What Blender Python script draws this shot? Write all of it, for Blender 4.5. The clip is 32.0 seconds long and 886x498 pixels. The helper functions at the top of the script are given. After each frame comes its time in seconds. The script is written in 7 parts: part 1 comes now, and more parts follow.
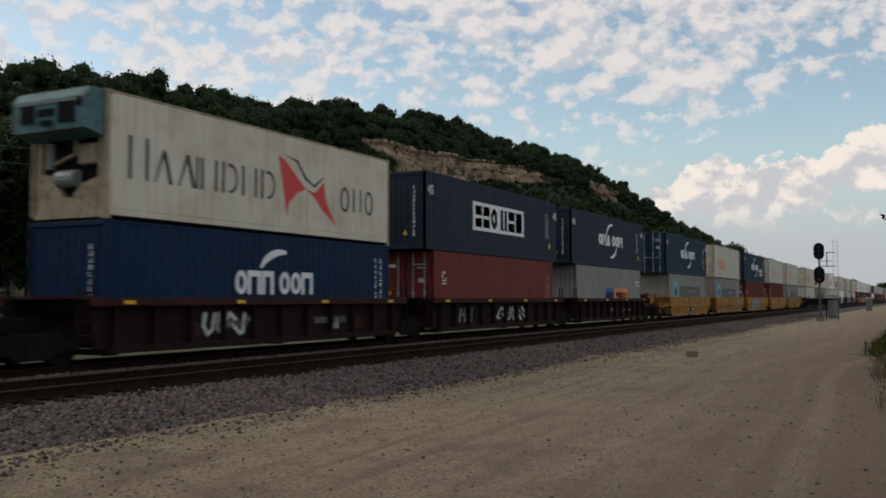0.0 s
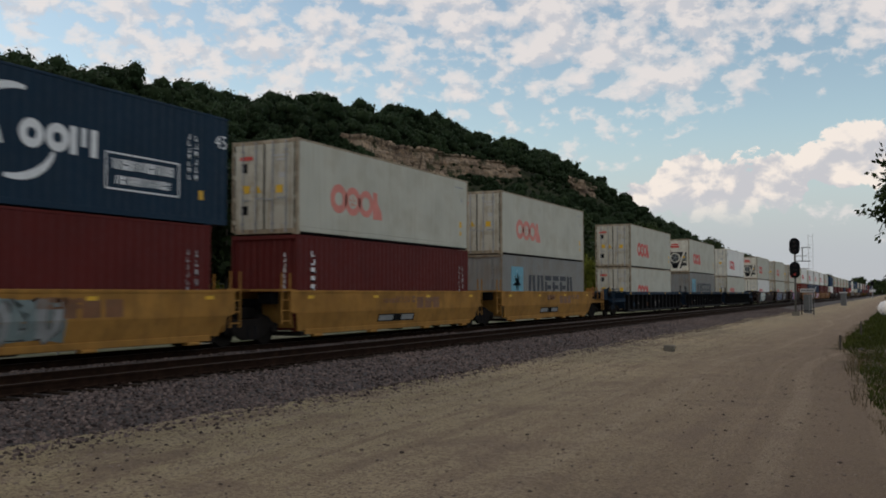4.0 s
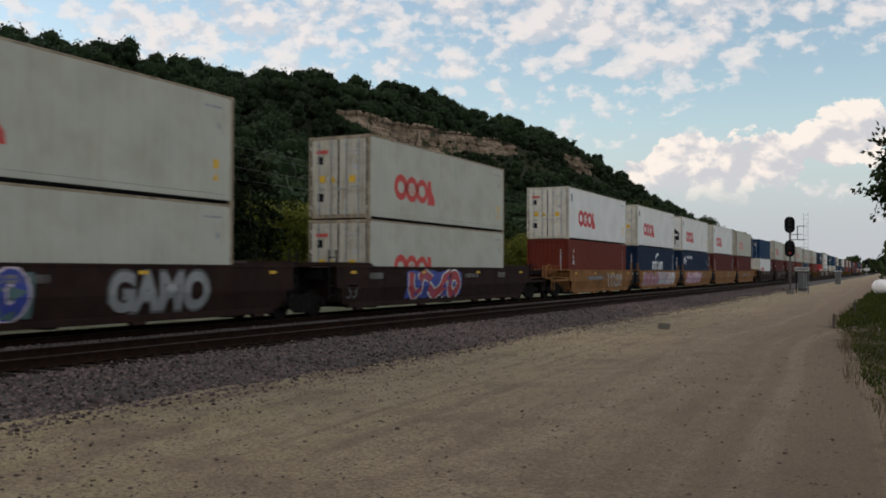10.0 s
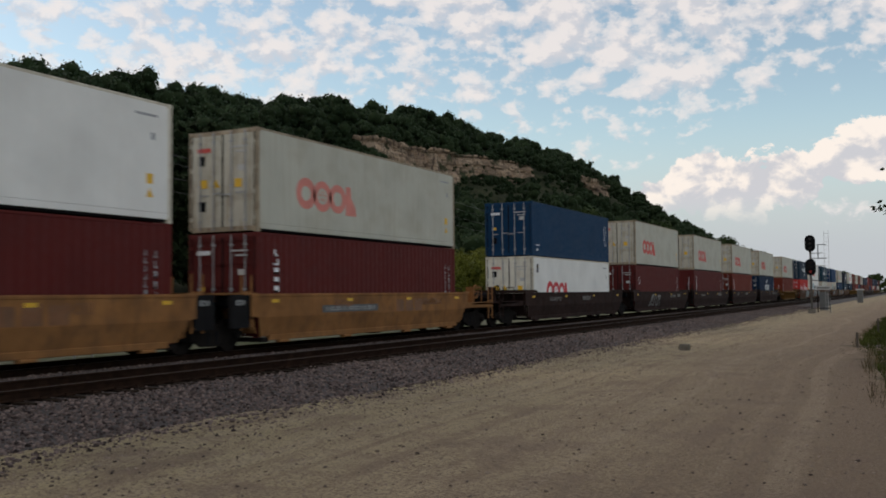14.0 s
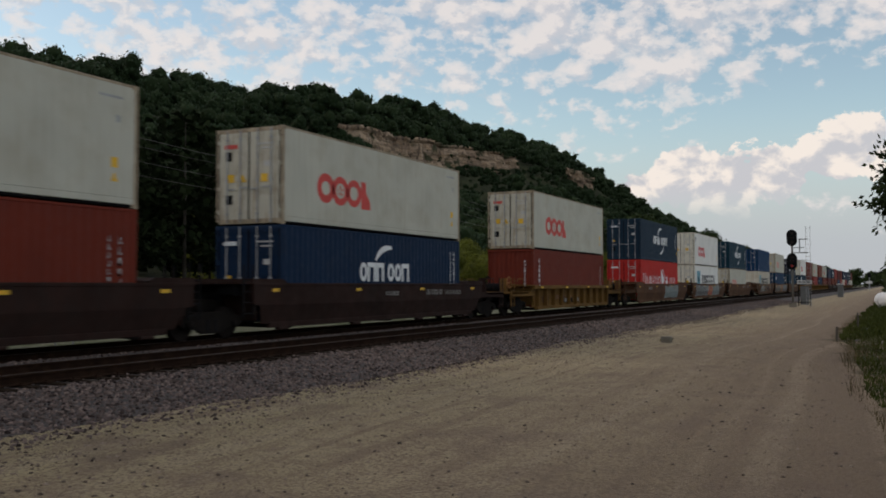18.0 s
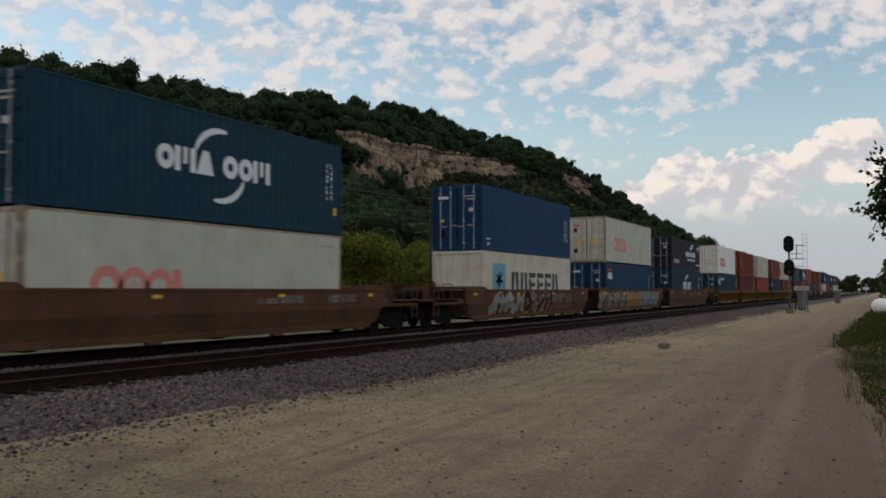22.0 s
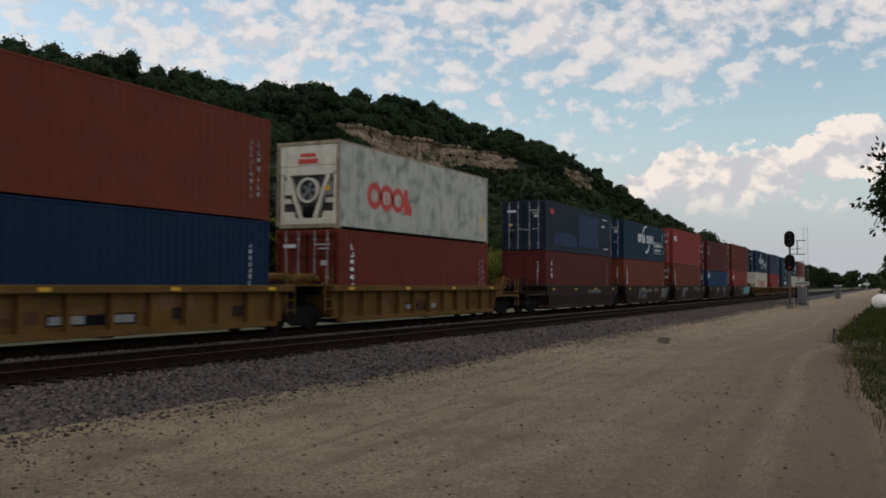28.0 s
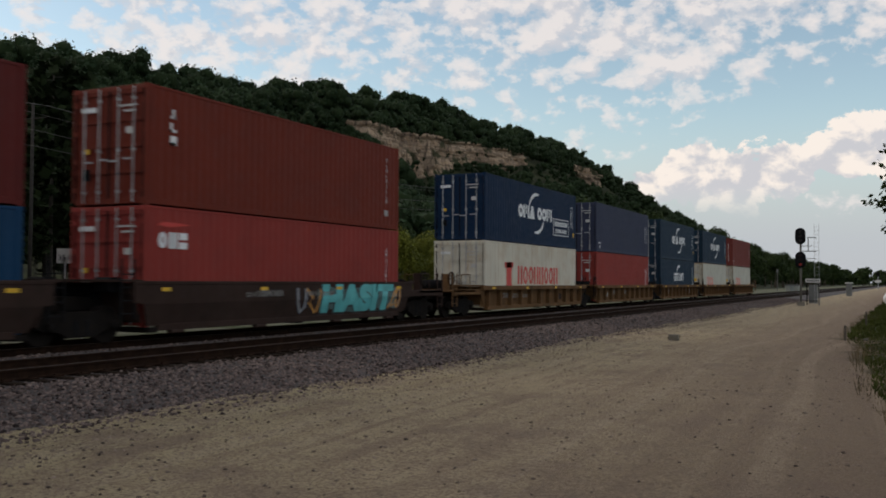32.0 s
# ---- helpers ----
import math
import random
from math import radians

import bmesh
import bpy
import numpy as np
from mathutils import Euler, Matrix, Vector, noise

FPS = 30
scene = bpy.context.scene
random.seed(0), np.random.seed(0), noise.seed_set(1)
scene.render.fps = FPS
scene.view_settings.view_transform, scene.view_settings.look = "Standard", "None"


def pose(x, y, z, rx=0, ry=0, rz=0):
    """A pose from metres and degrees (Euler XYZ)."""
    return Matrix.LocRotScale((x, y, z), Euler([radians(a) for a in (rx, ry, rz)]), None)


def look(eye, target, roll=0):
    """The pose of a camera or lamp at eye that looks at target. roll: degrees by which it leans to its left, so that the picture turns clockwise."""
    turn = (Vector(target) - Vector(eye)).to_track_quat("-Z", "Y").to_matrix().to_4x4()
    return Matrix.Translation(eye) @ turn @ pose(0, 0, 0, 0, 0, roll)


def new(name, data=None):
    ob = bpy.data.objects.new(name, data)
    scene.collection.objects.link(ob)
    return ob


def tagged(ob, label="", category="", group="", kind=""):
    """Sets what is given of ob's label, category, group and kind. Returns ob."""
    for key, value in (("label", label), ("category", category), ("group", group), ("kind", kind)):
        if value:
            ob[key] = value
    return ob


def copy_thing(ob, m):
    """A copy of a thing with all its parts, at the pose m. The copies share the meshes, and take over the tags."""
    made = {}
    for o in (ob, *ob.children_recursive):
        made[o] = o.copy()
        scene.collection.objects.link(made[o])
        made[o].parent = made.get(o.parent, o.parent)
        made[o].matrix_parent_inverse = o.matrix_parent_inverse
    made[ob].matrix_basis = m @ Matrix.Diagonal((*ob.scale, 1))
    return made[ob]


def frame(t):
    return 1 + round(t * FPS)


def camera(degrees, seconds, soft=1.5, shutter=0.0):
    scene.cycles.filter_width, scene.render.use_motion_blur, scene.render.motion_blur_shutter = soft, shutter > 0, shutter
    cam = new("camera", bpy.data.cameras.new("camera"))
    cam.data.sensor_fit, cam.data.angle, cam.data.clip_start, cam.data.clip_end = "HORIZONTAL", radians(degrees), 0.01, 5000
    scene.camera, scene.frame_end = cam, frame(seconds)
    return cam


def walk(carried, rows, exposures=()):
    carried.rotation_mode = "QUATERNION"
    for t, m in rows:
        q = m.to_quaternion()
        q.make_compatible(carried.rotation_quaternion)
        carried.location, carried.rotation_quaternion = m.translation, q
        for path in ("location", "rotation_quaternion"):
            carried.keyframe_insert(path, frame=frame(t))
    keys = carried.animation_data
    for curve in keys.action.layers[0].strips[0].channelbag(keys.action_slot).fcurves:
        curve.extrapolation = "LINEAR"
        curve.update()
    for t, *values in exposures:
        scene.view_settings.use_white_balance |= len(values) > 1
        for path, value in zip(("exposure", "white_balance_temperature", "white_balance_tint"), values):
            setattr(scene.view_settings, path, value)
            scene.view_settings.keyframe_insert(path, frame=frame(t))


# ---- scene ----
# World: x across the tracks (the train's track centre is x = 0), y along the tracks, z up from the rail head.
EYE = Vector((17.19, 0.0, 1.45))
cam = camera(51.37, 32.0, soft=1.8, shutter=0.2)


def aim(yaw, pitch, roll):
    a, b = radians(yaw), radians(pitch)
    way = Vector((-math.sin(a) * math.cos(b), math.cos(a) * math.cos(b), math.sin(b)))
    return look(EYE, EYE + way, roll)


# seconds, yaw from the track's direction, pitch, lean
TURNS = [
    (0, 27.53, 3.08, -0.02), (0.5, 27.48, 2.97, -0.14), (1, 27.10, 2.58, 0.24), (1.5, 28.13, 3.63, 0.57), (2, 26.28, 3.28, 0.85),
    (2.5, 25.87, 3.21, 0.64), (3, 26.02, 3.27, 0.24), (3.5, 26.14, 3.08, -0.11), (5.5, 26.60, 2.23, 0.44), (6, 26.21, 2.49, 0.14),
    (6.5, 26.46, 1.96, -0.08), (7, 26.67, 1.50, -0.36), (7.5, 26.57, 1.07, -0.14), (8, 26.39, 1.17, -0.24), (8.5, 26.38, 1.28, -0.11),
    (9, 27.26, 1.54, -0.14), (9.5, 26.78, 1.58, 0.03), (10, 25.95, 1.36, 0.11), (10.5, 25.69, 1.71, 0.15), (11, 25.49, 2.00, 0.09),
    (11.5, 25.50, 2.43, 0.27), (12, 25.63, 2.41, 0.12), (12.5, 26.01, 2.60, -0.25), (13, 26.24, 2.56, -0.55), (13.5, 26.76, 2.75, -0.63),
    (15.5, 27.27, 2.87, -0.59), (16, 26.87, 2.43, -0.29), (16.5, 26.48, 2.27, -0.08), (17, 26.15, 2.11, -0.07), (17.5, 26.27, 2.14, 0.01),
    (18, 26.07, 2.22, -0.02), (18.5, 26.09, 2.30, -0.09), (19, 26.29, 2.48, -0.23), (19.5, 26.09, 2.64, -0.20), (20, 25.97, 2.70, -0.25),
    (20.5, 25.88, 2.87, -0.03), (21, 25.85, 2.80, -0.07), (21.5, 25.54, 2.56, -0.01), (22, 25.90, 2.61, -0.04), (22.5, 25.89, 2.64, -0.02),
    (23, 26.21, 2.36, 0.24), (23.5, 26.16, 2.39, 0.34), (24, 25.96, 2.48, 0.42), (24.5, 25.93, 2.62, 0.32), (25, 25.98, 2.62, 0.34),
    (25.5, 25.81, 2.47, 0.20), (26, 25.75, 2.42, 0.02), (26.5, 25.71, 2.40, -0.19), (28.5, 25.98, 2.16, 0.37), (29, 26.02, 2.45, 0.35),
    (29.5, 26.07, 2.41, 0.20), (30, 26.44, 2.55, 0.14), (30.5, 26.26, 2.53, 0.05), (31, 26.56, 2.12, 0.12), (31.5, 26.38, 2.16, 0.27),
    (32, 26.53, 2.00, 0.31),
]
walk(cam, [(t, aim(a, b, c)) for t, a, b, c in TURNS], 
     [(t, e - 0.06, 6950, 17) for t, e in ((0.0, 0.0), (6.5, 0.0), (9.5, 0.12), (13.0, 0.14), (16.0, 0.03), (22.0, 0.0), (24.0, 0.0), (29.0, 0.03), (32.0, 0.08))])

# ---- sky and sun ----
SUN_EL, SUN_AZ = 32.0, 100.0   # degrees above the horizon; from the track's direction towards the bluff


def sky_world():
    w = bpy.data.worlds.new("sky")
    scene.world = w
    w.use_nodes = True
    nt = w.node_tree
    nt.nodes.clear()
    N, L = nt.nodes.new, nt.links.new

    def math_node(op, a, b=None, c=None):
        n = N("ShaderNodeMath")
        n.operation = op
        for i, v in enumerate((a, b, c)):
            if v is None:
                continue
            if isinstance(v, (int, float)):
                n.inputs[i].default_value = v
            else:
                L(v, n.inputs[i])
        return n.outputs[0]

    def smooth(v, lo, hi):
        n = N("ShaderNodeMapRange")
        n.interpolation_type = "SMOOTHSTEP"
        L(v, n.inputs[0])
        n.inputs[1].default_value, n.inputs[2].default_value = lo, hi
        return n.outputs[0]

    def noise_node(vec, scale, detail, rough, dist=0.0, off=(0, 0, 0), stretch=(1, 1, 1)):
        m = N("ShaderNodeMapping")
        m.inputs["Location"].default_value = off
        m.inputs["Scale"].default_value = stretch
        L(vec, m.inputs[0])
        n = N("ShaderNodeTexNoise")
        L(m.outputs[0], n.inputs["Vector"])
        n.inputs["Scale"].default_value, n.inputs["Detail"].default_value = scale, detail
        n.inputs["Roughness"].default_value, n.inputs["Distortion"].default_value = rough, dist
        return n.outputs["Fac"]

    def mix(f, a, b):
        n = N("ShaderNodeMix")
        n.data_type = "RGBA"
        L(f, n.inputs[0])
        for v, i in ((a, 6), (b, 7)):
            if isinstance(v, tuple):
                n.inputs[i].default_value = (*v, 1)
            else:
                L(v, n.inputs[i])
        return n.outputs[2]

    co = N("ShaderNodeTexCoord").outputs["Generated"]
    sep = N("ShaderNodeSeparateXYZ")
    L(co, sep.inputs[0])
    el = sep.outputs[2]
    sky = N("ShaderNodeTexSky")
    sky.sky_type, sky.sun_disc = "NISHITA", False
    sky.sun_elevation, sky.sun_rotation = radians(SUN_EL), radians(-SUN_AZ)
    sky.air_density, sky.dust_density, sky.ozone_density = 1.0, 0.6, 1.5
    tint = N("ShaderNodeMix")
    tint.data_type, tint.blend_type = "RGBA", "MULTIPLY"
    tint.inputs[0].default_value = 1.0
    L(sky.outputs[0], tint.inputs[6])
    tint.inputs[7].default_value = (SKY_GAIN * 0.98, SKY_GAIN * 1.0, SKY_GAIN * 0.86, 1)
    base = tint.outputs[2]
    # pale haze towards the horizon
    base = mix(math_node("MULTIPLY", smooth(el, 0.19, 0.03), 0.92), base, (0.44, 0.51, 0.58))
    # dappled clouds overhead, thinning out downwards
    n1 = noise_node(co, 33.0, 8.0, 0.56, 0.15, (0.3, 0.1, 0.0), (1, 1, 1.55))
    n2 = noise_node(co, 7.5, 3.0, 0.5, 0.0, (2.0, 0.7, 0.4), (1, 1, 2.4))
    n3 = noise_node(co, 95.0, 4.0, 0.6, 0.0, (0.1, 0.5, 0.2), (1, 1, 1.4))
    f = math_node("ADD", n1, math_node("MULTIPLY", math_node("SUBTRACT", n2, 0.5), 0.62))
    f = math_node("ADD", f, math_node("MULTIPLY", math_node("SUBTRACT", n3, 0.5), 0.10))
    bias = N("ShaderNodeMapRange")
    L(el, bias.inputs[0])
    for i, v in ((1, 0.125), (2, 0.25), (3, -0.17), (4, 0.10)):
        bias.inputs[i].default_value = v
    f = math_node("ADD", f, bias.outputs[0])
    veil = math_node("MULTIPLY", smooth(sep.outputs[0], -0.48, -0.18), smooth(el, 0.185, 0.25))
    f = math_node("ADD", f, math_node("MULTIPLY", veil, 0.05))
    high = math_node("ADD", math_node("MULTIPLY", smooth(f, 0.48, 0.60), 0.58), math_node("MULTIPLY", smooth(f, 0.53, 0.76), 0.40))
    below = noise_node(co, 33.0, 8.0, 0.56, 0.15, (0.3 - 0.006, 0.1, 0.015), (1, 1, 1.55))
    shade = smooth(math_node("SUBTRACT", n1, below), -0.10, 0.07)
    out = mix(math_node("MULTIPLY", high, 0.90), base, mix(shade, (0.59, 0.635, 0.685), (0.80, 0.80, 0.79)))
    # the towering clouds over the valley's end
    warp = noise_node(co, 24.0, 9.0, 0.60, 0.25, (0.0, 0.0, 0.0), (1, 1, 1.3))
    under = noise_node(co, 24.0, 4.0, 0.50, 0.25, (-0.010, 0.0, 0.026), (1, 1, 1.3))
    total = None
    for cx, cz, rx, rz in CLOUDS:
        v = N("ShaderNodeVectorMath")
        v.operation = "SUBTRACT"
        L(co, v.inputs[0])
        v.inputs[1].default_value = (cx, 0, cz)
        s = N("ShaderNodeVectorMath")
        s.operation = "MULTIPLY"
        L(v.outputs[0], s.inputs[0])
        s.inputs[1].default_value = (1 / rx, 0, 1 / rz)
        ln = N("ShaderNodeVectorMath")
        ln.operation = "LENGTH"
        L(s.outputs[0], ln.inputs[0])
        d = math_node("SUBTRACT", 1.0, ln.outputs["Value"])
        total = d if total is None else math_node("MAXIMUM", total, d)
    total = math_node("ADD", total, math_node("MULTIPLY", math_node("SUBTRACT", warp, 0.5), 2.6))
    ahead = smooth(sep.outputs[1], 0.0, 0.2)
    big = math_node("MULTIPLY", math_node("MULTIPLY", smooth(total, 0.03, 0.17), ahead), smooth(el, 0.060, 0.105))
    lit = math_node("ADD", math_node("SUBTRACT", warp, under), math_node("MULTIPLY", math_node("SUBTRACT", el, 0.112), 1.6))
    out = mix(math_node("MULTIPLY", big, 0.92), out, mix(smooth(lit, -0.09, 0.10), (0.56, 0.60, 0.65), (0.92, 0.885, 0.82)))
    bg = N("ShaderNodeBackground")
    L(out, bg.inputs[0])
    bg.inputs[1].default_value = 1.0
    L(bg.outputs[0], N("ShaderNodeOutputWorld").inputs[0])


SKY_GAIN = 0.165
# the sine of the way across and up, and the half sizes
CLOUDS = [(-0.235, 0.098, 0.040, 0.026), (-0.200, 0.108, 0.040, 0.034), (-0.150, 0.106, 0.045, 0.032), (-0.105, 0.112, 0.040, 0.030),
          (-0.060, 0.124, 0.036, 0.030), (-0.025, 0.140, 0.046, 0.032), (0.030, 0.140, 0.050, 0.040)]
sky_world()
sun = new("sun", bpy.data.lights.new("sun", "SUN"))
sun.data.energy, sun.data.angle, sun.data.color = 0.7, radians(20), (1.0, 0.93, 0.82)
sun.matrix_world = look((0, 0, 60), (0 + math.sin(radians(SUN_AZ)) * 50, -math.cos(radians(SUN_AZ)) * 50, 60 - math.tan(radians(SUN_EL)) * 50))
# ---- materials ----
MATS = {}


def surface(name, col, rough=0.6, metal=0.0, var=0.25, scale=2.0, dirt=(0.09, 0.07, 0.05), dirty=0.3, streak=0.0, fine=30.0, bump=0.15, bump_scale=60.0, rnd=0.0, spec=0.4):
    """A worn surface: colour that varies at two scales, dirt in patches, streaks that run down, and fine relief."""
    if name in MATS:
        return MATS[name]
    m = bpy.data.materials.new(name)
    m.use_nodes = True
    nt = m.node_tree
    N, L = nt.nodes.new, nt.links.new
    p = nt.nodes["Principled BSDF"]
    p.inputs["Roughness"].default_value, p.inputs["Metallic"].default_value = rough, metal
    p.inputs["Specular IOR Level"].default_value = spec
    co = N("ShaderNodeTexCoord").outputs["Object"]

    def noise_tex(sc, detail=4.0, stretch=None):
        n = N("ShaderNodeTexNoise")
        n.inputs["Scale"].default_value, n.inputs["Detail"].default_value = sc, detail
        if stretch:
            mp = N("ShaderNodeMapping")
            mp.inputs["Scale"].default_value = stretch
            L(co, mp.inputs[0])
            L(mp.outputs[0], n.inputs["Vector"])
        else:
            L(co, n.inputs["Vector"])
        return n.outputs["Fac"]

    def ramp(v, lo, hi, a=0.0, b=1.0):
        n = N("ShaderNodeMapRange")
        L(v, n.inputs[0])
        n.inputs[1].default_value, n.inputs[2].default_value = lo, hi
        n.inputs[3].default_value, n.inputs[4].default_value = a, b
        return n.outputs[0]

    def mix(f, a, b, kind="MIX"):
        n = N("ShaderNodeMix")
        n.data_type, n.blend_type = "RGBA", kind
        if isinstance(f, float):
            n.inputs[0].default_value = f
        else:
            L(f, n.inputs[0])
        for v, i in ((a, 6), (b, 7)):
            if isinstance(v, tuple):
                n.inputs[i].default_value = (*v, 1)
            else:
                L(v, n.inputs[i])
        return n.outputs[2]

    lo = tuple(c * (1 - var) for c in col)
    hi = tuple(min(1.0, c * (1 + var * 0.6)) for c in col)
    c = mix(ramp(noise_tex(scale), 0.3, 0.7), lo, hi)
    c = mix(ramp(noise_tex(fine, 3.0), 0.25, 0.75, 0.0, var), c, lo)
    if dirty:
        c = mix(ramp(noise_tex(scale * 1.7, 6.0), 0.48, 0.75, 0.0, dirty), c, dirt)
    if streak:
        c = mix(ramp(noise_tex(1.0, 5.0, (9.0, 9.0, 0.5)), 0.5, 0.78, 0.0, streak), c, dirt)
    if rnd:
        o = N("ShaderNodeObjectInfo").outputs["Random"]
        c = mix(ramp(o, 0.0, 1.0, 0.0, rnd), c, tuple(v * 0.45 for v in col))
    L(c, p.inputs["Base Color"])
    L(ramp(noise_tex(fine * 0.4), 0.3, 0.7, max(0.02, rough - 0.1), min(1.0, rough + 0.12)), p.inputs["Roughness"])
    if bump:
        b = N("ShaderNodeBump")
        b.inputs["Strength"].default_value, b.inputs["Distance"].default_value = bump, 0.02
        L(noise_tex(bump_scale, 3.0), b.inputs["Height"])
        L(b.outputs[0], p.inputs["Normal"])
    MATS[name] = m
    return m


def foliage(name, dark, light, scale=0.15, gloss=0.6):
    """Leaves: each clump takes its own green, and stands differ from one another."""
    if name in MATS:
        return MATS[name]
    m = bpy.data.materials.new(name)
    m.use_nodes = True
    nt = m.node_tree
    N, L = nt.nodes.new, nt.links.new
    p = nt.nodes["Principled BSDF"]
    p.inputs["Roughness"].default_value = gloss
    p.inputs["Specular IOR Level"].default_value = 0.05
    r = N("ShaderNodeNewGeometry").outputs["Random Per Island"]
    n = N("ShaderNodeTexNoise")
    n.inputs["Scale"].default_value, n.inputs["Detail"].default_value = scale, 3.0
    L(N("ShaderNodeTexCoord").outputs["Object"], n.inputs["Vector"])
    a = N("ShaderNodeMath")
    a.operation = "MULTIPLY_ADD"
    L(r, a.inputs[0])
    a.inputs[1].default_value = 0.45
    mr = N("ShaderNodeMapRange")
    L(n.outputs["Fac"], mr.inputs[0])
    mr.inputs[1].default_value, mr.inputs[2].default_value, mr.inputs[4].default_value = 0.35, 0.65, 0.55
    L(mr.outputs[0], a.inputs[2])
    mx = N("ShaderNodeMix")
    mx.data_type = "RGBA"
    L(a.outputs[0], mx.inputs[0])
    mx.inputs[6].default_value, mx.inputs[7].default_value = (*dark, 1), (*light, 1)
    L(mx.outputs[2], p.inputs["Base Color"])
    MATS[name] = m
    return m


def glow(name, col, strength):
    m = bpy.data.materials.new(name)
    m.use_nodes = True
    p = m.node_tree.nodes["Principled BSDF"]
    p.inputs["Base Color"].default_value = (*col, 1)
    p.inputs["Emission Color"].default_value = (*col, 1)
    p.inputs["Emission Strength"].default_value = strength
    return m


def box_paint(name, col, **k):
    """Paint of freight containers."""
    o = dict(rough=0.66, spec=0.13, var=0.10, scale=0.7, dirty=0.22, streak=0.22, fine=14.0, bump=0.05, bump_scale=25.0, dirt=tuple(c * 0.45 + 0.02 for c in col))
    o.update(k)
    return surface(name, col, **o)


M_OOCL = box_paint("off_white_paint", (0.50, 0.50, 0.43), dirt=(0.32, 0.27, 0.18), streak=0.35, dirty=0.35)
M_WHITE = box_paint("clean_white_paint", (0.78, 0.78, 0.75), dirt=(0.50, 0.47, 0.42), dirty=0.12, streak=0.1)
M_CREAM = box_paint("cream_paint", (0.60, 0.57, 0.48), dirt=(0.36, 0.20, 0.075), dirty=0.35, streak=0.55)
M_GREY = box_paint("pale_grey_paint", (0.235, 0.238, 0.228), dirt=(0.20, 0.14, 0.085), dirty=0.4, streak=0.4)
M_NAVY = box_paint("navy_paint", (0.011, 0.031, 0.056))
M_BLUE = box_paint("deep_blue_paint", (0.004, 0.020, 0.054))
M_ROYAL = box_paint("royal_blue_paint", (0.005, 0.04, 0.098))
M_TEAL = box_paint("teal_blue_paint", (0.007, 0.033, 0.062))
M_INK = box_paint("faded_ink_blue_paint", (0.017, 0.028, 0.046))
M_PETROL = box_paint("petrol_blue_paint", (0.006, 0.038, 0.063))
M_COBALT = box_paint("cobalt_blue_paint", (0.006, 0.042, 0.112))
M_SLATE = box_paint("slate_blue_paint", (0.036, 0.044, 0.08))
M_BLACKBLUE = box_paint("black_blue_paint", (0.016, 0.02, 0.034))
M_BROWN = box_paint("brown_red_paint", (0.148, 0.024, 0.013))
M_MAROON = box_paint("maroon_paint", (0.104, 0.016, 0.014))
M_RUST = box_paint("rust_red_paint", (0.165, 0.036, 0.018))
M_BRICK = box_paint("brick_red_paint", (0.165, 0.036, 0.029))
M_RED = box_paint("bright_red_paint", (0.50, 0.030, 0.025))
M_CORAL = box_paint("faded_red_paint", (0.27, 0.04, 0.032))
M_LOGO_RED = surface("red_print", (0.60, 0.055, 0.045), dirty=0.1, var=0.1, bump=0)
M_LOGO_DEEP = surface("deep_red_print", (0.58, 0.020, 0.028), dirty=0.05, var=0.08, bump=0)
M_LOGO_PINK = surface("faded_red_print", (0.66, 0.22, 0.18), dirty=0.1, var=0.1, bump=0)
M_LOGO_ORANGE = surface("orange_print", (0.70, 0.23, 0.08), dirty=0.1, var=0.2, bump=0)
M_LOGO_WHITE = surface("white_print", (0.74, 0.76, 0.77), dirty=0.1, var=0.08, bump=0)
M_LOGO_DARK = surface("dark_print", (0.016, 0.021, 0.032), dirty=0.1, var=0.1, bump=0)
M_LOGO_SKY = surface("sky_blue_print", (0.12, 0.34, 0.44), dirty=0.1, var=0.1, bump=0)
M_LOGO_BLUE = surface("blue_print", (0.03, 0.08, 0.24), dirty=0.1, var=0.1, bump=0)
M_YELLOW = surface("yellow_print", (0.72, 0.42, 0.03), dirty=0.2, var=0.1, bump=0)
M_STEEL = surface("galvanised_steel", (0.36, 0.37, 0.38), rough=0.45, metal=0.4)
M_CAST = surface("cast_steel", (0.014, 0.012, 0.011), rough=0.95, dirty=0.3, dirt=(0.030, 0.020, 0.014), spec=0.05)
M_DARK = surface("black_equipment", (0.010, 0.010, 0.011), rough=0.9, spec=0.08, dirty=0.0)
M_TREAD = surface("wheel_steel", (0.016, 0.013, 0.012), rough=0.9, spec=0.06, dirty=0.2, dirt=(0.03, 0.02, 0.015))
M_FANGREY = surface("grey_equipment", (0.22, 0.24, 0.24), rough=0.5)
M_AQUA = surface("aqua_cowling", (0.055, 0.15, 0.16), rough=0.6, dirty=0.8, dirt=(0.03, 0.03, 0.03))
# well cars
CAR = dict(rough=0.85, spec=0.12, var=0.3, scale=1.1, dirty=0.6, streak=0.5, fine=9.0, bump=0.15, bump_scale=30.0)
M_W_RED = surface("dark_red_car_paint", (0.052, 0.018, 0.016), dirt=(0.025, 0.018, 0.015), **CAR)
M_W_YEL = surface("yellow_car_paint", (0.37, 0.185, 0.048), dirt=(0.16, 0.09, 0.03), **CAR)
M_W_TAN = surface("faded_yellow_car_paint", (0.29, 0.135, 0.050), dirt=(0.10, 0.055, 0.032), **CAR)
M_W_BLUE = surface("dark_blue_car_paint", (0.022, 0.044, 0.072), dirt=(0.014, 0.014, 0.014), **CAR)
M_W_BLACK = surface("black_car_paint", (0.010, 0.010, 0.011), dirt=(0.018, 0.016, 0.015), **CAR)
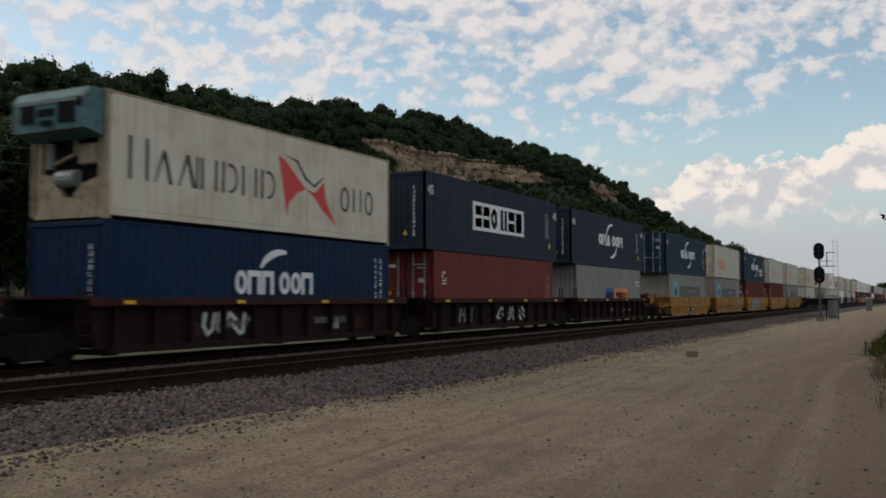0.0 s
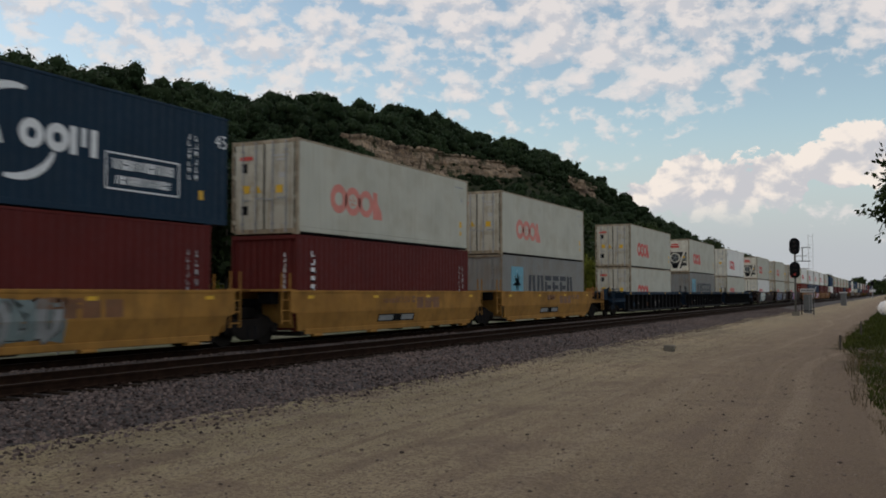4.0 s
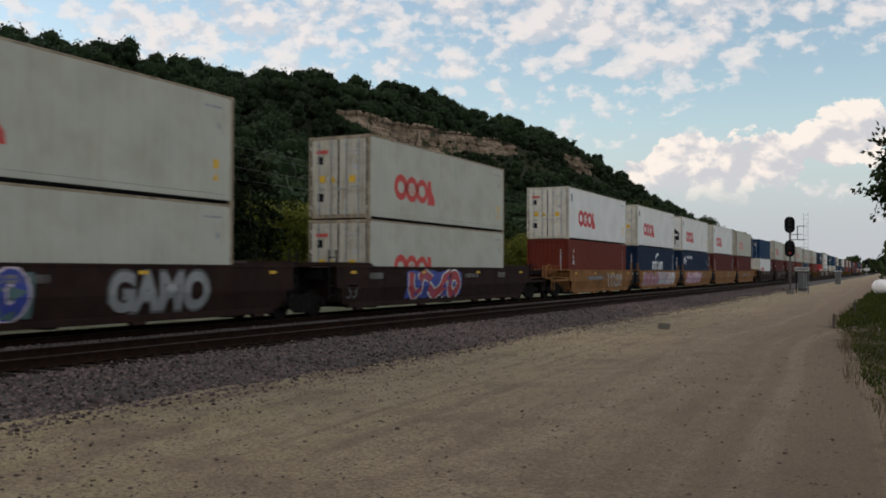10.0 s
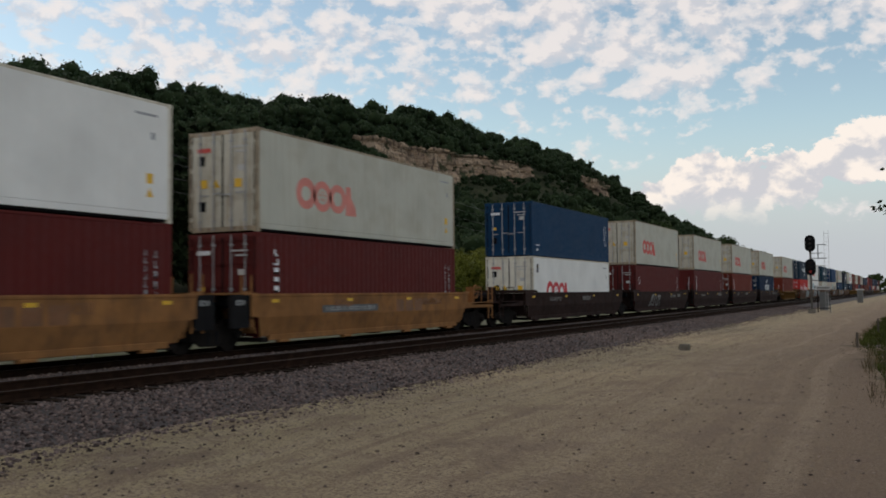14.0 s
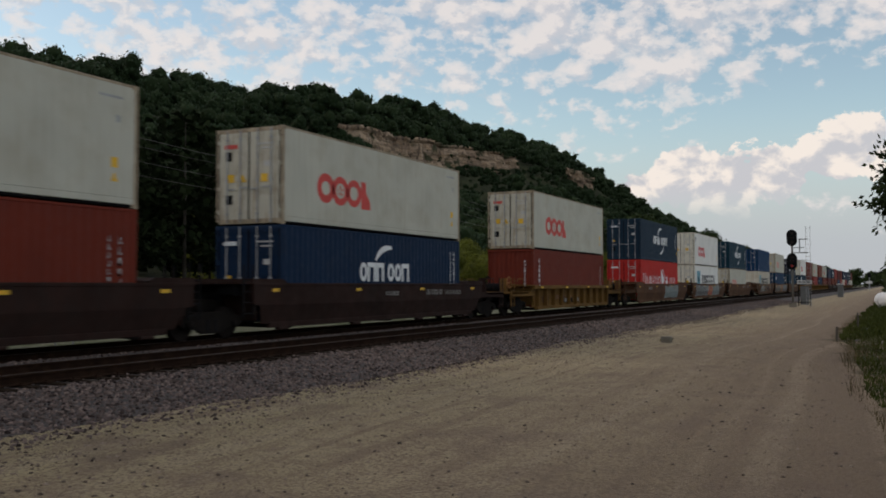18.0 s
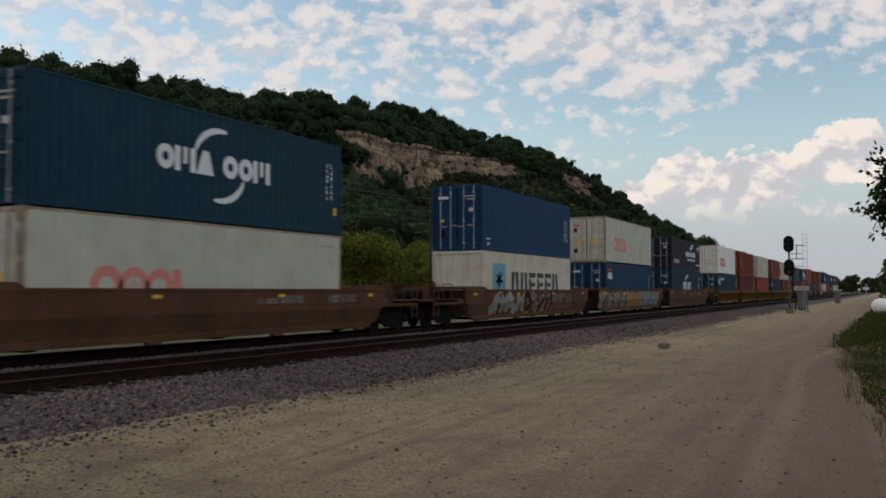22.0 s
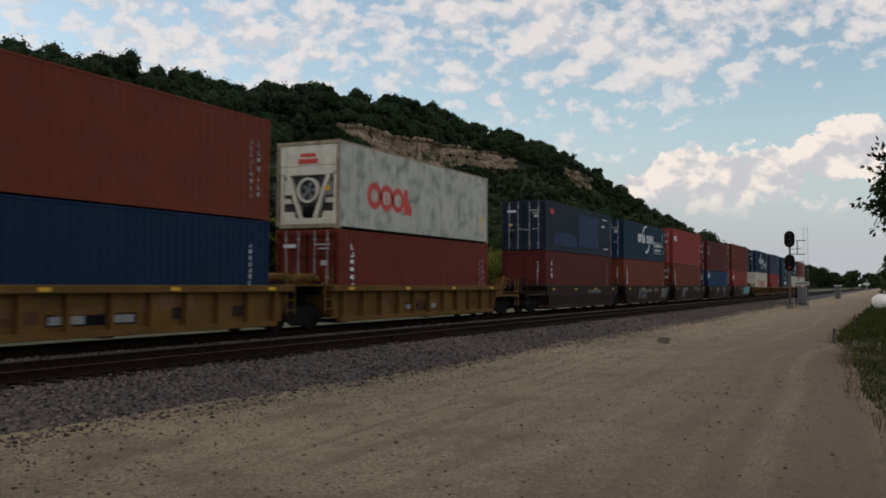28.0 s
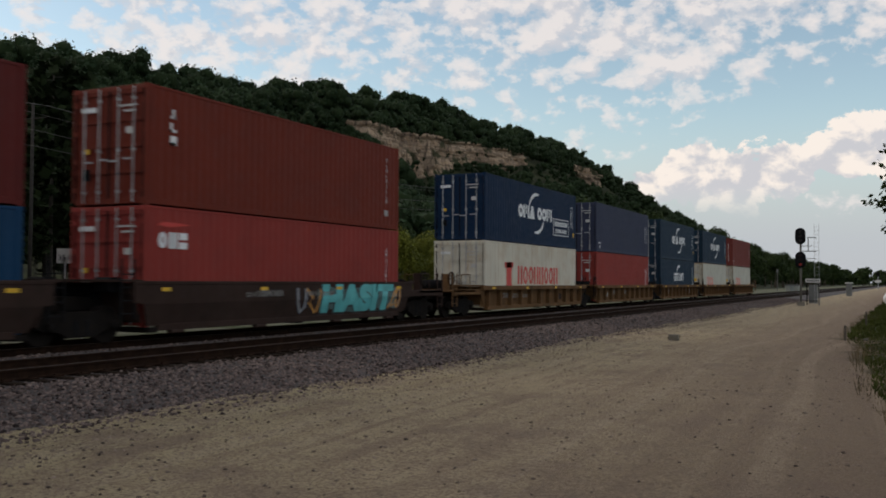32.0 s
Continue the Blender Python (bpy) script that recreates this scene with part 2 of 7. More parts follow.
M_W_BROWN = surface("dark_brown_car_paint", (0.030, 0.015, 0.012), dirt=(0.02, 0.014, 0.012), **CAR)
M_W_RUST = surface("rusty_brown_car_paint", (0.105, 0.050, 0.026), dirt=(0.065, 0.040, 0.026), **CAR)
M_W_GREY = surface("grey_brown_car_paint", (0.044, 0.026, 0.021), dirt=(0.026, 0.018, 0.014), **CAR)
M_W_OCHRE = surface("ochre_car_paint", (0.16, 0.083, 0.022), dirt=(0.11, 0.07, 0.03), **CAR)
M_W_DIRTY = surface("grimy_brown_car_paint", (0.155, 0.082, 0.036), dirt=(0.060, 0.040, 0.026), **CAR)
# red car paint with the shade under the top chord put in
M_W_RED_SHADE = surface("shade_red_car_paint", (0.022, 0.011, 0.010), dirt=(0.012, 0.010, 0.009), **CAR)
M_MAST = surface("dull_mast_steel", (0.13, 0.125, 0.115), rough=0.7, dirty=0.5)
M_REEFER_DOOR = box_paint("stained_door_paint", (0.52, 0.49, 0.40), dirt=(0.22, 0.13, 0.06), dirty=0.45, streak=0.6, scale=1.6)
# ---- building helpers ----
class Build:
    """Collects boxes, prisms and tubes into one mesh."""

    def __init__(self):
        self.v, self.f = [], []

    def add(self, vs, fs):
        n = len(self.v)
        self.v += [tuple(p) for p in vs]
        self.f += [tuple(i + n for i in f) for f in fs]
        return self

    def box(self, x0, x1, y0, y1, z0, z1):
        return self.add([(x0, y0, z0), (x1, y0, z0), (x1, y1, z0), (x0, y1, z0), (x0, y0, z1), (x1, y0, z1), (x1, y1, z1), (x0, y1, z1)],
                        [(3, 2, 1, 0), (4, 5, 6, 7), (0, 1, 5, 4), (1, 2, 6, 5), (2, 3, 7, 6), (3, 0, 4, 7)])

    def prism(self, poly, axis, a, b):
        """A polygon drawn out from a to b along an axis; its pairs are the two other axes in the order x, y, z."""
        n = len(poly)

        def at(p, h):
            return {"x": (h, p[0], p[1]), "y": (p[0], h, p[1]), "z": (p[0], p[1], h)}[axis]
        vs = [at(p, a) for p in poly] + [at(p, b) for p in poly]
        area = sum(poly[i][0] * poly[(i + 1) % n][1] - poly[(i + 1) % n][0] * poly[i][1] for i in range(n))
        flip = (area > 0) == (axis != "y")
        if (b < a):
            flip = not flip
        fs = [tuple(range(n))[::-1], tuple(range(n, 2 * n))] + [(i, (i + 1) % n, n + (i + 1) % n, n + i) for i in range(n)]
        if not flip:
            fs = [f[::-1] for f in fs]
        return self.add(vs, fs)

    def cbox(self, x0, x1, y0, y1, z0, z1, c=0.012, axis="y"):
        """A box with chamfered long edges."""
        a0, a1, b0, b1 = {"x": (y0, y1, z0, z1), "y": (x0, x1, z0, z1), "z": (x0, x1, y0, y1)}[axis]
        poly = [(a0 + c, b0), (a1 - c, b0), (a1, b0 + c), (a1, b1 - c), (a1 - c, b1), (a0 + c, b1), (a0, b1 - c), (a0, b0 + c)]
        lo, hi = {"x": (x0, x1), "y": (y0, y1), "z": (z0, z1)}[axis]
        return self.prism(poly, axis, lo, hi)

    def tube(self, p, q, r, n=8, r2=None):
        p, q = Vector(p), Vector(q)
        d = (q - p).normalized()
        u = d.orthogonal().normalized()
        w = d.cross(u)
        r2 = r if r2 is None else r2
        ring = [(math.cos(2 * math.pi * i / n), math.sin(2 * math.pi * i / n)) for i in range(n)]
        vs = [p + (u * c + w * s) * r for c, s in ring] + [q + (u * c + w * s) * r2 for c, s in ring]
        fs = [tuple(range(n))[::-1], tuple(range(n, 2 * n))] + [(i, (i + 1) % n, n + (i + 1) % n, n + i) for i in range(n)]
        return self.add(vs, fs)

    def pipe(self, pts, r, n=5):
        """One tube along a line of points, mostly along y."""
        k = len(pts)
        vs = [(p[0] + r * math.cos(2 * math.pi * i / n), p[1], p[2] + r * math.sin(2 * math.pi * i / n)) for p in pts for i in range(n)]
        fs = [(a * n + i, a * n + (i + 1) % n, (a + 1) * n + (i + 1) % n, (a + 1) * n + i) for a in range(k - 1) for i in range(n)]
        return self.add(vs, fs)

    def mesh(self, name, smooth=False):
        me = bpy.data.meshes.new(name)
        me.from_pydata(self.v, [], self.f)
        if smooth:
            me.polygons.foreach_set("use_smooth", [True] * len(me.polygons))
        me.update()
        return me


def part(name, mesh, material, parent=None, label="", smooth=False, at=None):
    """Links a mesh, or what a Build holds, as one object under a thing or a part."""
    me = mesh.mesh(name, smooth) if isinstance(mesh, Build) else mesh
    ob = new(name, me)
    if not me.materials:
        me.materials.append(None)
    ob.material_slots[0].link = "OBJECT"
    ob.material_slots[0].material = material
    if parent:
        ob.parent = parent
    if at is not None:
        ob.matrix_basis = at
    if label:
        tagged(ob, label=label)
    return ob


def number_mesh(text, size, fat=0.0):
    cu = bpy.data.curves.new("length_mark", "FONT")
    cu.body, cu.size, cu.extrude, cu.offset = text, size, 0.0 if fat else 0.002, fat
    tmp = new("length_mark", cu)
    me = bpy.data.meshes.new_from_object(tmp.evaluated_get(bpy.context.evaluated_depsgraph_get()))
    bpy.data.objects.remove(tmp)
    me.materials.clear()
    return me


def fast_mesh(name, verts, faces, smooth=False):
    """A mesh from arrays; the faces all have the same number of corners."""
    verts, faces = np.asarray(verts, np.float32), np.asarray(faces, np.int32)
    me = bpy.data.meshes.new(name)
    n, k = faces.shape
    me.vertices.add(len(verts))
    me.vertices.foreach_set("co", verts.ravel())
    me.loops.add(n * k)
    me.loops.foreach_set("vertex_index", faces.ravel())
    me.polygons.add(n)
    me.polygons.foreach_set("loop_start", np.arange(0, n * k, k, dtype=np.int32))
    if smooth:
        me.polygons.foreach_set("use_smooth", np.ones(n, bool))
    me.update(calc_edges=True)
    me.validate()
    return me


def ease(t):
    t = np.clip(t, 0, 1)
    return t * t * (3 - 2 * t)


def wave(x, y, seed=0):
    """Smooth unevenness between -1 and 1, from a few crossing waves."""
    rng = np.random.default_rng(seed)
    out = 0
    for k in range(6):
        a, ph, fr = rng.uniform(0, 6.28), rng.uniform(0, 6.28), rng.uniform(0.6, 1.6)
        out = out + np.sin((x * math.cos(a) + y * math.sin(a)) * fr + ph)
    return out / 4


# ---- the land: one sheet from the road to the bluff and on to the horizon ----
RIDGE_Y = [-400, 150, 210, 260, 330, 420, 510, 600, 730, 810, 900, 1000, 1110, 1300, 1600, 2200, 4500]
RIDGE_Z = [62, 66, 74, 81, 86, 98, 111, 115, 118, 119, 108, 92, 92, 70, 51, 35, 20]


def crest(y):
    return np.interp(y, RIDGE_Y, RIDGE_Z)


def cliff_top(y):
    return np.interp(y, [360, 470, 610, 690, 760], [77, 82, 90, 93, 95])


def cliff_foot(y):
    return np.interp(y, [350, 362, 390, 440, 470, 578, 592, 640, 685, 700, 742, 750], [76, 55, 47, 55, 66, 76, 82, 80, 78, 75, 79, 94])


def land(x, y):
    x, y = np.asarray(x, float), np.asarray(y, float)
    flat = -0.45 + 0.03 * wave(x * 0.5, y * 0.4, 3) + 0.012 * wave(x * 2.2, y * 1.6, 4)
    verge = np.interp(y, [-50, 0, 13, 36, 60, 110, 4000], [18.5, 18.2, 17.3, 15.5, 15.4, 15.6, 15.6])
    flat = flat + 0.24 * ease((x - verge - 0.1) / 2.5) + 0.05 * wave(x * 1.3, y * 1.1, 8) * ease((x - verge) / 1.0)
    bed = np.where((x > -4.5) & (x < 6.8), -0.75, flat)
    foot = cliff_foot(y)
    has = (y > 350) & (y < 750)
    top = np.where(has, cliff_top(y), crest(y) * 0.78)
    low = np.where(has, foot, crest(y) * 0.66)
    t = np.clip((-x - 48) / (206 - 48), 0, 1)
    hill = low * (0.35 * t + 0.65 * t ** 1.8)
    hill = np.where(-x > 206, low + (top - low) * np.clip((-x - 206) / 14, 0, 1), hill)
    hill = np.where(-x > 220, top + (crest(y) - top) * ease((-x - 220) / 45), hill)
    hill = hill + ease((-x - 60) / 60) * 2.0 * wave(x * 0.05, y * 0.05, 5)
    return np.where(x < -48, -0.45 + hill, bed)


def grid_mesh(name, xs, ys, fn, smooth=True):
    X, Y = np.meshgrid(xs, ys)
    V = np.stack([X, Y, fn(X, Y)], -1).reshape(-1, 3)
    n, m = len(xs), len(ys)
    i = (np.arange(m - 1)[:, None] * n + np.arange(n - 1)[None, :]).ravel()
    return fast_mesh(name, V, np.stack([i, i + 1, i + n + 1, i + n], -1), smooth)


def ground_material():
    m = bpy.data.materials.new("gravel_and_grass")
    m.use_nodes = True
    nt = m.node_tree
    N, L = nt.nodes.new, nt.links.new
    p = nt.nodes["Principled BSDF"]
    p.inputs["Roughness"].default_value = 0.95
    p.inputs["Specular IOR Level"].default_value = 0.15
    co = N("ShaderNodeTexCoord").outputs["Object"]
    sep = N("ShaderNodeSeparateXYZ")
    L(co, sep.inputs[0])

    def tex(scale, detail=5.0, stretch=(1, 1, 1), rough=0.55):
        mp = N("ShaderNodeMapping")
        mp.inputs["Scale"].default_value = stretch
        L(co, mp.inputs[0])
        n = N("ShaderNodeTexNoise")
        n.inputs["Scale"].default_value, n.inputs["Detail"].default_value, n.inputs["Roughness"].default_value = scale, detail, rough
        L(mp.outputs[0], n.inputs["Vector"])
        return n.outputs["Fac"]

    def ramp(v, lo, hi, a=0.0, b=1.0):
        n = N("ShaderNodeMapRange")
        L(v, n.inputs[0])
        for i, k in enumerate((lo, hi, a, b)):
            n.inputs[i + 1].default_value = k
        return n.outputs[0]

    def op(kind, a, b):
        n = N("ShaderNodeMath")
        n.operation = kind
        for i, k in enumerate((a, b)):
            if isinstance(k, (int, float)):
                n.inputs[i].default_value = k
            else:
                L(k, n.inputs[i])
        return n.outputs[0]

    def mix(f, a, b):
        n = N("ShaderNodeMix")
        n.data_type = "RGBA"
        L(f, n.inputs[0])
        for v, i in ((a, 6), (b, 7)):
            if isinstance(v, tuple):
                n.inputs[i].default_value = (*v, 1)
            else:
                L(v, n.inputs[i])
        return n.outputs[2]

    ycurve = N("ShaderNodeFloatCurve")
    L(ramp(sep.outputs[1], 0.0, 120.0), ycurve.inputs["Value"])
    cm = ycurve.mapping
    cv = cm.curves[0]
    for t, v in ((0.0, 0.82), (0.108, 0.73), (0.30, 0.55), (0.5, 0.54), (1.0, 0.56)):
        if t in (0.0, 1.0):
            cv.points[0 if t == 0 else -1].location = (t, v)
        else:
            cv.points.new(t, v)
    cm.update()
    verge = op("MULTIPLY_ADD", ycurve.outputs[0], 10.0)
    verge.node.inputs[2].default_value = 10.0
    gravel = mix(ramp(tex(0.35), 0.35, 0.65), (0.355, 0.285, 0.182), (0.430, 0.350, 0.225))
    gravel = mix(ramp(sep.outputs[0], 12.5, 7.5, 0.0, 0.75), gravel, (0.465, 0.400, 0.220))              # sandier towards the ballast
    gravel = mix(ramp(op("SUBTRACT", sep.outputs[0], verge), -5.0, -0.3, 0.0, 0.80), gravel, (0.165, 0.117, 0.085))    # trodden soil beside the grass
    bent = op("ADD", sep.outputs[0], op("MULTIPLY", op("SUBTRACT", tex(0.04, 1.0), 0.5), 5.0))
    rut = N("ShaderNodeTexNoise")
    rut.noise_dimensions = "1D"
    rut.inputs["Scale"].default_value, rut.inputs["Detail"].default_value = 1.7, 3.0
    L(bent, rut.inputs["W"])
    gravel = mix(op("MULTIPLY", ramp(rut.outputs["Fac"], 0.50, 0.60), ramp(tex(0.5, 4.0), 0.40, 0.60, 0.10, 0.60)), gravel, (0.225, 0.165, 0.116))    # wheel tracks
    gravel = mix(ramp(rut.outputs["Fac"], 0.45, 0.36, 0.0, 0.35), gravel, (0.44, 0.36, 0.255))
    gravel = mix(ramp(tex(0.8, 7.0, rough=0.65), 0.52, 0.66, 0.0, 0.6), gravel, (0.190, 0.135, 0.108))
    gravel = mix(ramp(tex(3.6, 8.0, (1.0, 0.6, 1), 0.72), 0.50, 0.64, 0.0, 0.65), gravel, (0.225, 0.168, 0.122))    # scuffed patches
    gravel = mix(ramp(tex(11.0, 8.0, rough=0.8), 0.54, 0.66, 0.0, 0.55), gravel, (0.48, 0.40, 0.29))
    gravel = mix(ramp(tex(22.0, 8.0, rough=0.85), 0.47, 0.56, 0.0, 0.85), gravel, (0.140, 0.100, 0.074))         # grit
    gravel = mix(ramp(tex(75.0, 3.0), 0.58, 0.70, 0.0, 0.7), gravel, (0.44, 0.36, 0.28))
    grass = mix(ramp(tex(3.0), 0.40, 0.60), (0.022, 0.030, 0.008), (0.085, 0.066, 0.036))
    dry = mix(ramp(tex(0.6), 0.4, 0.6), (0.17, 0.165, 0.12), (0.10, 0.115, 0.06))
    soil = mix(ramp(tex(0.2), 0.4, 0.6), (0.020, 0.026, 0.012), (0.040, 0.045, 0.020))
    edge = op("ADD", sep.outputs[0], op("MULTIPLY", op("SUBTRACT", tex(0.5), 0.5), 4.0))
    near = ramp(op("SUBTRACT", edge, verge), -0.25, 0.5)
    c = mix(near, gravel, grass)
    c = mix(ramp(sep.outputs[0], -2.5, -3.5), c, dry)
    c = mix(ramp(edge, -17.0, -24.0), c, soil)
    L(c, p.inputs["Base Color"])
    b = N("ShaderNodeBump")
    b.inputs["Strength"].default_value, b.inputs["Distance"].default_value = 1.0, 0.06
    L(op("ADD", tex(24.0, 6.0, rough=0.75), op("MULTIPLY", tex(5.0), 0.8)), b.inputs["Height"])
    L(b.outputs[0], p.inputs["Normal"])
    return m


def spread(*pieces):
    return np.unique(np.concatenate([np.arange(a, b, s) for a, b, s in pieces]))


def build_ground():
    xs = spread((-4500, -400, 400), (-400, -50, 12), (-220, -204, 3), (-50, 4, 4), (4, 24, 0.35), (24, 60, 4), (60, 4600, 400))
    ys = spread((-1500, -40, 120), (-40, 0, 5), (0, 45, 0.45), (45, 120, 2.5), (120, 1500, 12), (1500, 4800, 150))
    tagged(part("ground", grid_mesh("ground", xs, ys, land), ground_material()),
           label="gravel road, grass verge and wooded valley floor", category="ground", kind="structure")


def stones(name, count, region, size, seed, zfn, squash=0.7):
    """Broken stones strewn over a region, joined into one mesh."""
    rng = np.random.default_rng(seed)
    base = np.array([(-1, -1, -1), (1, -1, -1), (1, 1, -1), (-1, 1, -1), (-0.8, -0.7, 1), (0.7, -0.9, 0.8), (0.8, 0.7, 1), (-0.7, 0.8, 0.7)], float)
    faces = np.array([(3, 2, 1, 0), (4, 5, 6, 7), (0, 1, 5, 4), (1, 2, 6, 5), (2, 3, 7, 6), (3, 0, 4, 7)])
    x, y = region(rng, count)
    s = size[0] + (size[1] - size[0]) * rng.random(count) ** 2
    B = base[None] * (1 + rng.uniform(-0.35, 0.35, (count, 8, 3)))
    B = B * s[:, None, None] * np.array([1, 1, squash]) * rng.uniform(0.7, 1.3, (count, 1, 3)) * 0.5
    a, t = rng.uniform(0, 6.28, count), rng.uniform(-0.6, 0.6, count)
    ca, sa, ct, st = np.cos(a), np.sin(a), np.cos(t), np.sin(t)
    X, Z = B[..., 0] * ct[:, None] + B[..., 2] * st[:, None], -B[..., 0] * st[:, None] + B[..., 2] * ct[:, None]
    Y = B[..., 1]
    V = np.stack([X * ca[:, None] - Y * sa[:, None] + x[:, None], X * sa[:, None] + Y * ca[:, None] + y[:, None], Z + (zfn(x, y) + s * 0.12)[:, None]], -1)
    F = faces[None] + (np.arange(count) * 8)[:, None, None]
    return fast_mesh(name, V.reshape(-1, 3), F.reshape(-1, 4))


def stone_material(name, a, b):
    m = bpy.data.materials.new(name)
    m.use_nodes = True
    nt = m.node_tree
    p = nt.nodes["Principled BSDF"]
    p.inputs["Roughness"].default_value = 0.85
    p.inputs["Specular IOR Level"].default_value = 0.25
    r = nt.nodes.new("ShaderNodeNewGeometry").outputs["Random Per Island"]
    ra = nt.nodes.new("ShaderNodeValToRGB")
    ra.color_ramp.elements[0].color, ra.color_ramp.elements[1].color = (*a, 1), (*b, 1)
    nt.links.new(r, ra.inputs[0])
    n = nt.nodes.new("ShaderNodeTexNoise")
    n.inputs["Scale"].default_value = 40
    nt.links.new(nt.nodes.new("ShaderNodeTexCoord").outputs["Object"], n.inputs["Vector"])
    mx = nt.nodes.new("ShaderNodeMix")
    mx.data_type, mx.blend_type = "RGBA", "MULTIPLY"
    mx.inputs[0].default_value = 0.5
    nt.links.new(ra.outputs[0], mx.inputs[6])
    nt.links.new(n.outputs["Fac"], mx.inputs[7])
    nt.links.new(mx.outputs[2], p.inputs["Base Color"])
    return m


NEAR_TRACK = 3.66


def bed_top(x, y):
    x = np.asarray(x, float)
    z = np.interp(x, [-4.6, -2.4, -1.4, 1.3, 1.7, 2.05, 2.4, 5.1, 5.6, 7.7], [-0.62, -0.24, -0.21, -0.21, -0.07, -0.07, -0.21, -0.21, -0.24, -0.47])
    return z + 0.012 * wave(x * 3, np.asarray(y) * 2.3, 12)


def build_tracks():
    bed_mat = surface("ballast_bed", (0.070, 0.060, 0.058), rough=0.95, var=0.5, scale=6.0, fine=38.0, dirty=0.4, dirt=(0.07, 0.05, 0.04), bump=1.0, bump_scale=30.0)
    bed = grid_mesh("ballast", spread((-4.6, 1.2, 0.31), (1.2, 2.6, 0.1), (2.6, 7.8, 0.31)), spread((-60, 0, 4), (0, 60, 0.5), (60, 900, 10), (900, 4600, 120)), bed_top)
    tagged(part("ballast", bed, bed_mat), label="grey crushed stone ballast bed under two tracks", category="ballast", kind="structure")
    grey = stone_material("crushed_stone", (0.018, 0.010, 0.009), (0.285, 0.215, 0.190))

    def slope(rng, n):
        y = -2 + 112 * rng.random(n) ** 2.1
        out = np.where(rng.random(n) < 0.10, 7.5 + np.abs(rng.normal(0, 0.45, n)), rng.uniform(4.75, 7.6, n) + rng.normal(0, 0.12, n))
        return np.where(rng.random(n) < 0.86, out, rng.uniform(1.2, 2.7, n)), y
    tagged(part("ballast_stones", stones("ballast_stones", 72000, slope, (0.020, 0.066), 5, lambda x, y: np.where(x < 7.68, bed_top(x, y), land(x, y))), grey),
           label="loose grey and purple ballast stones beside the rails", category="stones", kind="stuff")

    def road(rng, n):
        y = 2 + 48 * rng.random(n) ** 1.7
        x = np.where(rng.random(n) < 0.45, 7.4 + np.abs(rng.normal(0, 1.8, n)), rng.uniform(7.5, 17.5, n))
        return x, y
    tagged(part("road_stones", stones("road_stones", 11000, road, (0.009, 0.042), 6, land, 0.55), stone_material("road_stone", (0.045, 0.030, 0.024), (0.40, 0.31, 0.24))),
           label="dark pebbles scattered over the gravel road", category="stones", kind="stuff")
    # rails
    rail_mat = surface("rusty_rail", (0.022, 0.012, 0.008), rough=0.95, var=0.3, scale=3.0, dirty=0.4, dirt=(0.05, 0.026, 0.015), bump=0.2, spec=0.05)
    head_mat = surface("worn_rail_head", (0.060, 0.050, 0.045), rough=0.6, metal=0.3, dirty=0.3)
    prof = [(-0.07, -0.172), (0.07, -0.172), (0.07, -0.160), (0.012, -0.138), (0.010, -0.045), (0.036, -0.032), (0.036, -0.006), (0.026, 0.0), (-0.026, 0.0),
            (-0.036, -0.006), (-0.036, -0.032), (-0.010, -0.045), (-0.012, -0.138), (-0.07, -0.160)]
    for track, c in (("far", 0.0), ("near", NEAR_TRACK)):
        for side in (-0.753, 0.753):
            b = Build()
            b.prism([(p[0] + c + side, p[1]) for p in prof], "y", -60, 2500)
            rail = tagged(part("rail", b, rail_mat), label="rusty brown steel rail on wooden ties", category="rail", group="rails of the two tracks", kind="structure")
            part("rail_head", Build().box(c + side - 0.024, c + side + 0.024, -60, 2500, 0.0005, 0.0025), head_mat, rail)
    # ties: those near by are pieces, the rest one mesh
    tie_mat = surface("tie_wood", (0.028, 0.019, 0.013), rough=0.9, var=0.5, scale=4.0, fine=20, dirty=0.4, dirt=(0.06, 0.048, 0.038), rnd=0.6, spec=0.05)
    tie = Build().cbox(-1.3, 1.3, -0.11, 0.11, -0.36, -0.178, 0.015, "x").mesh("tie")
    plate = Build().cbox(-0.18, 0.18, -0.09, 0.09, -0.178, -0.160, 0.006, "x").box(0.085, 0.115, -0.05, -0.02, -0.16, -0.13).box(-0.115, -0.085, 0.02, 0.05, -0.16, -0.13).mesh("tie_plate")
    for c, group in ((NEAR_TRACK, "ties of the empty track"), (0.0, "ties of the train's track")):
        track = tagged(new("track_near" if c else "track_far"), label="row of wooden ties with steel plates", category="track", kind="structure")
        rng = random.Random(7)
        for i in range(60 if c else 40):
            t = part("tie", tie, tie_mat, track, at=pose(c + rng.uniform(-0.05, 0.05), -3 + i * 0.5 + rng.uniform(-0.02, 0.02), 0, 0, 0, rng.uniform(-1, 1)))
            if c:
                part("tie_plate", plate, rail_mat, t, at=pose(0.753, 0, 0))
        far = Build()
        for i in range(60 if c else 40, 900):
            y = -3 + i * 0.5
            far.box(c - 1.3, c + 1.3, y - 0.11, y + 0.11, -0.36, -0.178)
        tagged(part("far_ties", far, tie_mat, track), kind="stuff")


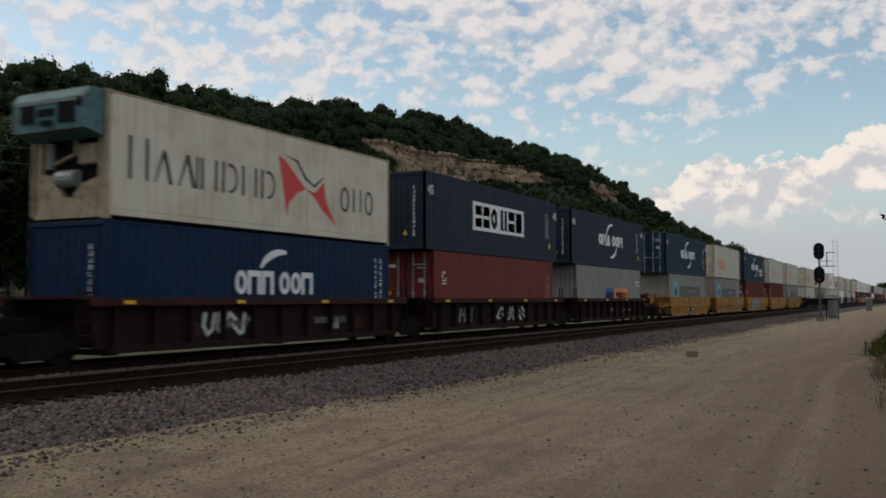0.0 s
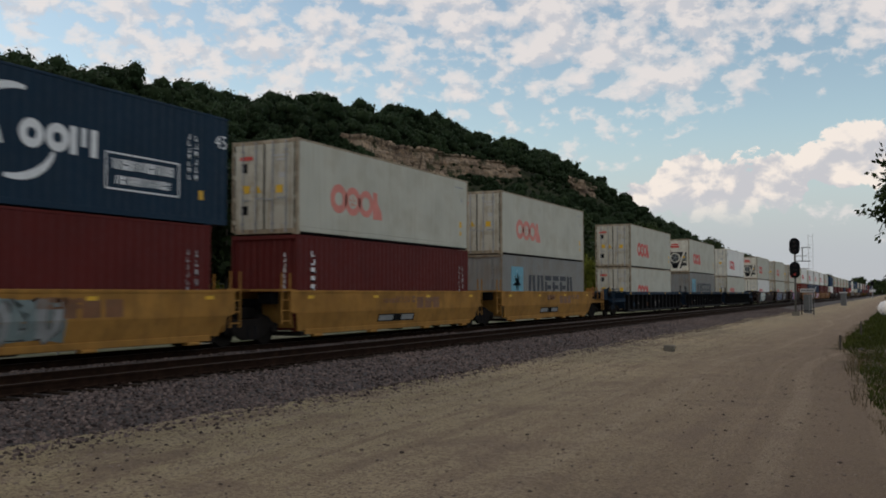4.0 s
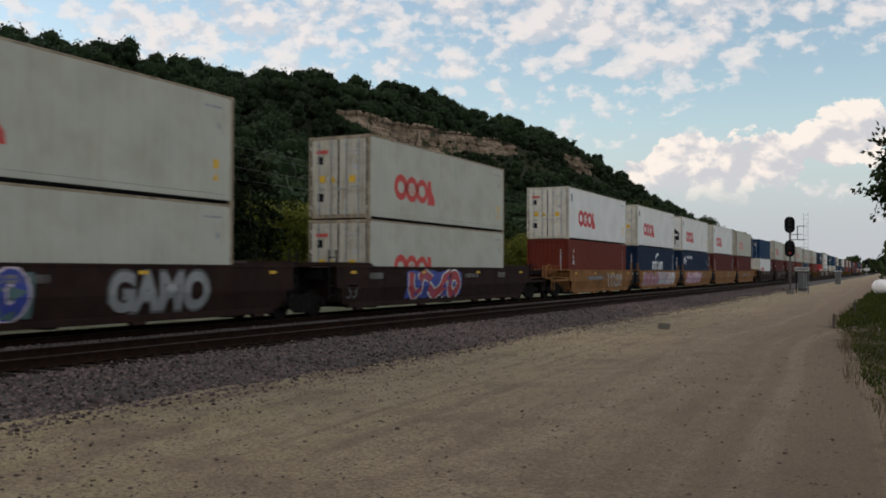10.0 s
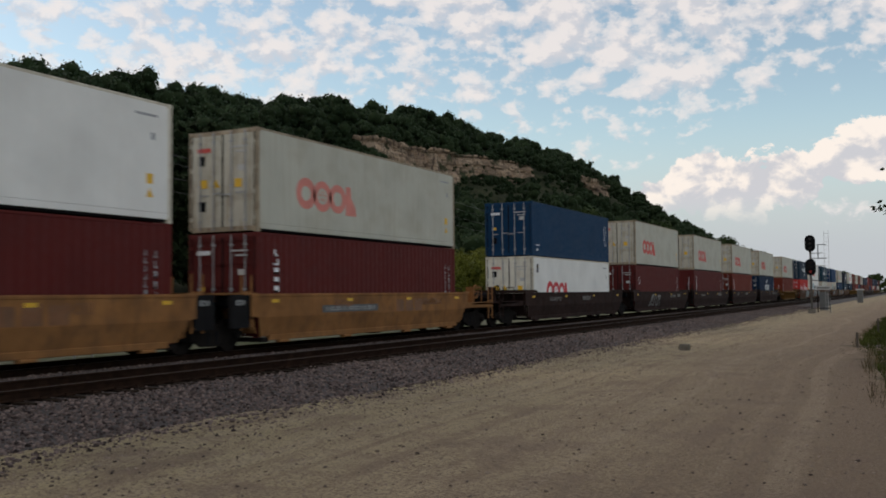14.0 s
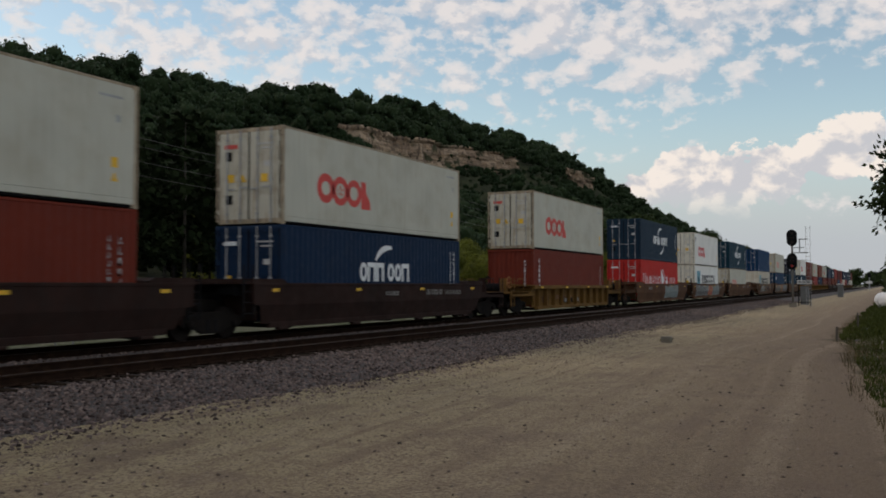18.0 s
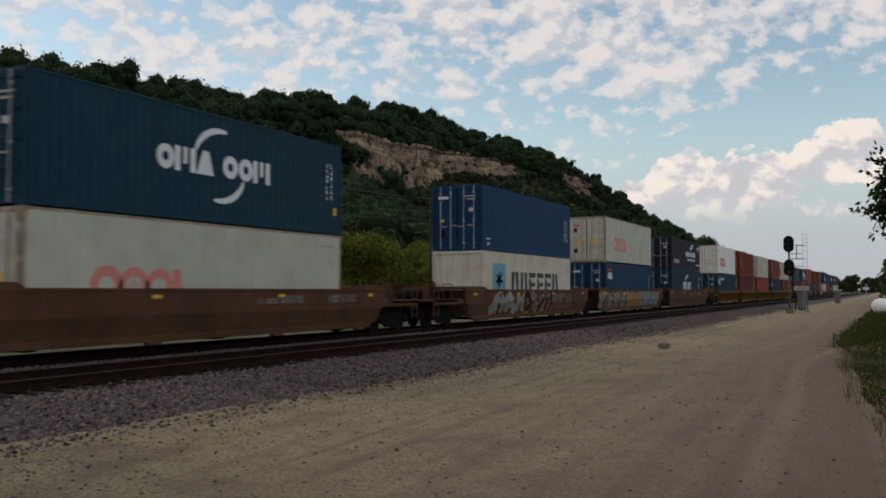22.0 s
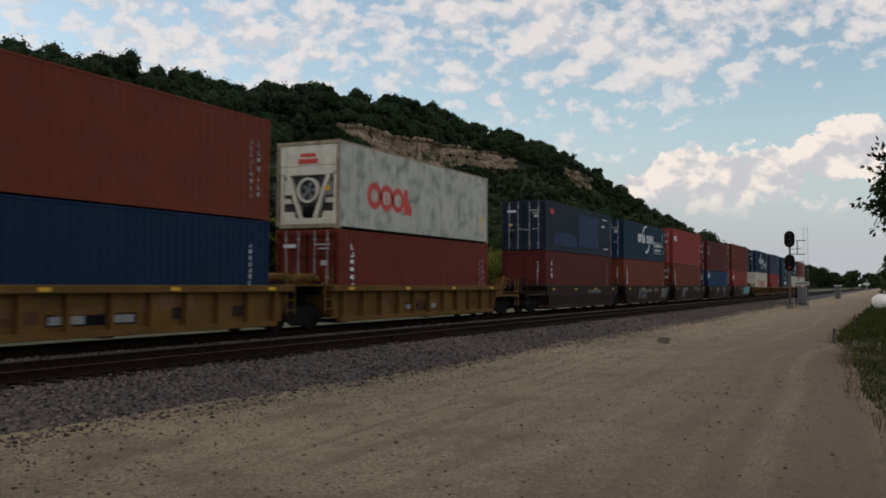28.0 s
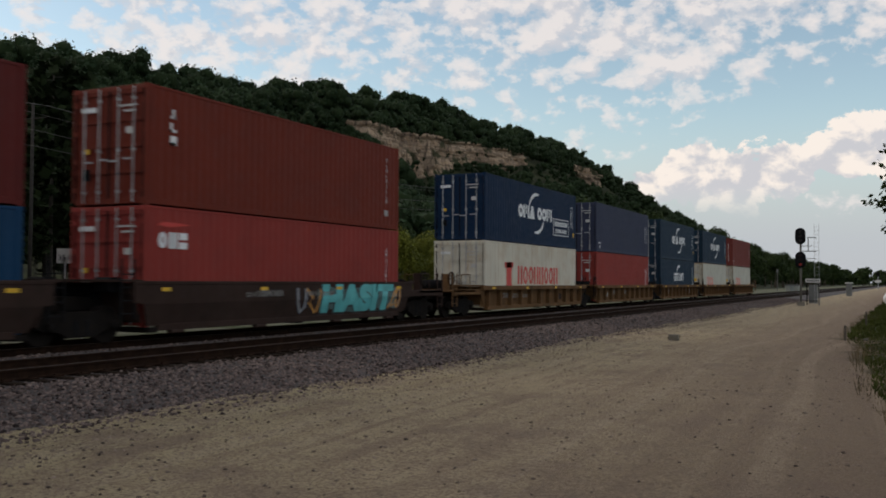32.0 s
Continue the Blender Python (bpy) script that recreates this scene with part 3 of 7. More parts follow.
# ---- trees ----
def leaf_quads(rng, centres, sizes, up=0.35, outward=None):
    """Small leaf clumps at given centres, facing outward from their branch where that is given."""
    n = len(centres)
    nrm = rng.normal(size=(n, 3))
    nrm[:, 2] = np.abs(nrm[:, 2]) + up
    if outward is not None:
        nrm = outward + 0.45 * rng.normal(size=(n, 3))
    nrm /= np.linalg.norm(nrm, axis=1)[:, None]
    u = np.cross(nrm, rng.normal(size=(n, 3)))
    u /= np.linalg.norm(u, axis=1)[:, None] + 1e-9
    w = np.cross(nrm, u)
    s = np.asarray(sizes)[:, None]
    k = rng.uniform(0.7, 1.1, (4, n, 1))
    V = np.stack([centres - u * s * k[0], centres - w * s * 0.85 * k[1], centres + u * s * k[2], centres + w * s * 0.85 * k[3]], 1)
    return V.reshape(-1, 3), np.arange(n * 4).reshape(-1, 4)


def lobed(rng, n, h, r, lobes, base=0.35, small=0.42, large=0.68):
    """Points in the shell of a crown of several lobes; also the lobes."""
    L = []
    for k in range(lobes):
        a = rng.uniform(0, 6.28)
        q = rng.uniform(0.0, 0.6) * r
        z = h * rng.uniform(base + 0.12, 0.86)
        L.append((q * math.cos(a), q * math.sin(a), z, r * rng.uniform(small, large)))
    L.append((0, 0, h * 0.80, r * 0.5))
    A = np.array(L)[rng.integers(len(L), size=n)]
    d = rng.normal(size=(n, 3))
    d /= np.linalg.norm(d, axis=1)[:, None]
    d[:, 2] = np.where(d[:, 2] < -0.5, -0.5 * d[:, 2], d[:, 2])
    q = A[:, 3:] * (0.74 + 0.34 * rng.random((n, 1)))
    return A[:, :3] + d * q * (1, 1, 0.9), L, d


def round_lobe(rng, fine):
    """A lumpy ball for the body of a crown."""
    bm = bmesh.new()
    bmesh.ops.create_icosphere(bm, subdivisions=2 if fine else 1, radius=1.0)
    v = np.array([q.co[:] for q in bm.verts]) * rng.uniform(0.66, 1.15, (len(bm.verts), 1))
    f = np.array([[q.index for q in p.verts] for p in bm.faces])
    bm.free()
    return v, f


def far_wood():
    """The woods on the bluff: rounded crowns under leaf clumps, joined into one mesh of leaves and one of crown bodies."""
    rng = np.random.default_rng(21)
    kinds = []
    for k in range(10):
        tmp = []
        for n, lo, hi in ((620, 0.28, 0.66), (280, 0.42, 0.90), (90, 0.8, 1.5)):
            p, L, d = lobed(np.random.default_rng(100 + k), n, 12.5, 7.0, 9, 0.12, 0.24, 0.56)
            v, f = leaf_quads(rng, p - d * 0.1 + rng.normal(0, 0.22, (n, 3)), rng.uniform(lo, hi, n), 0, d)
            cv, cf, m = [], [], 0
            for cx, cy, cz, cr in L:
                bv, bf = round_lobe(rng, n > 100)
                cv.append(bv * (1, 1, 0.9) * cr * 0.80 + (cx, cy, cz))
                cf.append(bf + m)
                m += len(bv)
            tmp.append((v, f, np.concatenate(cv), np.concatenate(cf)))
        kinds.append(tmp)
    V, F, n, V2, F2, n2 = [], [], 0, [], [], 0

    def plant(x, y, z, s, sz, lod):
        nonlocal n, n2
        v, f, cv, cf = kinds[rng.integers(10)][lod]
        a = rng.uniform(0, 6.28)
        c, sn = math.cos(a), math.sin(a)
        for q, which in ((v, 0), (cv, 1)):
            W = np.stack([(q[:, 0] * c - q[:, 1] * sn) * s + x, (q[:, 0] * sn + q[:, 1] * c) * s + y, q[:, 2] * sz + z], -1)
            if which:
                V2.append(W)
                F2.append(cf + n2)
                n2 += len(q)
            else:
                V.append(W)
                F.append(f + n)
                n += len(q)

    for row in range(28):
        x0 = -54 - row * 8.6 if row < 20 else -226 - (row - 20) * 5.2
        y = 70.0 + rng.uniform(0, 6)
        while y < 1900:
            y += (8.2 + y * 0.005) * rng.uniform(0.75, 1.25)
            x = x0 + rng.uniform(-3, 3)
            ang = math.degrees(math.atan2(17.19 - x, y))
            if ang > 58 or ang < 3:
                continue
            bare = 356 < y < 586 or 686 < y < 748
            if bare and -221 < x < -201:
                continue
            low_growth = 300 < y < 480 and -203 < x < -165 or 600 < y < 752 and -206 < x < -160
            if y > 1250 and x < -140:
                continue
            d = math.hypot(y, x - 17)
            s = rng.uniform(0.55, 1.35) * 0.85
            if x < -235:
                s = rng.choice([0.55, 0.75, 0.9, 1.15, 1.45]) * rng.uniform(0.85, 1.15)
            if low_growth:
                s *= 0.34 if y < 580 else 0.46
            elif 352 < y < 748 and -203 < x < -176:
                s *= 0.5
            z = float(land(x, y)) - (3.4 + max(0.0, s - 0.9) * 7.0 if x < -223 else 0.8 - rng.uniform(-1.5, 2.5))
            plant(x, y, z, s, s * rng.uniform(0.85, 1.2), 0 if d < 480 else 1 if d < 850 else 2)
    # thickets on the scree below the cliffs, and shrubs on their ledges
    for k in range(420):
        y = rng.uniform(340, 760)
        x = rng.uniform(-205, -166)
        if 362 < y < 445 and x < -188:
            continue
        s = rng.uniform(0.22, 0.5)
        plant(x, y, float(land(x, y)) - 1.2, s, s * rng.uniform(0.7, 1.0), 1 if k % 2 else 2)
    for k in range(110):
        y = rng.uniform(358, 586) if k % 4 else rng.uniform(686, 748)
        t = rng.choice([0.0, 0.0, 0.05, 0.5, 1.0, 1.0]) + rng.uniform(-0.05, 0.05)
        s = rng.uniform(0.10, 0.26) if 0.2 < t < 0.9 else rng.uniform(0.2, 0.42)
        zz = float(cliff_foot(y) + (cliff_top(y) - cliff_foot(y)) * t)
        plant(-205.0 - 4.5 * t, y, zz - 4.5 * s, s, s * 0.9, 1 if k % 2 else 2)
    for k in range(26):
        y, x = rng.uniform(336, 366), rng.uniform(-218, -200)
        s = rng.uniform(0.38, 0.75)
        plant(x, y, 58.0 + (-x - 200) * 0.9 + rng.uniform(-3, 3), s, s, 0)
    wood = new("woods", fast_mesh("woods", np.concatenate(V), np.concatenate(F)))
    wood.data.materials.append(foliage("bluff_leaves", (0.014, 0.029, 0.015), (0.050, 0.078, 0.038), 0.03))
    tagged(wood, label="dense dark green woods over the bluff", category="woods", kind="stuff")
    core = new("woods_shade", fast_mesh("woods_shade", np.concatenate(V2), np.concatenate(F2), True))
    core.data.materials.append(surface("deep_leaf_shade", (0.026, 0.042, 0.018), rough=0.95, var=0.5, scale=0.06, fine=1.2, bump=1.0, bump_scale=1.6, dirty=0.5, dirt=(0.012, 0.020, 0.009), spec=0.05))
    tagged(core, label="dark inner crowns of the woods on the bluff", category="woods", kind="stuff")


def rock_material():
    """Bedded limestone: level beds, dark stains, upright joints with their shade in the colour."""
    if "limestone" in MATS:
        return MATS["limestone"]
    m = bpy.data.materials.new("limestone")
    m.use_nodes = True
    nt = m.node_tree
    N, L = nt.nodes.new, nt.links.new
    p = nt.nodes["Principled BSDF"]
    p.inputs["Roughness"].default_value = 0.95
    p.inputs["Specular IOR Level"].default_value = 0.1
    co = N("ShaderNodeTexCoord").outputs["Object"]

    def tex(stretch, detail=4.0):
        mp = N("ShaderNodeMapping")
        mp.inputs["Scale"].default_value = stretch
        L(co, mp.inputs[0])
        n = N("ShaderNodeTexNoise")
        n.inputs["Scale"].default_value, n.inputs["Detail"].default_value = 1.0, detail
        L(mp.outputs[0], n.inputs["Vector"])
        return n.outputs["Fac"]

    def mix(v, lo, hi, amount, a, b):
        r = N("ShaderNodeMapRange")
        L(v, r.inputs[0])
        r.inputs[1].default_value, r.inputs[2].default_value, r.inputs[4].default_value = lo, hi, amount
        n = N("ShaderNodeMix")
        n.data_type = "RGBA"
        L(r.outputs[0], n.inputs[0])
        for q, i in ((a, 6), (b, 7)):
            if isinstance(q, tuple):
                n.inputs[i].default_value = (*q, 1)
            else:
                L(q, n.inputs[i])
        return n.outputs[2]

    c = mix(tex((0.05, 0.05, 0.10)), 0.38, 0.62, 1.0, (0.20, 0.140, 0.100), (0.44, 0.330, 0.235))
    c = mix(tex((0.25, 0.30, 0.45), 7.0), 0.45, 0.60, 0.55, c, (0.40, 0.27, 0.165))
    c = mix(tex((0.04, 0.06, 1.3), 4.0), 0.50, 0.60, 0.65, c, (0.105, 0.078, 0.060))
    # upright joints: dark streaks stand in for the shade in the clefts
    c = mix(tex((0.5, 0.55, 0.11), 6.0), 0.55, 0.61, 0.75, c, (0.065, 0.050, 0.040))
    c = mix(tex((0.9, 0.9, 0.9), 6.0), 0.52, 0.66, 0.45, c, (0.09, 0.066, 0.050))
    c = mix(tex((0.07, 0.07, 0.12), 6.0), 0.56, 0.63, 0.9, c, (0.030, 0.038, 0.018))
    L(c, p.inputs["Base Color"])
    MATS["limestone"] = m
    return m


def cliff(y0, y1, seed, name):
    rng = np.random.default_rng(seed)
    ys = np.arange(y0, y1 + 0.01, 0.8)
    k = 34
    # upright blocks between joints, cut across by beds
    edges = np.cumsum(rng.uniform(2.2, 7.0, 200)) + y0
    block = np.searchsorted(edges, ys)
    joint = np.min(np.abs(ys[:, None] - edges[None, :]), 1) < 0.45
    bed = np.cumsum(rng.random(k + 1) < 0.34)
    out_block, out_cell, out_bed = rng.normal(0, 1.2, 220), rng.normal(0, 0.9, (220, k + 2)), rng.normal(0, 1.0, k + 2)
    rows = []
    for i in range(k + 1):
        t = i / k
        top, low = cliff_top(ys) + 0.8 * wave(ys * 0.2, ys * 0, seed), cliff_foot(ys) - 3
        z = low + (top - low) * t
        x = -206.5 - 5.5 * t + out_block[block] + out_cell[block, bed[i]] + out_bed[bed[i]] - 1.6 * joint + 2.2 * wave(ys * 0.06, z * 0.03, seed + 4)
        x = x + 0.25 * rng.normal(0, 1, len(ys))
        rows.append(np.stack([x, ys, z], -1))
    rows.append(np.stack([rows[-1][:, 0] - 6, ys, rows[-1][:, 2] - 3.0], -1))
    V = np.concatenate(rows)
    n, m = len(ys), len(rows)
    i = (np.arange(m - 1)[:, None] * n + np.arange(n - 1)[None, :]).ravel()
    mat = rock_material()
    tagged(part(name, fast_mesh(name, V, np.stack([i, i + 1, i + n + 1, i + n], -1)), mat), label="weathered tan limestone cliff in ledges below the woods", category="cliff", kind="structure")


def broadleaf(h, r, seed, leaves, size, mat, bark, lobes=6, name="tree", base=0.3):
    """One tree: a tapered trunk with limbs, and a crown of leaf clumps."""
    rng = np.random.default_rng(seed)
    ob = new(name)
    p, L, d = lobed(rng, leaves, h, r, lobes, base)
    b = Build()
    b.tube((0, 0, -0.6), (0.1, 0.05, h * 0.35), 0.022 * h, 10, 0.015 * h)
    b.tube((0.1, 0.05, h * 0.34), (0, 0, h * 0.8), 0.015 * h, 8, 0.004 * h)
    part("trunk", b, bark, ob, smooth=True)
    for cx, cy, cz, cr in L[:4 if name == "small_tree" else 2]:
        part("limb", Build().tube((0.08, 0.04, max(h * 0.2, cz - h * 0.3)), (cx, cy, cz), 0.009 * h, 7, 0.003 * h), bark, ob, smooth=True)
    v, f = leaf_quads(rng, p, rng.uniform(0.5, 1.2, leaves) * size, 0, d)
    part("crown", fast_mesh("crown", v, f), mat, ob)
    return ob


def pine(h, seed, mat, bark):
    rng = np.random.default_rng(seed)
    ob = new("pine_tree")
    part("trunk", Build().tube((0, 0, -0.6), (0, 0, h * 0.95), 0.17, 9, 0.03), bark, ob, smooth=True)
    pts = []
    z = h * 0.30
    while z < h:
        t = (z - h * 0.30) / (h * 0.70)
        reach = (0.7 + 2.6 * math.sin(math.pi * min(1, 0.3 + 0.62 * t)) ** 0.7)
        for k in range(6):
            a = rng.uniform(0, 6.28)
            q = reach * rng.uniform(0.6, 1.1)
            m = 15
            s = np.sqrt(np.linspace(0.08, 1, m))
            pts.append(np.stack([np.cos(a) * q * s, np.sin(a) * q * s, z + 0.25 * q * s - 0.35 * q * s * s + 0.0 * s], -1) + rng.normal(0, 0.16, (m, 3)))
        z += 0.48
    p = np.concatenate(pts)
    v, f = leaf_quads(rng, p, rng.uniform(0.16, 0.42, len(p)))
    part("crown", fast_mesh("crown", v, f), mat, ob)
    return ob


def scatter(kinds, spots, label, category, group):
    for k, (x, y, s) in enumerate(spots):
        m = pose(x, y, float(land(x, y)), 0, 0, (k * 77) % 360)
        ob = kinds[k % len(kinds)]
        if k < len(kinds):
            ob.matrix_basis = m @ Matrix.Diagonal((s, s, s, 1))
            tagged(ob, label=label, category=category, group=group)
        else:
            c = copy_thing(ob, m)
            c.scale = (s, s, s)


def build_trees():
    bark = surface("bark", (0.105, 0.085, 0.065), rough=0.95, var=0.4, scale=3.0, fine=18.0, bump=0.8, bump_scale=20.0)
    pale = surface("pale_bark", (0.060, 0.052, 0.043), rough=0.95, var=0.4, scale=3.0, fine=18.0, bump=0.6, bump_scale=20.0)
    dark_leaf = foliage("pine_needles", (0.008, 0.013, 0.006), (0.022, 0.033, 0.013), 0.4, 0.95)
    mid_leaf = foliage("broad_leaves", (0.014, 0.025, 0.009), (0.045, 0.068, 0.022), 0.3)
    lime_leaf = foliage("bright_leaves", (0.050, 0.062, 0.010), (0.165, 0.172, 0.026), 0.3)
    rng = random.Random(4)
    pines = [pine(12.2 + k * 0.7, 40 + k, dark_leaf, pale) for k in range(3)]
    spots = []
    for row, (x, n) in enumerate(((-25, 15), (-31, 15), (-38, 14), (-45, 14))):
        for i in range(n):
            spots.append((x + rng.uniform(-1.6, 1.6), -6 + row * 2 + i * 4.3 + rng.uniform(-1.3, 1.3), rng.uniform(0.72, 1.05)))
    rng.shuffle(spots)
    scatter(pines, spots, "tall dark green pine with a bare pale trunk", "tree", "pines behind the tracks")
    bushes = [broadleaf(6.5, 2.9, 60 + k, 7000, 0.13, lime_leaf, bark, 6, "small_tree", 0.0) for k in range(3)]
    spots = [(-24 + rng.uniform(-4, 3), 62 + i * 3.6 + rng.uniform(-1.5, 1.5), rng.uniform(0.65, 1.1)) for i in range(26)]
    spots += [(-36 + rng.uniform(-4, 4), 60 + i * 5.2 + rng.uniform(-1.5, 1.5), rng.uniform(0.9, 1.35)) for i in range(20)]
    scatter(bushes, spots, "bushy yellow-green young tree", "tree", "young trees behind the tracks")
    line = [broadleaf(14.0, 5.2, 80 + k, 3600, 0.36, mid_leaf, bark, 7, "tree", 0.15) for k in range(4)]
    spots = [(-33 + rng.uniform(-7, 5), 165 + i * 9.5 + rng.uniform(-4, 4), rng.uniform(0.75, 1.2) * (1.08 if i < 24 else 1.0)) for i in range(62)]
    spots += [(-55 + rng.uniform(-7, 5), 60 + i * 11.0 + rng.uniform(-4, 4), rng.uniform(0.7, 1.05)) for i in range(40)]
    scatter(line, spots, "leafy dark green broadleaf tree", "tree", "trees along the tracks")
    far = [broadleaf(10.0, 6.0, 90 + k, 700, 0.9, mid_leaf, bark, 6, "tree", 0.0) for k in range(2)]
    spots = [(18 - i * 3.1 + rng.uniform(-5, 5), 760 + rng.uniform(-40, 60), rng.uniform(0.8, 1.3)) for i in range(26)] + [(17.9, 132, 0.55), (19.4, 140, 0.6), (22, 136, 0.7)]
    scatter(far, spots, "rounded dark tree at the far end of the valley", "tree", "trees at the end of the road")


def roadside_tree():
    """The tree that hangs over the verge: single leaves on drooping twigs."""
    rng = np.random.default_rng(9)
    bark = surface("bark", (0.105, 0.085, 0.065))
    leaf = foliage("ash_leaves", (0.012, 0.022, 0.008), (0.035, 0.055, 0.018), 1.0)
    ob = tagged(new("roadside_tree"), label="dark leafy tree with drooping twigs beside the road", category="tree")
    ob.matrix_basis = pose(19.95, 25.5, float(land(19.95, 25.5)))
    part("trunk", Build().tube((0, 0, -0.4), (-0.2, 0, 3.2), 0.20, 12, 0.14).tube((-0.2, 0, 3.1), (-0.1, 0.3, 7.5), 0.14, 10, 0.04), bark, ob, smooth=True)
    pts, dirs = [], []
    for k in range(84):
        a = rng.uniform(0, 6.28) if k % 4 == 0 else rng.normal(3.4, 0.9)
        z0 = rng.uniform(3.05, 4.4)
        reach = (3.15 if z0 < 3.95 else 3.15 - 1.1 * (z0 - 3.95)) * rng.uniform(0.7, 1.0)
        tip = np.array([math.cos(a) * reach, math.sin(a) * reach, z0 + rng.uniform(0.0, 0.6)])
        root = np.array([-0.15, 0.1, z0])
        b = Build()
        mid = (root + tip) / 2 + (0, 0, 0.35)
        b.tube(root, mid, 0.035, 6, 0.022).tube(mid, tip, 0.022, 6, 0.008)
        part("limb", b, bark, ob)
        for j in range(44):
            t = rng.uniform(0.4, 1.0)
            c = (1 - t) ** 2 * root + 2 * t * (1 - t) * (mid + (0, 0, 0.2)) + t * t * tip
            end = c + rng.normal(0, 0.26, 3) + (0, 0, -0.10)
            for q in range(18):
                pts.append(c + (end - c) * rng.uniform(0.2, 1.15) + rng.normal(0, 0.06, 3))
                dirs.append((end - c) + rng.normal(0, 0.25, 3) + (0, 0, -0.15))
    p, d = np.array(pts), np.array(dirs)
    d /= np.linalg.norm(d, axis=1)[:, None]
    side = np.cross(d, rng.normal(size=d.shape))
    side /= np.linalg.norm(side, axis=1)[:, None]
    s = rng.uniform(0.10, 0.19, (len(p), 1))
    V = np.stack([p, p + d * s * 0.45 + side * s * 0.28, p + d * s, p + d * s * 0.45 - side * s * 0.28], 1).reshape(-1, 3)
    part("crown", fast_mesh("crown", V, np.arange(len(V)).reshape(-1, 4)), leaf, ob)


def verge_x(y):
    return np.interp(y, [0, 13, 36, 60, 110], [18.2, 17.3, 15.5, 15.4, 15.6])


def build_verge():
    rng = np.random.default_rng(31)
    n = 32000
    y = 8 + 90 * rng.random(n) ** 1.3
    x = verge_x(y) - 0.05 + 4.2 * rng.random(n) ** 1.2 + 0.25 * wave(y * 0.7, y * 0, 2)
    clump = 0.5 + 0.5 * wave(x * 1.7, y * 1.2, 6)
    h = (0.06 + 0.30 * rng.random(n) * np.clip(clump, 0.1, 1)) * np.clip((x - verge_x(y) + 0.1) / 1.4, 0.5, 1) * np.where(y > 34, 1.9, 1.0)
    z = land(x, y)
    a, lean = rng.uniform(0, 6.28, n), rng.normal(0, 0.35, (n, 2))
    w = rng.uniform(0.006, 0.022, n)
    dx, dy = np.cos(a) * w, np.sin(a) * w
    tip = np.stack([x + lean[:, 0] * h, y + lean[:, 1] * h, z + h], -1)
    mid = np.stack([x + lean[:, 0] * h * 0.3, y + lean[:, 1] * h * 0.3, z + h * 0.55], -1)
    V = np.stack([np.stack([x - dx, y - dy, z - 0.02], -1), np.stack([x + dx, y + dy, z - 0.02], -1), mid + np.stack([dx, dy, 0 * dx], -1) * 0.8, tip, mid - np.stack([dx, dy, 0 * dx], -1) * 0.8], 1)
    m = np.arange(n)[:, None] * 5 + np.array([0, 1, 2, 3, 4])
    tagged(part("verge_grass", fast_mesh("verge_grass", V.reshape(-1, 3), m), foliage("grass_blades", (0.020, 0.032, 0.006), (0.075, 0.088, 0.020), 0.8)),
           label="low olive green grass on the verge of the road", category="grass", kind="stuff")
    k = 300
    y2 = 36 + 40 * rng.random(k)
    x2 = verge_x(y2) + 3.0 * rng.random(k)
    c = np.stack([x2 + 0.25, y2, land(x2, y2) + rng.uniform(0.02, 0.22, k) * np.clip((x2 - verge_x(y2)) / 1.0, 0.2, 1)], -1)
    c = np.repeat(c, 9, 0) + rng.normal(0, 0.10, (k * 9, 3))
    c[:, 2] = np.maximum(c[:, 2], land(c[:, 0], c[:, 1]) + 0.02)
    v, f = leaf_quads(rng, c, rng.uniform(0.02, 0.055, len(c)))
    tagged(part("weeds", fast_mesh("weeds", v, f), foliage("weed_leaves", (0.018, 0.028, 0.008), (0.055, 0.072, 0.022), 0.9)),
           label="leafy green weeds among the verge grass", category="weeds", kind="stuff")

    k = 1500
    y3 = 10 + 48 * rng.random(k) ** 1.2
    x3 = verge_x(y3) - 0.35 + np.abs(rng.normal(0, 0.55, k)) + 0.25 * wave(y3 * 0.7, y3 * 0, 2)
    z3, h3 = land(x3, y3), rng.uniform(0.06, 0.27, k) * np.clip(0.6 + 0.6 * wave(x3 * 2.0, y3 * 0.9, 9), 0.25, 1.2)
    a3, lean3 = rng.uniform(0, 6.28, k), rng.normal(0, 0.28, (k, 2)) * h3[:, None]
    dx, dy = np.cos(a3) * 0.006, np.sin(a3) * 0.006
    V = np.stack([np.stack([x3 - dx, y3 - dy, z3 - 0.02], -1), np.stack([x3 + dx, y3 + dy, z3 - 0.02], -1), np.stack([x3 + lean3[:, 0] + dx * 0.6, y3 + lean3[:, 1] + dy * 0.6, z3 + h3], -1),
                  np.stack([x3 + lean3[:, 0] - dx * 0.6, y3 + lean3[:, 1] - dy * 0.6, z3 + h3], -1)], 1)
    tagged(part("dry_stalks", fast_mesh("dry_stalks", V.reshape(-1, 3), np.arange(k * 4).reshape(-1, 4)), foliage("dry_stalks", (0.045, 0.036, 0.018), (0.15, 0.115, 0.06), 1.0)),
           label="thin dry brown stalks along the edge of the verge", category="weeds", kind="stuff")

    def band(r, q):
        yy = 12 + 45 * r.random(q)
        return verge_x(yy) + 0.3 + 1.6 * r.random(q), yy
    tagged(part("verge_rocks", stones("verge_rocks", 30, band, (0.05, 0.16), 8, land), stone_material("pale_rock", (0.10, 0.09, 0.08), (0.26, 0.24, 0.22))),
           label="pale broken rocks in the grass verge", category="rocks", kind="stuff")
    # stakes, and the stub with weeds on the road's edge
    post = surface("weathered_post", (0.10, 0.085, 0.07), rough=0.9, var=0.4)
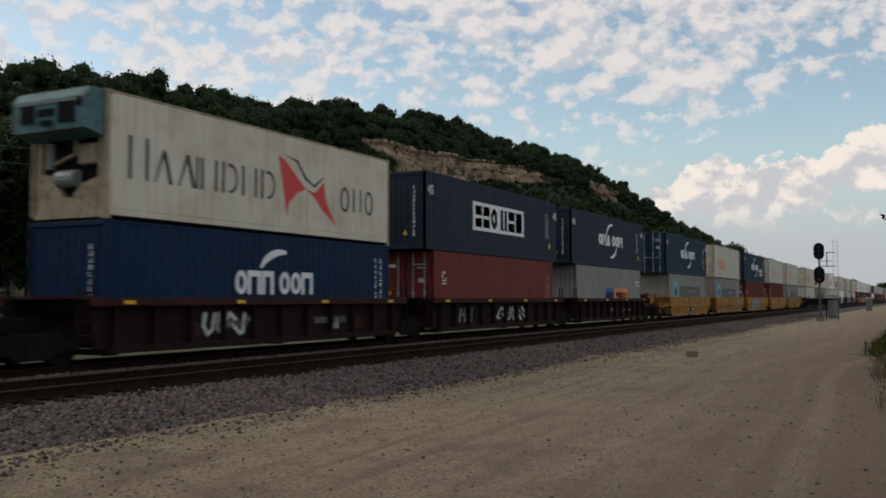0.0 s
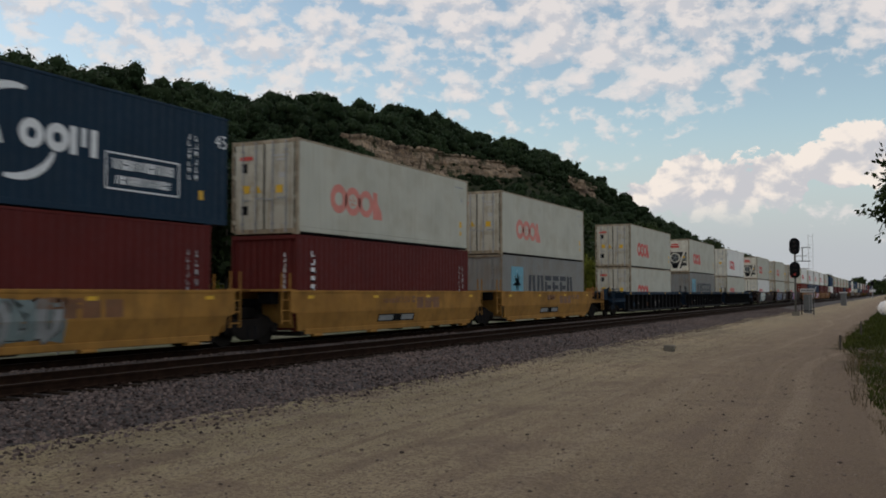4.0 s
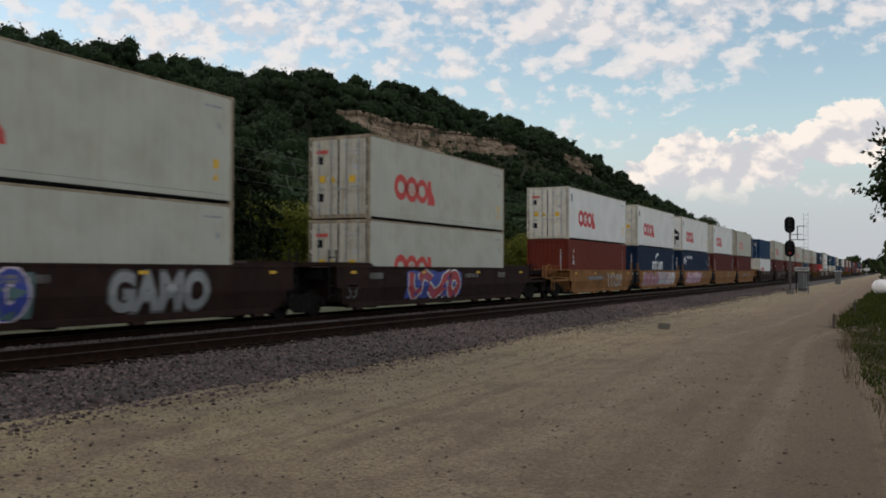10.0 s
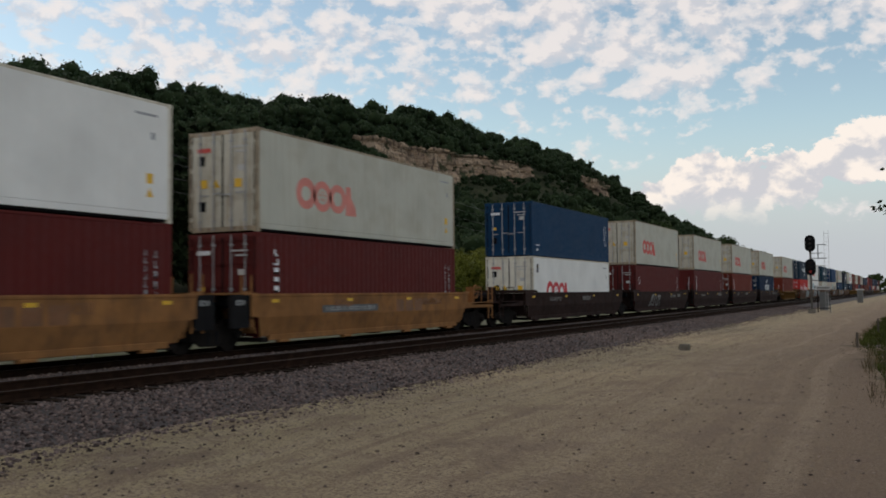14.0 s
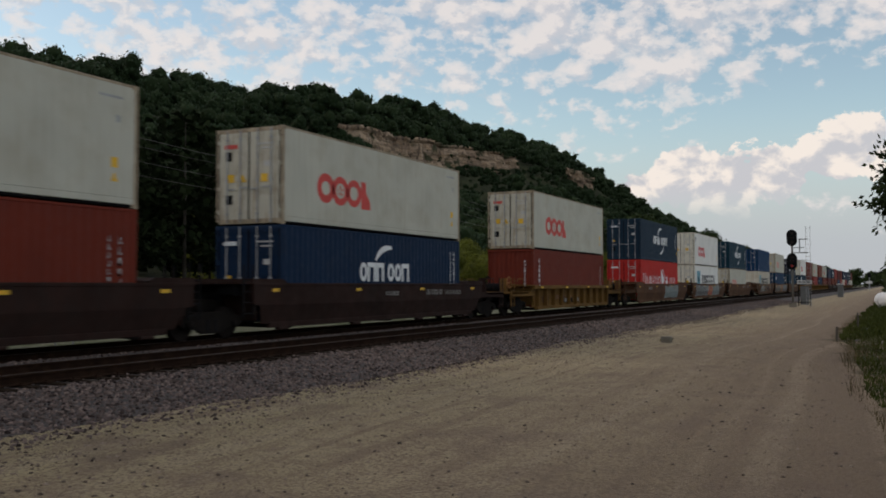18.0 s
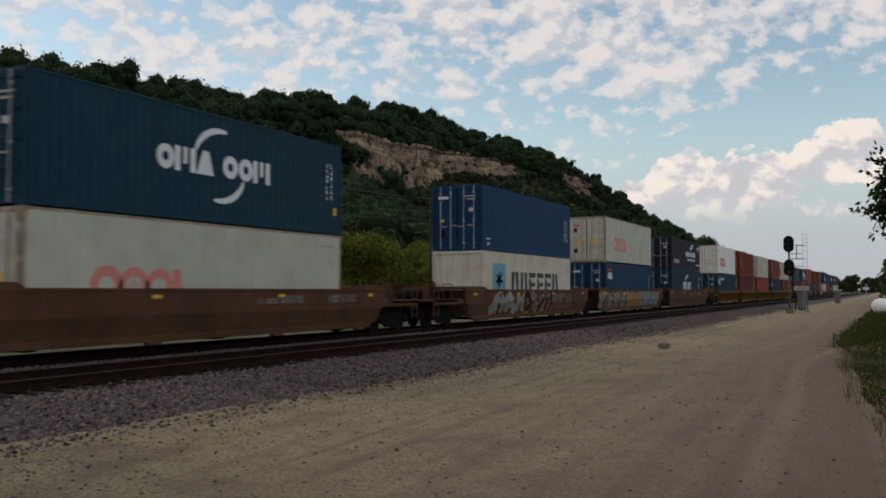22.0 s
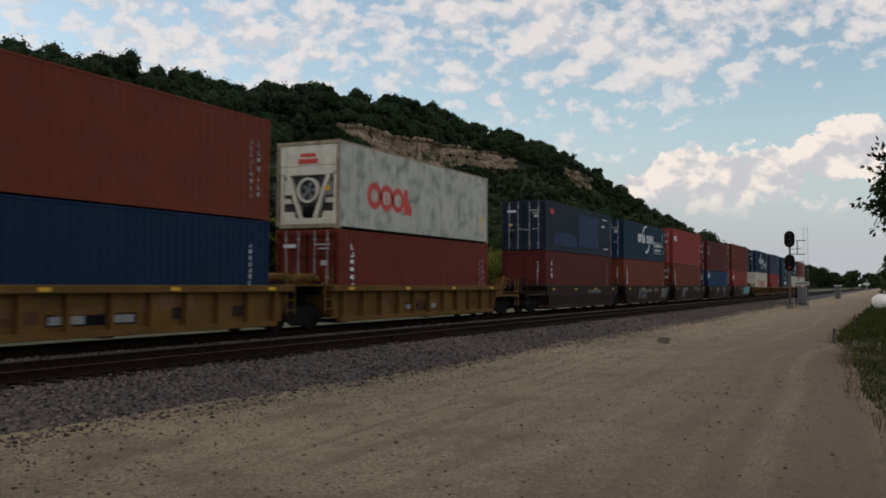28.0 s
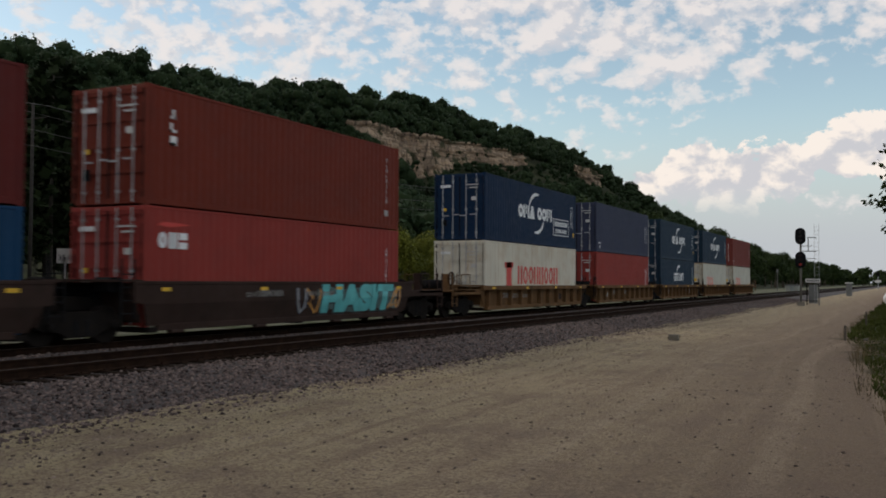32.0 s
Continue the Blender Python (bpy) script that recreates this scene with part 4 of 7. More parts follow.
    for x, y, h in ((15.45, 33.5, 0.5), (15.75, 44.0, 0.7)):
        tagged(part("stake", Build().cbox(x - 0.035, x + 0.035, y - 0.035, y + 0.035, float(land(x, y)) - 0.1, float(land(x, y)) + h, 0.01, "z"), post),
               label="short weathered wooden stake in the verge", category="stake", group="stakes along the verge")
    stub = tagged(new("marker_stub"), label="low concrete stub with dry weeds on the gravel", category="marker")
    stub.matrix_basis = pose(10.41, 30.66, float(land(10.41, 30.66)))
    part("block", Build().cbox(-0.16, 0.16, -0.12, 0.12, -0.1, 0.20, 0.02, "z"), surface("old_concrete", (0.20, 0.18, 0.15), rough=0.95, var=0.4, dirty=0.6), stub)
    c = rng.normal(0, 1, (70, 3)) * (0.12, 0.10, 0.04) + (0, 0, 0.07)
    v, f = leaf_quads(rng, c, rng.uniform(0.02, 0.05, 70), 0.0)
    tagged(part("weed_tuft", fast_mesh("weed_tuft", v, f), foliage("dry_weeds", (0.08, 0.07, 0.035), (0.20, 0.165, 0.09), 1.0), stub), kind="stuff")


# ---- line-side equipment ----
NOTICES = [(-6.0, 20.28, 0.50, 2.85), (-5.9, 20.88, 0.46, 2.72)]


def build_signal():
    steel, black = M_STEEL, M_DARK
    gz = float(land(9.5, 82.9))
    ob = tagged(new("railway_signal"), label="two-headed railway signal on a grey steel mast with ladder", category="signal")
    ob.matrix_basis = pose(9.5, 82.9, gz)
    part("mast", Build().tube((0, 0, -0.2), (0, 0, 6.3), 0.085, 12), M_MAST, ob, smooth=True)
    part("base", Build().cbox(-0.3, 0.3, -0.3, 0.3, -0.2, 0.35, 0.03, "z"), surface("old_concrete", (0.2, 0.18, 0.15)), ob)
    for z in (5.85, 3.85):
        n = 16
        plate = [(0.42 * math.cos(t), z + (0.42 * math.sin(t) + (0.28 if math.sin(t) >= 0 else -0.28))) for t in [2 * math.pi * (i + 0.5) / n for i in range(n)]]
        head = part("signal_head", Build().prism(plate, "y", -0.22, -0.16).cbox(-0.22, 0.22, -0.16, 0.2, z - 0.5, z + 0.5, 0.05, "z"), black, ob, "black oval backboard and housing")
        for k, dz in enumerate((0.38, 0.0, -0.38)):
            hood = Build()
            for i in range(9):
                a, b = math.pi * (i / 9) - 0.15, math.pi * ((i + 1) / 9) + 0.05
                hood.add([(0.15 * math.cos(t), y, z + dz + 0.15 * math.sin(t)) for t in (a, b) for y in (-0.22, -0.5)], [(0, 1, 3, 2)])
            part("hood", hood, black, head)
            part("lens", Build().tube((0, -0.235, z + dz), (0, -0.222, z + dz), 0.11, 14),
                 GLOW_RED if (k == 2 and z < 5) else surface("dark_lens", (0.03, 0.012, 0.012), rough=0.15), head)
    b = Build()
    for x in (1.04, 1.40):
        b.tube((x, 0.45, -0.1), (x, 0.45, 6.9), 0.013, 6)
    part("ladder", b, steel, ob)
    for i in range(20):
        part("rung", Build().tube((1.04, 0.45, 0.2 + i * 0.34), (1.40, 0.45, 0.2 + i * 0.34), 0.010, 6), steel, ob)
    part("bracket", Build().cbox(0.0, 1.25, 0.05, 0.13, 4.55, 4.63, 0.01, "x").cbox(0.0, 0.95, 0.05, 0.13, 5.0, 5.06, 0.01, "x").cbox(0.55, 0.63, 0.05, 0.13, 4.6, 5.75, 0.01, "z")
         .cbox(0.5, 1.25, 0.05, 0.13, 5.70, 5.77, 0.01, "x"), M_FANGREY, ob)
    part("platform", Build().cbox(0.4, 1.1, 0.1, 0.6, 3.95, 3.99, 0.01, "x"), M_FANGREY, ob)
    grey = surface("grey_cabinet_paint", (0.13, 0.135, 0.135), rough=0.5, dirty=0.4, var=0.2)
    white = surface("white_sign_paint", (0.62, 0.62, 0.60), rough=0.5)
    # the framed case with its sign
    c = tagged(new("signal_cabinet"), label="grey signal case in a steel frame under a white sign", category="cabinet")
    c.matrix_basis = pose(10.05, 86.5, float(land(10.05, 86.5)))
    part("case", Build().cbox(-0.22, 0.46, -0.3, 0.3, 0.15, 1.75, 0.03, "z"), grey, c)
    for x in (-0.36, 0.62):
        part("post", Build().tube((x, -0.36, -0.1), (x, -0.36, 2.0), 0.045, 8), M_CAST, c)
    part("crossbar", Build().tube((-0.36, -0.36, 0.35), (0.62, -0.36, 0.35), 0.03, 8), M_CAST, c)
    sign = part("sign", Build().cbox(-0.46, 0.72, -0.42, -0.38, 1.95, 2.27, 0.005, "x"), white, c, "white name board with dark bars")
    for i in range(7):
        part("sign_mark", Build().box(-0.36 + i * 0.145, -0.26 + i * 0.145, -0.426, -0.421, 2.04, 2.18), M_LOGO_DARK, sign)
    c = tagged(new("far_cabinet"), label="grey trackside cabinet with a small roof", category="cabinet")
    c.matrix_basis = pose(9.9, 152, float(land(9.9, 152)))
    part("case", Build().cbox(-0.4, 0.4, -0.4, 0.4, -0.1, 1.9, 0.04, "z"), grey, c)
    part("roof", Build().prism([(-0.6, 1.9), (0.6, 1.9), (0.5, 2.05), (-0.5, 2.05)], "y", -0.5, 0.5), white, c)
    hut = tagged(new("equipment_hut"), label="pale low equipment hut beyond the tracks", category="hut")
    hut.matrix_basis = pose(-7.0, 240, -0.9)
    part("wall", Build().cbox(-1.5, 1.5, -1.3, 1.3, -0.2, 1.7, 0.05, "z"), surface("pale_hut_paint", (0.27, 0.275, 0.25), rough=0.6), hut)
    part("roof", Build().prism([(-1.7, 1.7), (1.7, 1.7), (0.9, 2.0), (-0.9, 2.0)], "y", -1.5, 1.5), grey, hut)
    part("door", Build().cbox(-0.4, 0.4, -1.36, -1.3, 0.0, 1.6, 0.01, "z"), M_FANGREY, hut)
    mast = tagged(new("radio_mast"), label="slim grey pole beside the tracks", category="pole")
    mast.matrix_basis = pose(-9.0, 227, -0.9)
    part("pole", Build().tube((0, 0, -0.2), (0, 0, 5.6), 0.09, 8), M_MAST, mast)
    part("box", Build().cbox(-0.2, 0.2, -0.2, 0.2, 4.9, 5.5, 0.03, "z"), grey, mast)
    far = tagged(new("far_signal"), label="distant railway signal with white plate", category="signal")
    far.matrix_basis = pose(10.0, 330, -0.45)
    part("mast", Build().tube((0, 0, -0.2), (0, 0, 5.2), 0.14, 8), M_STEEL, far)
    part("head", Build().cbox(-0.5, 0.5, -0.2, 0.2, 4.2, 5.6, 0.1, "z"), M_DARK, far)
    part("plate", Build().cbox(-0.9, 0.9, -0.25, -0.2, 2.2, 3.0, 0.02, "x"), white, far)
    for (x, y, w, h2) in NOTICES:
        b2 = tagged(new("notice_board"), label="small white notice board on a thin post", category="sign", group="notice boards beyond the tracks")
        b2.matrix_basis = pose(x, y, float(land(x, y)), 0, 0, 48)
        part("post", Build().tube((0, 0.03, -0.3), (0, 0.03, h2), 0.03, 8), M_STEEL, b2)
        brd = part("board", Build().cbox(-w / 2, w / 2, -0.015, 0.015, h2 - 0.45, h2, 0.005, "x"), surface("dull_board_paint", (0.36, 0.37, 0.35), rough=0.6, dirty=0.4), b2)
        if w == 0.50:
            part("sign_number", number_mesh("35", 0.24), M_LOGO_DARK, brd, at=pose(-0.22, -0.018, h2 - 0.36, 90, 0, 0))
            part("sign_mark", Build().tube((0.13, -0.021, h2 - 0.28), (0.13, -0.016, h2 - 0.28), 0.085, 14), M_FANGREY, brd)
            continue
        for i in range(3):
            part("sign_mark", Build().box(-w * 0.35 + i * w * 0.25, -w * 0.35 + i * w * 0.25 + w * 0.17, -0.021, -0.016, h2 - 0.38, h2 - 0.24), (M_LOGO_DARK, M_LOGO_SKY)[i % 2], brd)
    # propane tank
    t = tagged(new("propane_tank"), label="white rounded gas tank on steel feet beyond the weeds", category="tank")
    t.matrix_basis = pose(17.15, 78, float(land(17.15, 78)) - 0.10, 0, 0, 55)
    b = Build()
    prof = [(-1.5, 0.02), (-1.42, 0.35), (-1.2, 0.56), (-0.9, 0.64), (0.9, 0.64), (1.2, 0.56), (1.42, 0.35), (1.5, 0.02)]
    for (y0, r0), (y1, r1) in zip(prof, prof[1:]):
        b.tube((0, y0, 0.68), (0, y1, 0.68), r0 * 0.9, 20, r1 * 0.9)
    part("vessel", b, surface("white_tank_paint", (0.72, 0.73, 0.74), rough=0.4, var=0.06, dirty=0.15), t, smooth=True)
    part("dome", Build().tube((0, 0, 1.2), (0, 0, 1.42), 0.2, 14), M_LOGO_WHITE, t, smooth=True)
    for y in (-0.9, 0.9):
        part("foot", Build().cbox(-0.45, 0.45, y - 0.08, y + 0.08, -0.2, 0.35, 0.02, "x"), M_FANGREY, t)


def build_poles():
    wood = surface("grey_pole_wood", (0.024, 0.021, 0.018), rough=0.95, var=0.3, fine=20)
    ys = [-52, -12, 28, 68, 108, 148, 188, 228]
    for y in ys:
        ob = tagged(new("utility_pole"), label="weathered wooden utility pole carrying wires", category="utility pole", group="poles behind the tracks")
        ob.matrix_basis = pose(-17, y, -0.5)
        part("pole", Build().tube((0, 0, -0.5), (0, 0, 9.7), 0.10, 10, 0.06), wood, ob, smooth=True)
        for x, z in ((0.9, 9.0), (-0.9, 9.0), (0.1, 8.0), (0.1, 7.3)):
            part("insulator", Build().tube((min(0, x), 0, z), (max(0.1, x), 0, z), 0.025, 6), wood, ob)
    wire_mat = surface("grey_wire", (0.085, 0.085, 0.08), rough=0.5)
    for x, z, r in ((-16.1, 9.0, 0.013), (-17.9, 9.0, 0.008), (-16.9, 8.0, 0.010), (-16.9, 7.3, 0.010)):
        pts = [(x, a + 40 * k / 8, z - 0.6 * 4 * (k / 8) * (1 - k / 8)) for a in ys[:-1] for k in range(8)] + [(x, ys[-1], z)]
        b = Build().pipe(pts, r)
        tagged(part("overhead_wire", b, wire_mat), label="thin grey overhead wire sagging between poles", category="wire", group="wires behind the tracks")


GLOW_RED = glow("red_signal_light", (0.35, 0.02, 0.015), 0.10)
build_ground()
build_tracks()
cliff(360, 584, 14, "cliff_main")
cliff(688, 746, 15, "cliff_small")
far_wood()
build_trees()
roadside_tree()
build_verge()
build_signal()
build_poles()
# ---- the train ----
FT40, FT45, WIDE = 12.19, 13.716, 2.438
HI, LO = 2.896, 2.591
HALF = WIDE / 2
BASE_Z = 0.325
CACHE = {}


def travel(t):
    """How far the train has come since the clip's start, in metres."""
    q = t / 16
    return t * (22.6465 - 0.23296 * q + 0.12723 * q * q - 0.01839 * q ** 3)


def cached(key, make):
    if key not in CACHE:
        CACHE[key] = make()
    return CACHE[key]


def corrugated(y0, y1, z0, z1, x, out, pitch=0.278, deep=0.017):
    """A folded steel wall along y at x, whose outer face looks to the side out (1 or -1)."""
    ys, n = [], max(2, round((y1 - y0) / pitch))
    p = (y1 - y0) / n
    for i in range(n):
        a = y0 + i * p
        ys += [(a, 0), (a + 0.26 * p, 0), (a + 0.50 * p, 1), (a + 0.76 * p, 1)]
    ys.append((y1, 0))
    vs, fs = [], []
    for y, d in ys:
        vs += [(x - out * deep * d, y, z0), (x - out * deep * d, y, z1)]
    for i in range(len(ys) - 1):
        f = (2 * i, 2 * i + 2, 2 * i + 3, 2 * i + 1)
        fs.append(f if out > 0 else f[::-1])
    return Build().add(vs, fs)


def corrugated_end(x0, x1, z0, z1, y, out, pitch=0.25, deep=0.03):
    b = corrugated(x0, x1, z0, z1, 0, 1, pitch, deep)
    b.v = [(v[1], y + out * v[0], v[2]) for v in b.v]
    b.f = [f if out < 0 else f[::-1] for f in b.f]
    return b


def shell(kind, h, y0, y1):
    """The meshes of a container's body: a list of name, mesh, role."""
    out = []
    xi = HALF - 0.006
    for s in (1, -1):
        if kind == "dry":
            out.append(("side_panel", corrugated(y0 + 0.14, y1 - 0.14, 0.15, h - 0.07, s * xi, s).mesh("side_panel"), "paint"))
        else:
            b = Build().box(min(s * (xi - 0.05), s * xi), max(s * (xi - 0.05), s * xi), y0 + 0.12, y1 - 0.12, 0.24, h - 0.07)
            out.append(("side_panel", b.mesh("side_panel"), "paint"))
            b = Build()
            b.cbox(min(s * (xi - 0.03), s * (xi + 0.004)), max(s * (xi - 0.03), s * (xi + 0.004)), y0 + 0.12, y1 - 0.12, 0.085, 0.232, 0.008, "y")
            out.append(("kick_rail", b.mesh("kick_rail"), "paint"))
        x0, x1 = (xi - 0.06, xi + 0.004) if s > 0 else (-xi - 0.004, -xi + 0.06)
        out.append(("top_rail", Build().cbox(x0, x1, y0 + 0.16, y1 - 0.16, h - 0.075, h - 0.006, 0.01).mesh("top_rail"), "paint" if kind == "dry" else "frame"))
        if kind != "dry":
            x0, x1 = x0 - s * 0.05, x1 - s * 0.05
        out.append(("bottom_rail", Build().cbox(x0, x1, y0 + 0.16, y1 - 0.16, 0.02, 0.165, 0.012).mesh("bottom_rail"), "paint" if kind == "dry" else "dark"))
        x0, x1 = (xi - 0.06, xi + 0.004) if s > 0 else (-xi - 0.004, -xi + 0.06)
        for y in (0.0, FT40 - 0.13):
            out.append(("corner_post", Build().cbox(x0, x1 + (0.002 if s > 0 else 0), y, y + 0.13, 0.10, h - 0.11, 0.012, "z").mesh("corner_post"), "frame"))
            for z in ((0.0, h - 0.118) if s > 0 else (h - 0.118,)):
                xa, xb = (HALF - 0.162, HALF + 0.002) if s > 0 else (-HALF - 0.002, -HALF + 0.162)
                yy = y - 0.003 if y < 1 else y - 0.045
                out.append(("corner_casting", Build().cbox(xa, xb, yy, yy + 0.178, z, z + 0.118, 0.012, "z").mesh("corner_casting"), "frame"))
    out.append(("roof", Build().box(-xi + 0.03, xi - 0.03, y0 + 0.06, y1 - 0.06, h - 0.05, h - 0.012).mesh("roof"), "paint"))
    out.append(("floor", Build().box(-xi + 0.03, xi - 0.03, y0 + 0.06, y1 - 0.06, 0.04, 0.15).mesh("floor"), "dark"))
    for y in (y0 + 0.02, y1 - 0.10):
        out.append(("end_sill", Build().cbox(-xi + 0.1, xi - 0.1, y, y + 0.08, 0.03, 0.17, 0.01, "x").mesh("end_sill"), "frame"))
        out.append(("end_header", Build().cbox(-xi + 0.1, xi - 0.1, y, y + 0.08, h - 0.13, h - 0.01, 0.01, "x").mesh("end_header"), "frame"))
    return out


def shape_ring(cx, cz, rx, rz, thick, n=22, a0=0.0, a1=360.0):
    full = a1 - a0 >= 360
    ts = [radians(a0 + (a1 - a0) * i / n) for i in range(n if full else n + 1)]
    outer = [(cx + rx * math.cos(t), cz + rz * math.sin(t)) for t in ts]
    inner = [(cx + (rx - thick) * math.cos(t), cz + (rz - thick) * math.sin(t)) for t in ts]
    return [(outer, inner)] if full else [outer + inner[::-1]]


def shape_box(y0, y1, z0, z1, lean=0.0):
    return [[(y0, z0), (y1, z0), (y1 + lean, z1), (y0 + lean, z1)]]


def shape_marks(y0, y1, z0, z1, n, stroke, seed):
    """A row of n block marks in place of a name: posts, rings and slabs of its size."""
    rng = random.Random(seed)
    w = (y1 - y0) / n
    out = []
    for i in range(n):
        a, b = y0 + i * w + 0.08 * w, y0 + (i + 1) * w - 0.08 * w
        k = rng.choice("rpbh")
        if k == "r":
            out += shape_ring((a + b) / 2, (z0 + z1) / 2, (b - a) / 2, (z1 - z0) / 2, stroke, 14)
        elif k == "p":
            out += shape_box(a, a + stroke * 1.2, z0, z1) + shape_box(b - stroke * 1.2, b, z0, z1)
        elif k == "b":
            out += shape_box(a, b, z0, z0 + (z1 - z0) * 0.42) + shape_box(a, b, z0 + (z1 - z0) * 0.56, z1)
        else:
            m = (a + b) / 2
            out += shape_box(a, a + stroke, z0, z1) + shape_box(b - stroke, b, z0, z1) + shape_box(m - stroke / 2, m + stroke / 2, z0, z1)
    return out


def crescent(cy, cz, r, a0, a1, fat, n=12):
    """A swoosh: an arc, thin at its tail and fat at its head."""
    outer, inner = [], []
    for i in range(n + 1):
        q = i / n
        t, f = radians(a0 + (a1 - a0) * q), fat * (0.1 + 0.9 * math.sin(math.pi * (0.1 + 0.75 * q)))
        outer.append((cy + r * math.cos(t) * 1.25, cz + r * math.sin(t)))
        inner.append((cy + (r - f) * math.cos(t) * 1.25, cz + (r - f) * math.sin(t)))
    return [outer + inner[::-1]]


def column(y, z0, z1, w, n, seed):
    rng = random.Random(seed)
    out, p = [], (z1 - z0) / n
    for i in range(n):
        z = z0 + i * p
        out += shape_box(y, y + w * rng.uniform(0.7, 1), z, z + p * 0.22) + shape_box(y + w * rng.choice([0, 0.6]), y + w * rng.choice([0.3, 0.9]), z, z + p * 0.72)
    return out


def plates(shapes, x0, x1):
    b = Build()
    for poly in shapes:
        if isinstance(poly, tuple):
            (o, i), k = poly, len(poly[0])
            vs = [(x, *q) for x in (x0, x1) for ring in (o, i) for q in ring]
            fs = []
            for a in range(k):
                c = (a + 1) % k
                fs += [(2 * k + a, 2 * k + c, 3 * k + c, 3 * k + a), (a, k + a, k + c, c), (a, c, 2 * k + c, 2 * k + a), (k + c, k + a, 3 * k + a, 3 * k + c)]
            b.add(vs, fs)
            continue
        area = sum(poly[i][0] * poly[(i + 1) % len(poly)][1] - poly[(i + 1) % len(poly)][0] * poly[i][1] for i in range(len(poly)))
        b.prism(poly if area > 0 else poly[::-1], "x", x0, x1)
    return b


def emblem(kind):
    """Printed marks on a container's side: a list of name, shapes, material."""
    O = []
    if kind.startswith("rings"):
        m = {"rings": M_LOGO_RED, "rings_pink": M_LOGO_PINK, "rings_orange": M_LOGO_ORANGE}[kind]
        s = shape_ring(2.30, 1.25, 0.49, 0.47, 0.25) + shape_ring(3.15, 1.23, 0.49, 0.47, 0.22) + shape_ring(3.98, 1.22, 0.47, 0.45, 0.22)
        s += [[(4.44, 0.74), (5.06, 0.74), (5.02, 1.0), (4.76, 1.3), (4.72, 1.66), (4.44, 1.66)]]
        for k in range(5):
            a = radians(90 + 72 * k)
            s += [[(3.15 + 0.04 * math.cos(a), 1.23 + 0.04 * math.sin(a)), (3.15 + 0.17 * math.cos(a - 0.3), 1.23 + 0.17 * math.sin(a - 0.3)), (3.15 + 0.17 * math.cos(a + 0.3), 1.23 + 0.17 * math.sin(a + 0.3))]]
        O += [("ring", [s[0]], m), ("ring", [s[1]], m), ("ring", [s[2]], m), ("wedge", [s[3]], m), ("blossom", s[4:], m)]
        O.append(("code_bar", shape_box(11.0, 11.7, 2.50, 2.56), M_STEEL))
        O.append(("maker_label", shape_box(0.52, 0.74, 2.12, 2.52), M_LOGO_DARK))
        O.append(("maker_mark", [[(0.55, 2.3), (0.71, 2.42), (0.71, 2.48), (0.55, 2.36)]], M_YELLOW))
        O.append(("data_plate", shape_box(11.50, 11.62, 1.95, 2.12), M_STEEL))
        O.append(("warning_plate", shape_box(11.36, 11.56, 0.90, 1.14), M_YELLOW))
        O.append(("warning_triangle", [[(11.35, 0.58), (11.57, 0.58), (11.46, 0.80)]], M_YELLOW))
    if kind == "star":
        O.append(("emblem", shape_box(1.16, 2.69, 0.92, 2.38), M_LOGO_SKY))
        s = []
        for k in range(7):
            a, b, c = radians(90 + k * 360 / 7), radians(90 + (k - 0.5) * 360 / 7), radians(90 + (k + 0.5) * 360 / 7)
            s.append([(1.92, 1.62), (1.92 + 0.18 * math.cos(b), 1.62 + 0.18 * math.sin(b)), (1.92 + 0.66 * math.cos(a), 1.62 + 0.66 * math.sin(a)), (1.92 + 0.18 * math.cos(c), 1.62 + 0.18 * math.sin(c))])
        O.append(("star", s, M_LOGO_WHITE))
        letters = []
        y0, w = 3.4, 1.16
        z0, z1, k = 0.95, 2.02, 0.30
        for i in range(6):
            a, b, s = y0 + i * w, y0 + i * w + 0.95, []
            if i in (0, 1):
                s += [[(a, z0), (a + k, z0), (a + k + 0.12, z1), (a + 0.05, z1)], [(b - k, z0), (b, z0), (b - 0.05, z1), (b - k - 0.12, z1)]]
            elif i == 5:
                s += shape_box(a, a + k, z0, z1) + shape_box(b - k, b, z0, z1, -0.2)
            else:
                s += shape_box(a, b, z1 - 0.24, z1) + shape_box(a, a + k, z0, z1 - 0.3) + shape_box(a + k + 0.06, b - 0.08, 1.34, 1.54)
                if i != 3:
                    s += shape_box(a + k + 0.06, b, z0, z0 + 0.2)
            letters.append(s)
        O += [("name_bar", q, M_LOGO_DARK) for q in letters]
    if kind in ("swoosh", "swoosh_eco", "swoosh_box"):
        z0, z1 = 1.24, 1.86
        letters = []
        y = 3.8
        for i, w in enumerate((0.66, 0.8, 0.72, 0.30, 0.66, 0.66, 0.80)):
            s = []
            if i != 3:
                k = 0.19
                if i in (0, 4, 5):
                    s += shape_ring(y + w / 2, (z0 + z1) / 2, w / 2 - 0.02, (z1 - z0) / 2, k, 16)
                elif i in (1, 6):
                    s += shape_box(y, y + k, z0, z1) + shape_box(y + w - k - 0.04, y + w - 0.04, z0, z1) + shape_box(y + w / 2 - 0.09, y + w / 2 + 0.05, z0 + 0.2, z1)
                else:
                    s += [[(y, z0), (y + w - 0.05, z0), (y + w / 2 + 0.1, z1), (y + w / 2 - 0.12, z1)]]
                letters.append(s)
            y += w
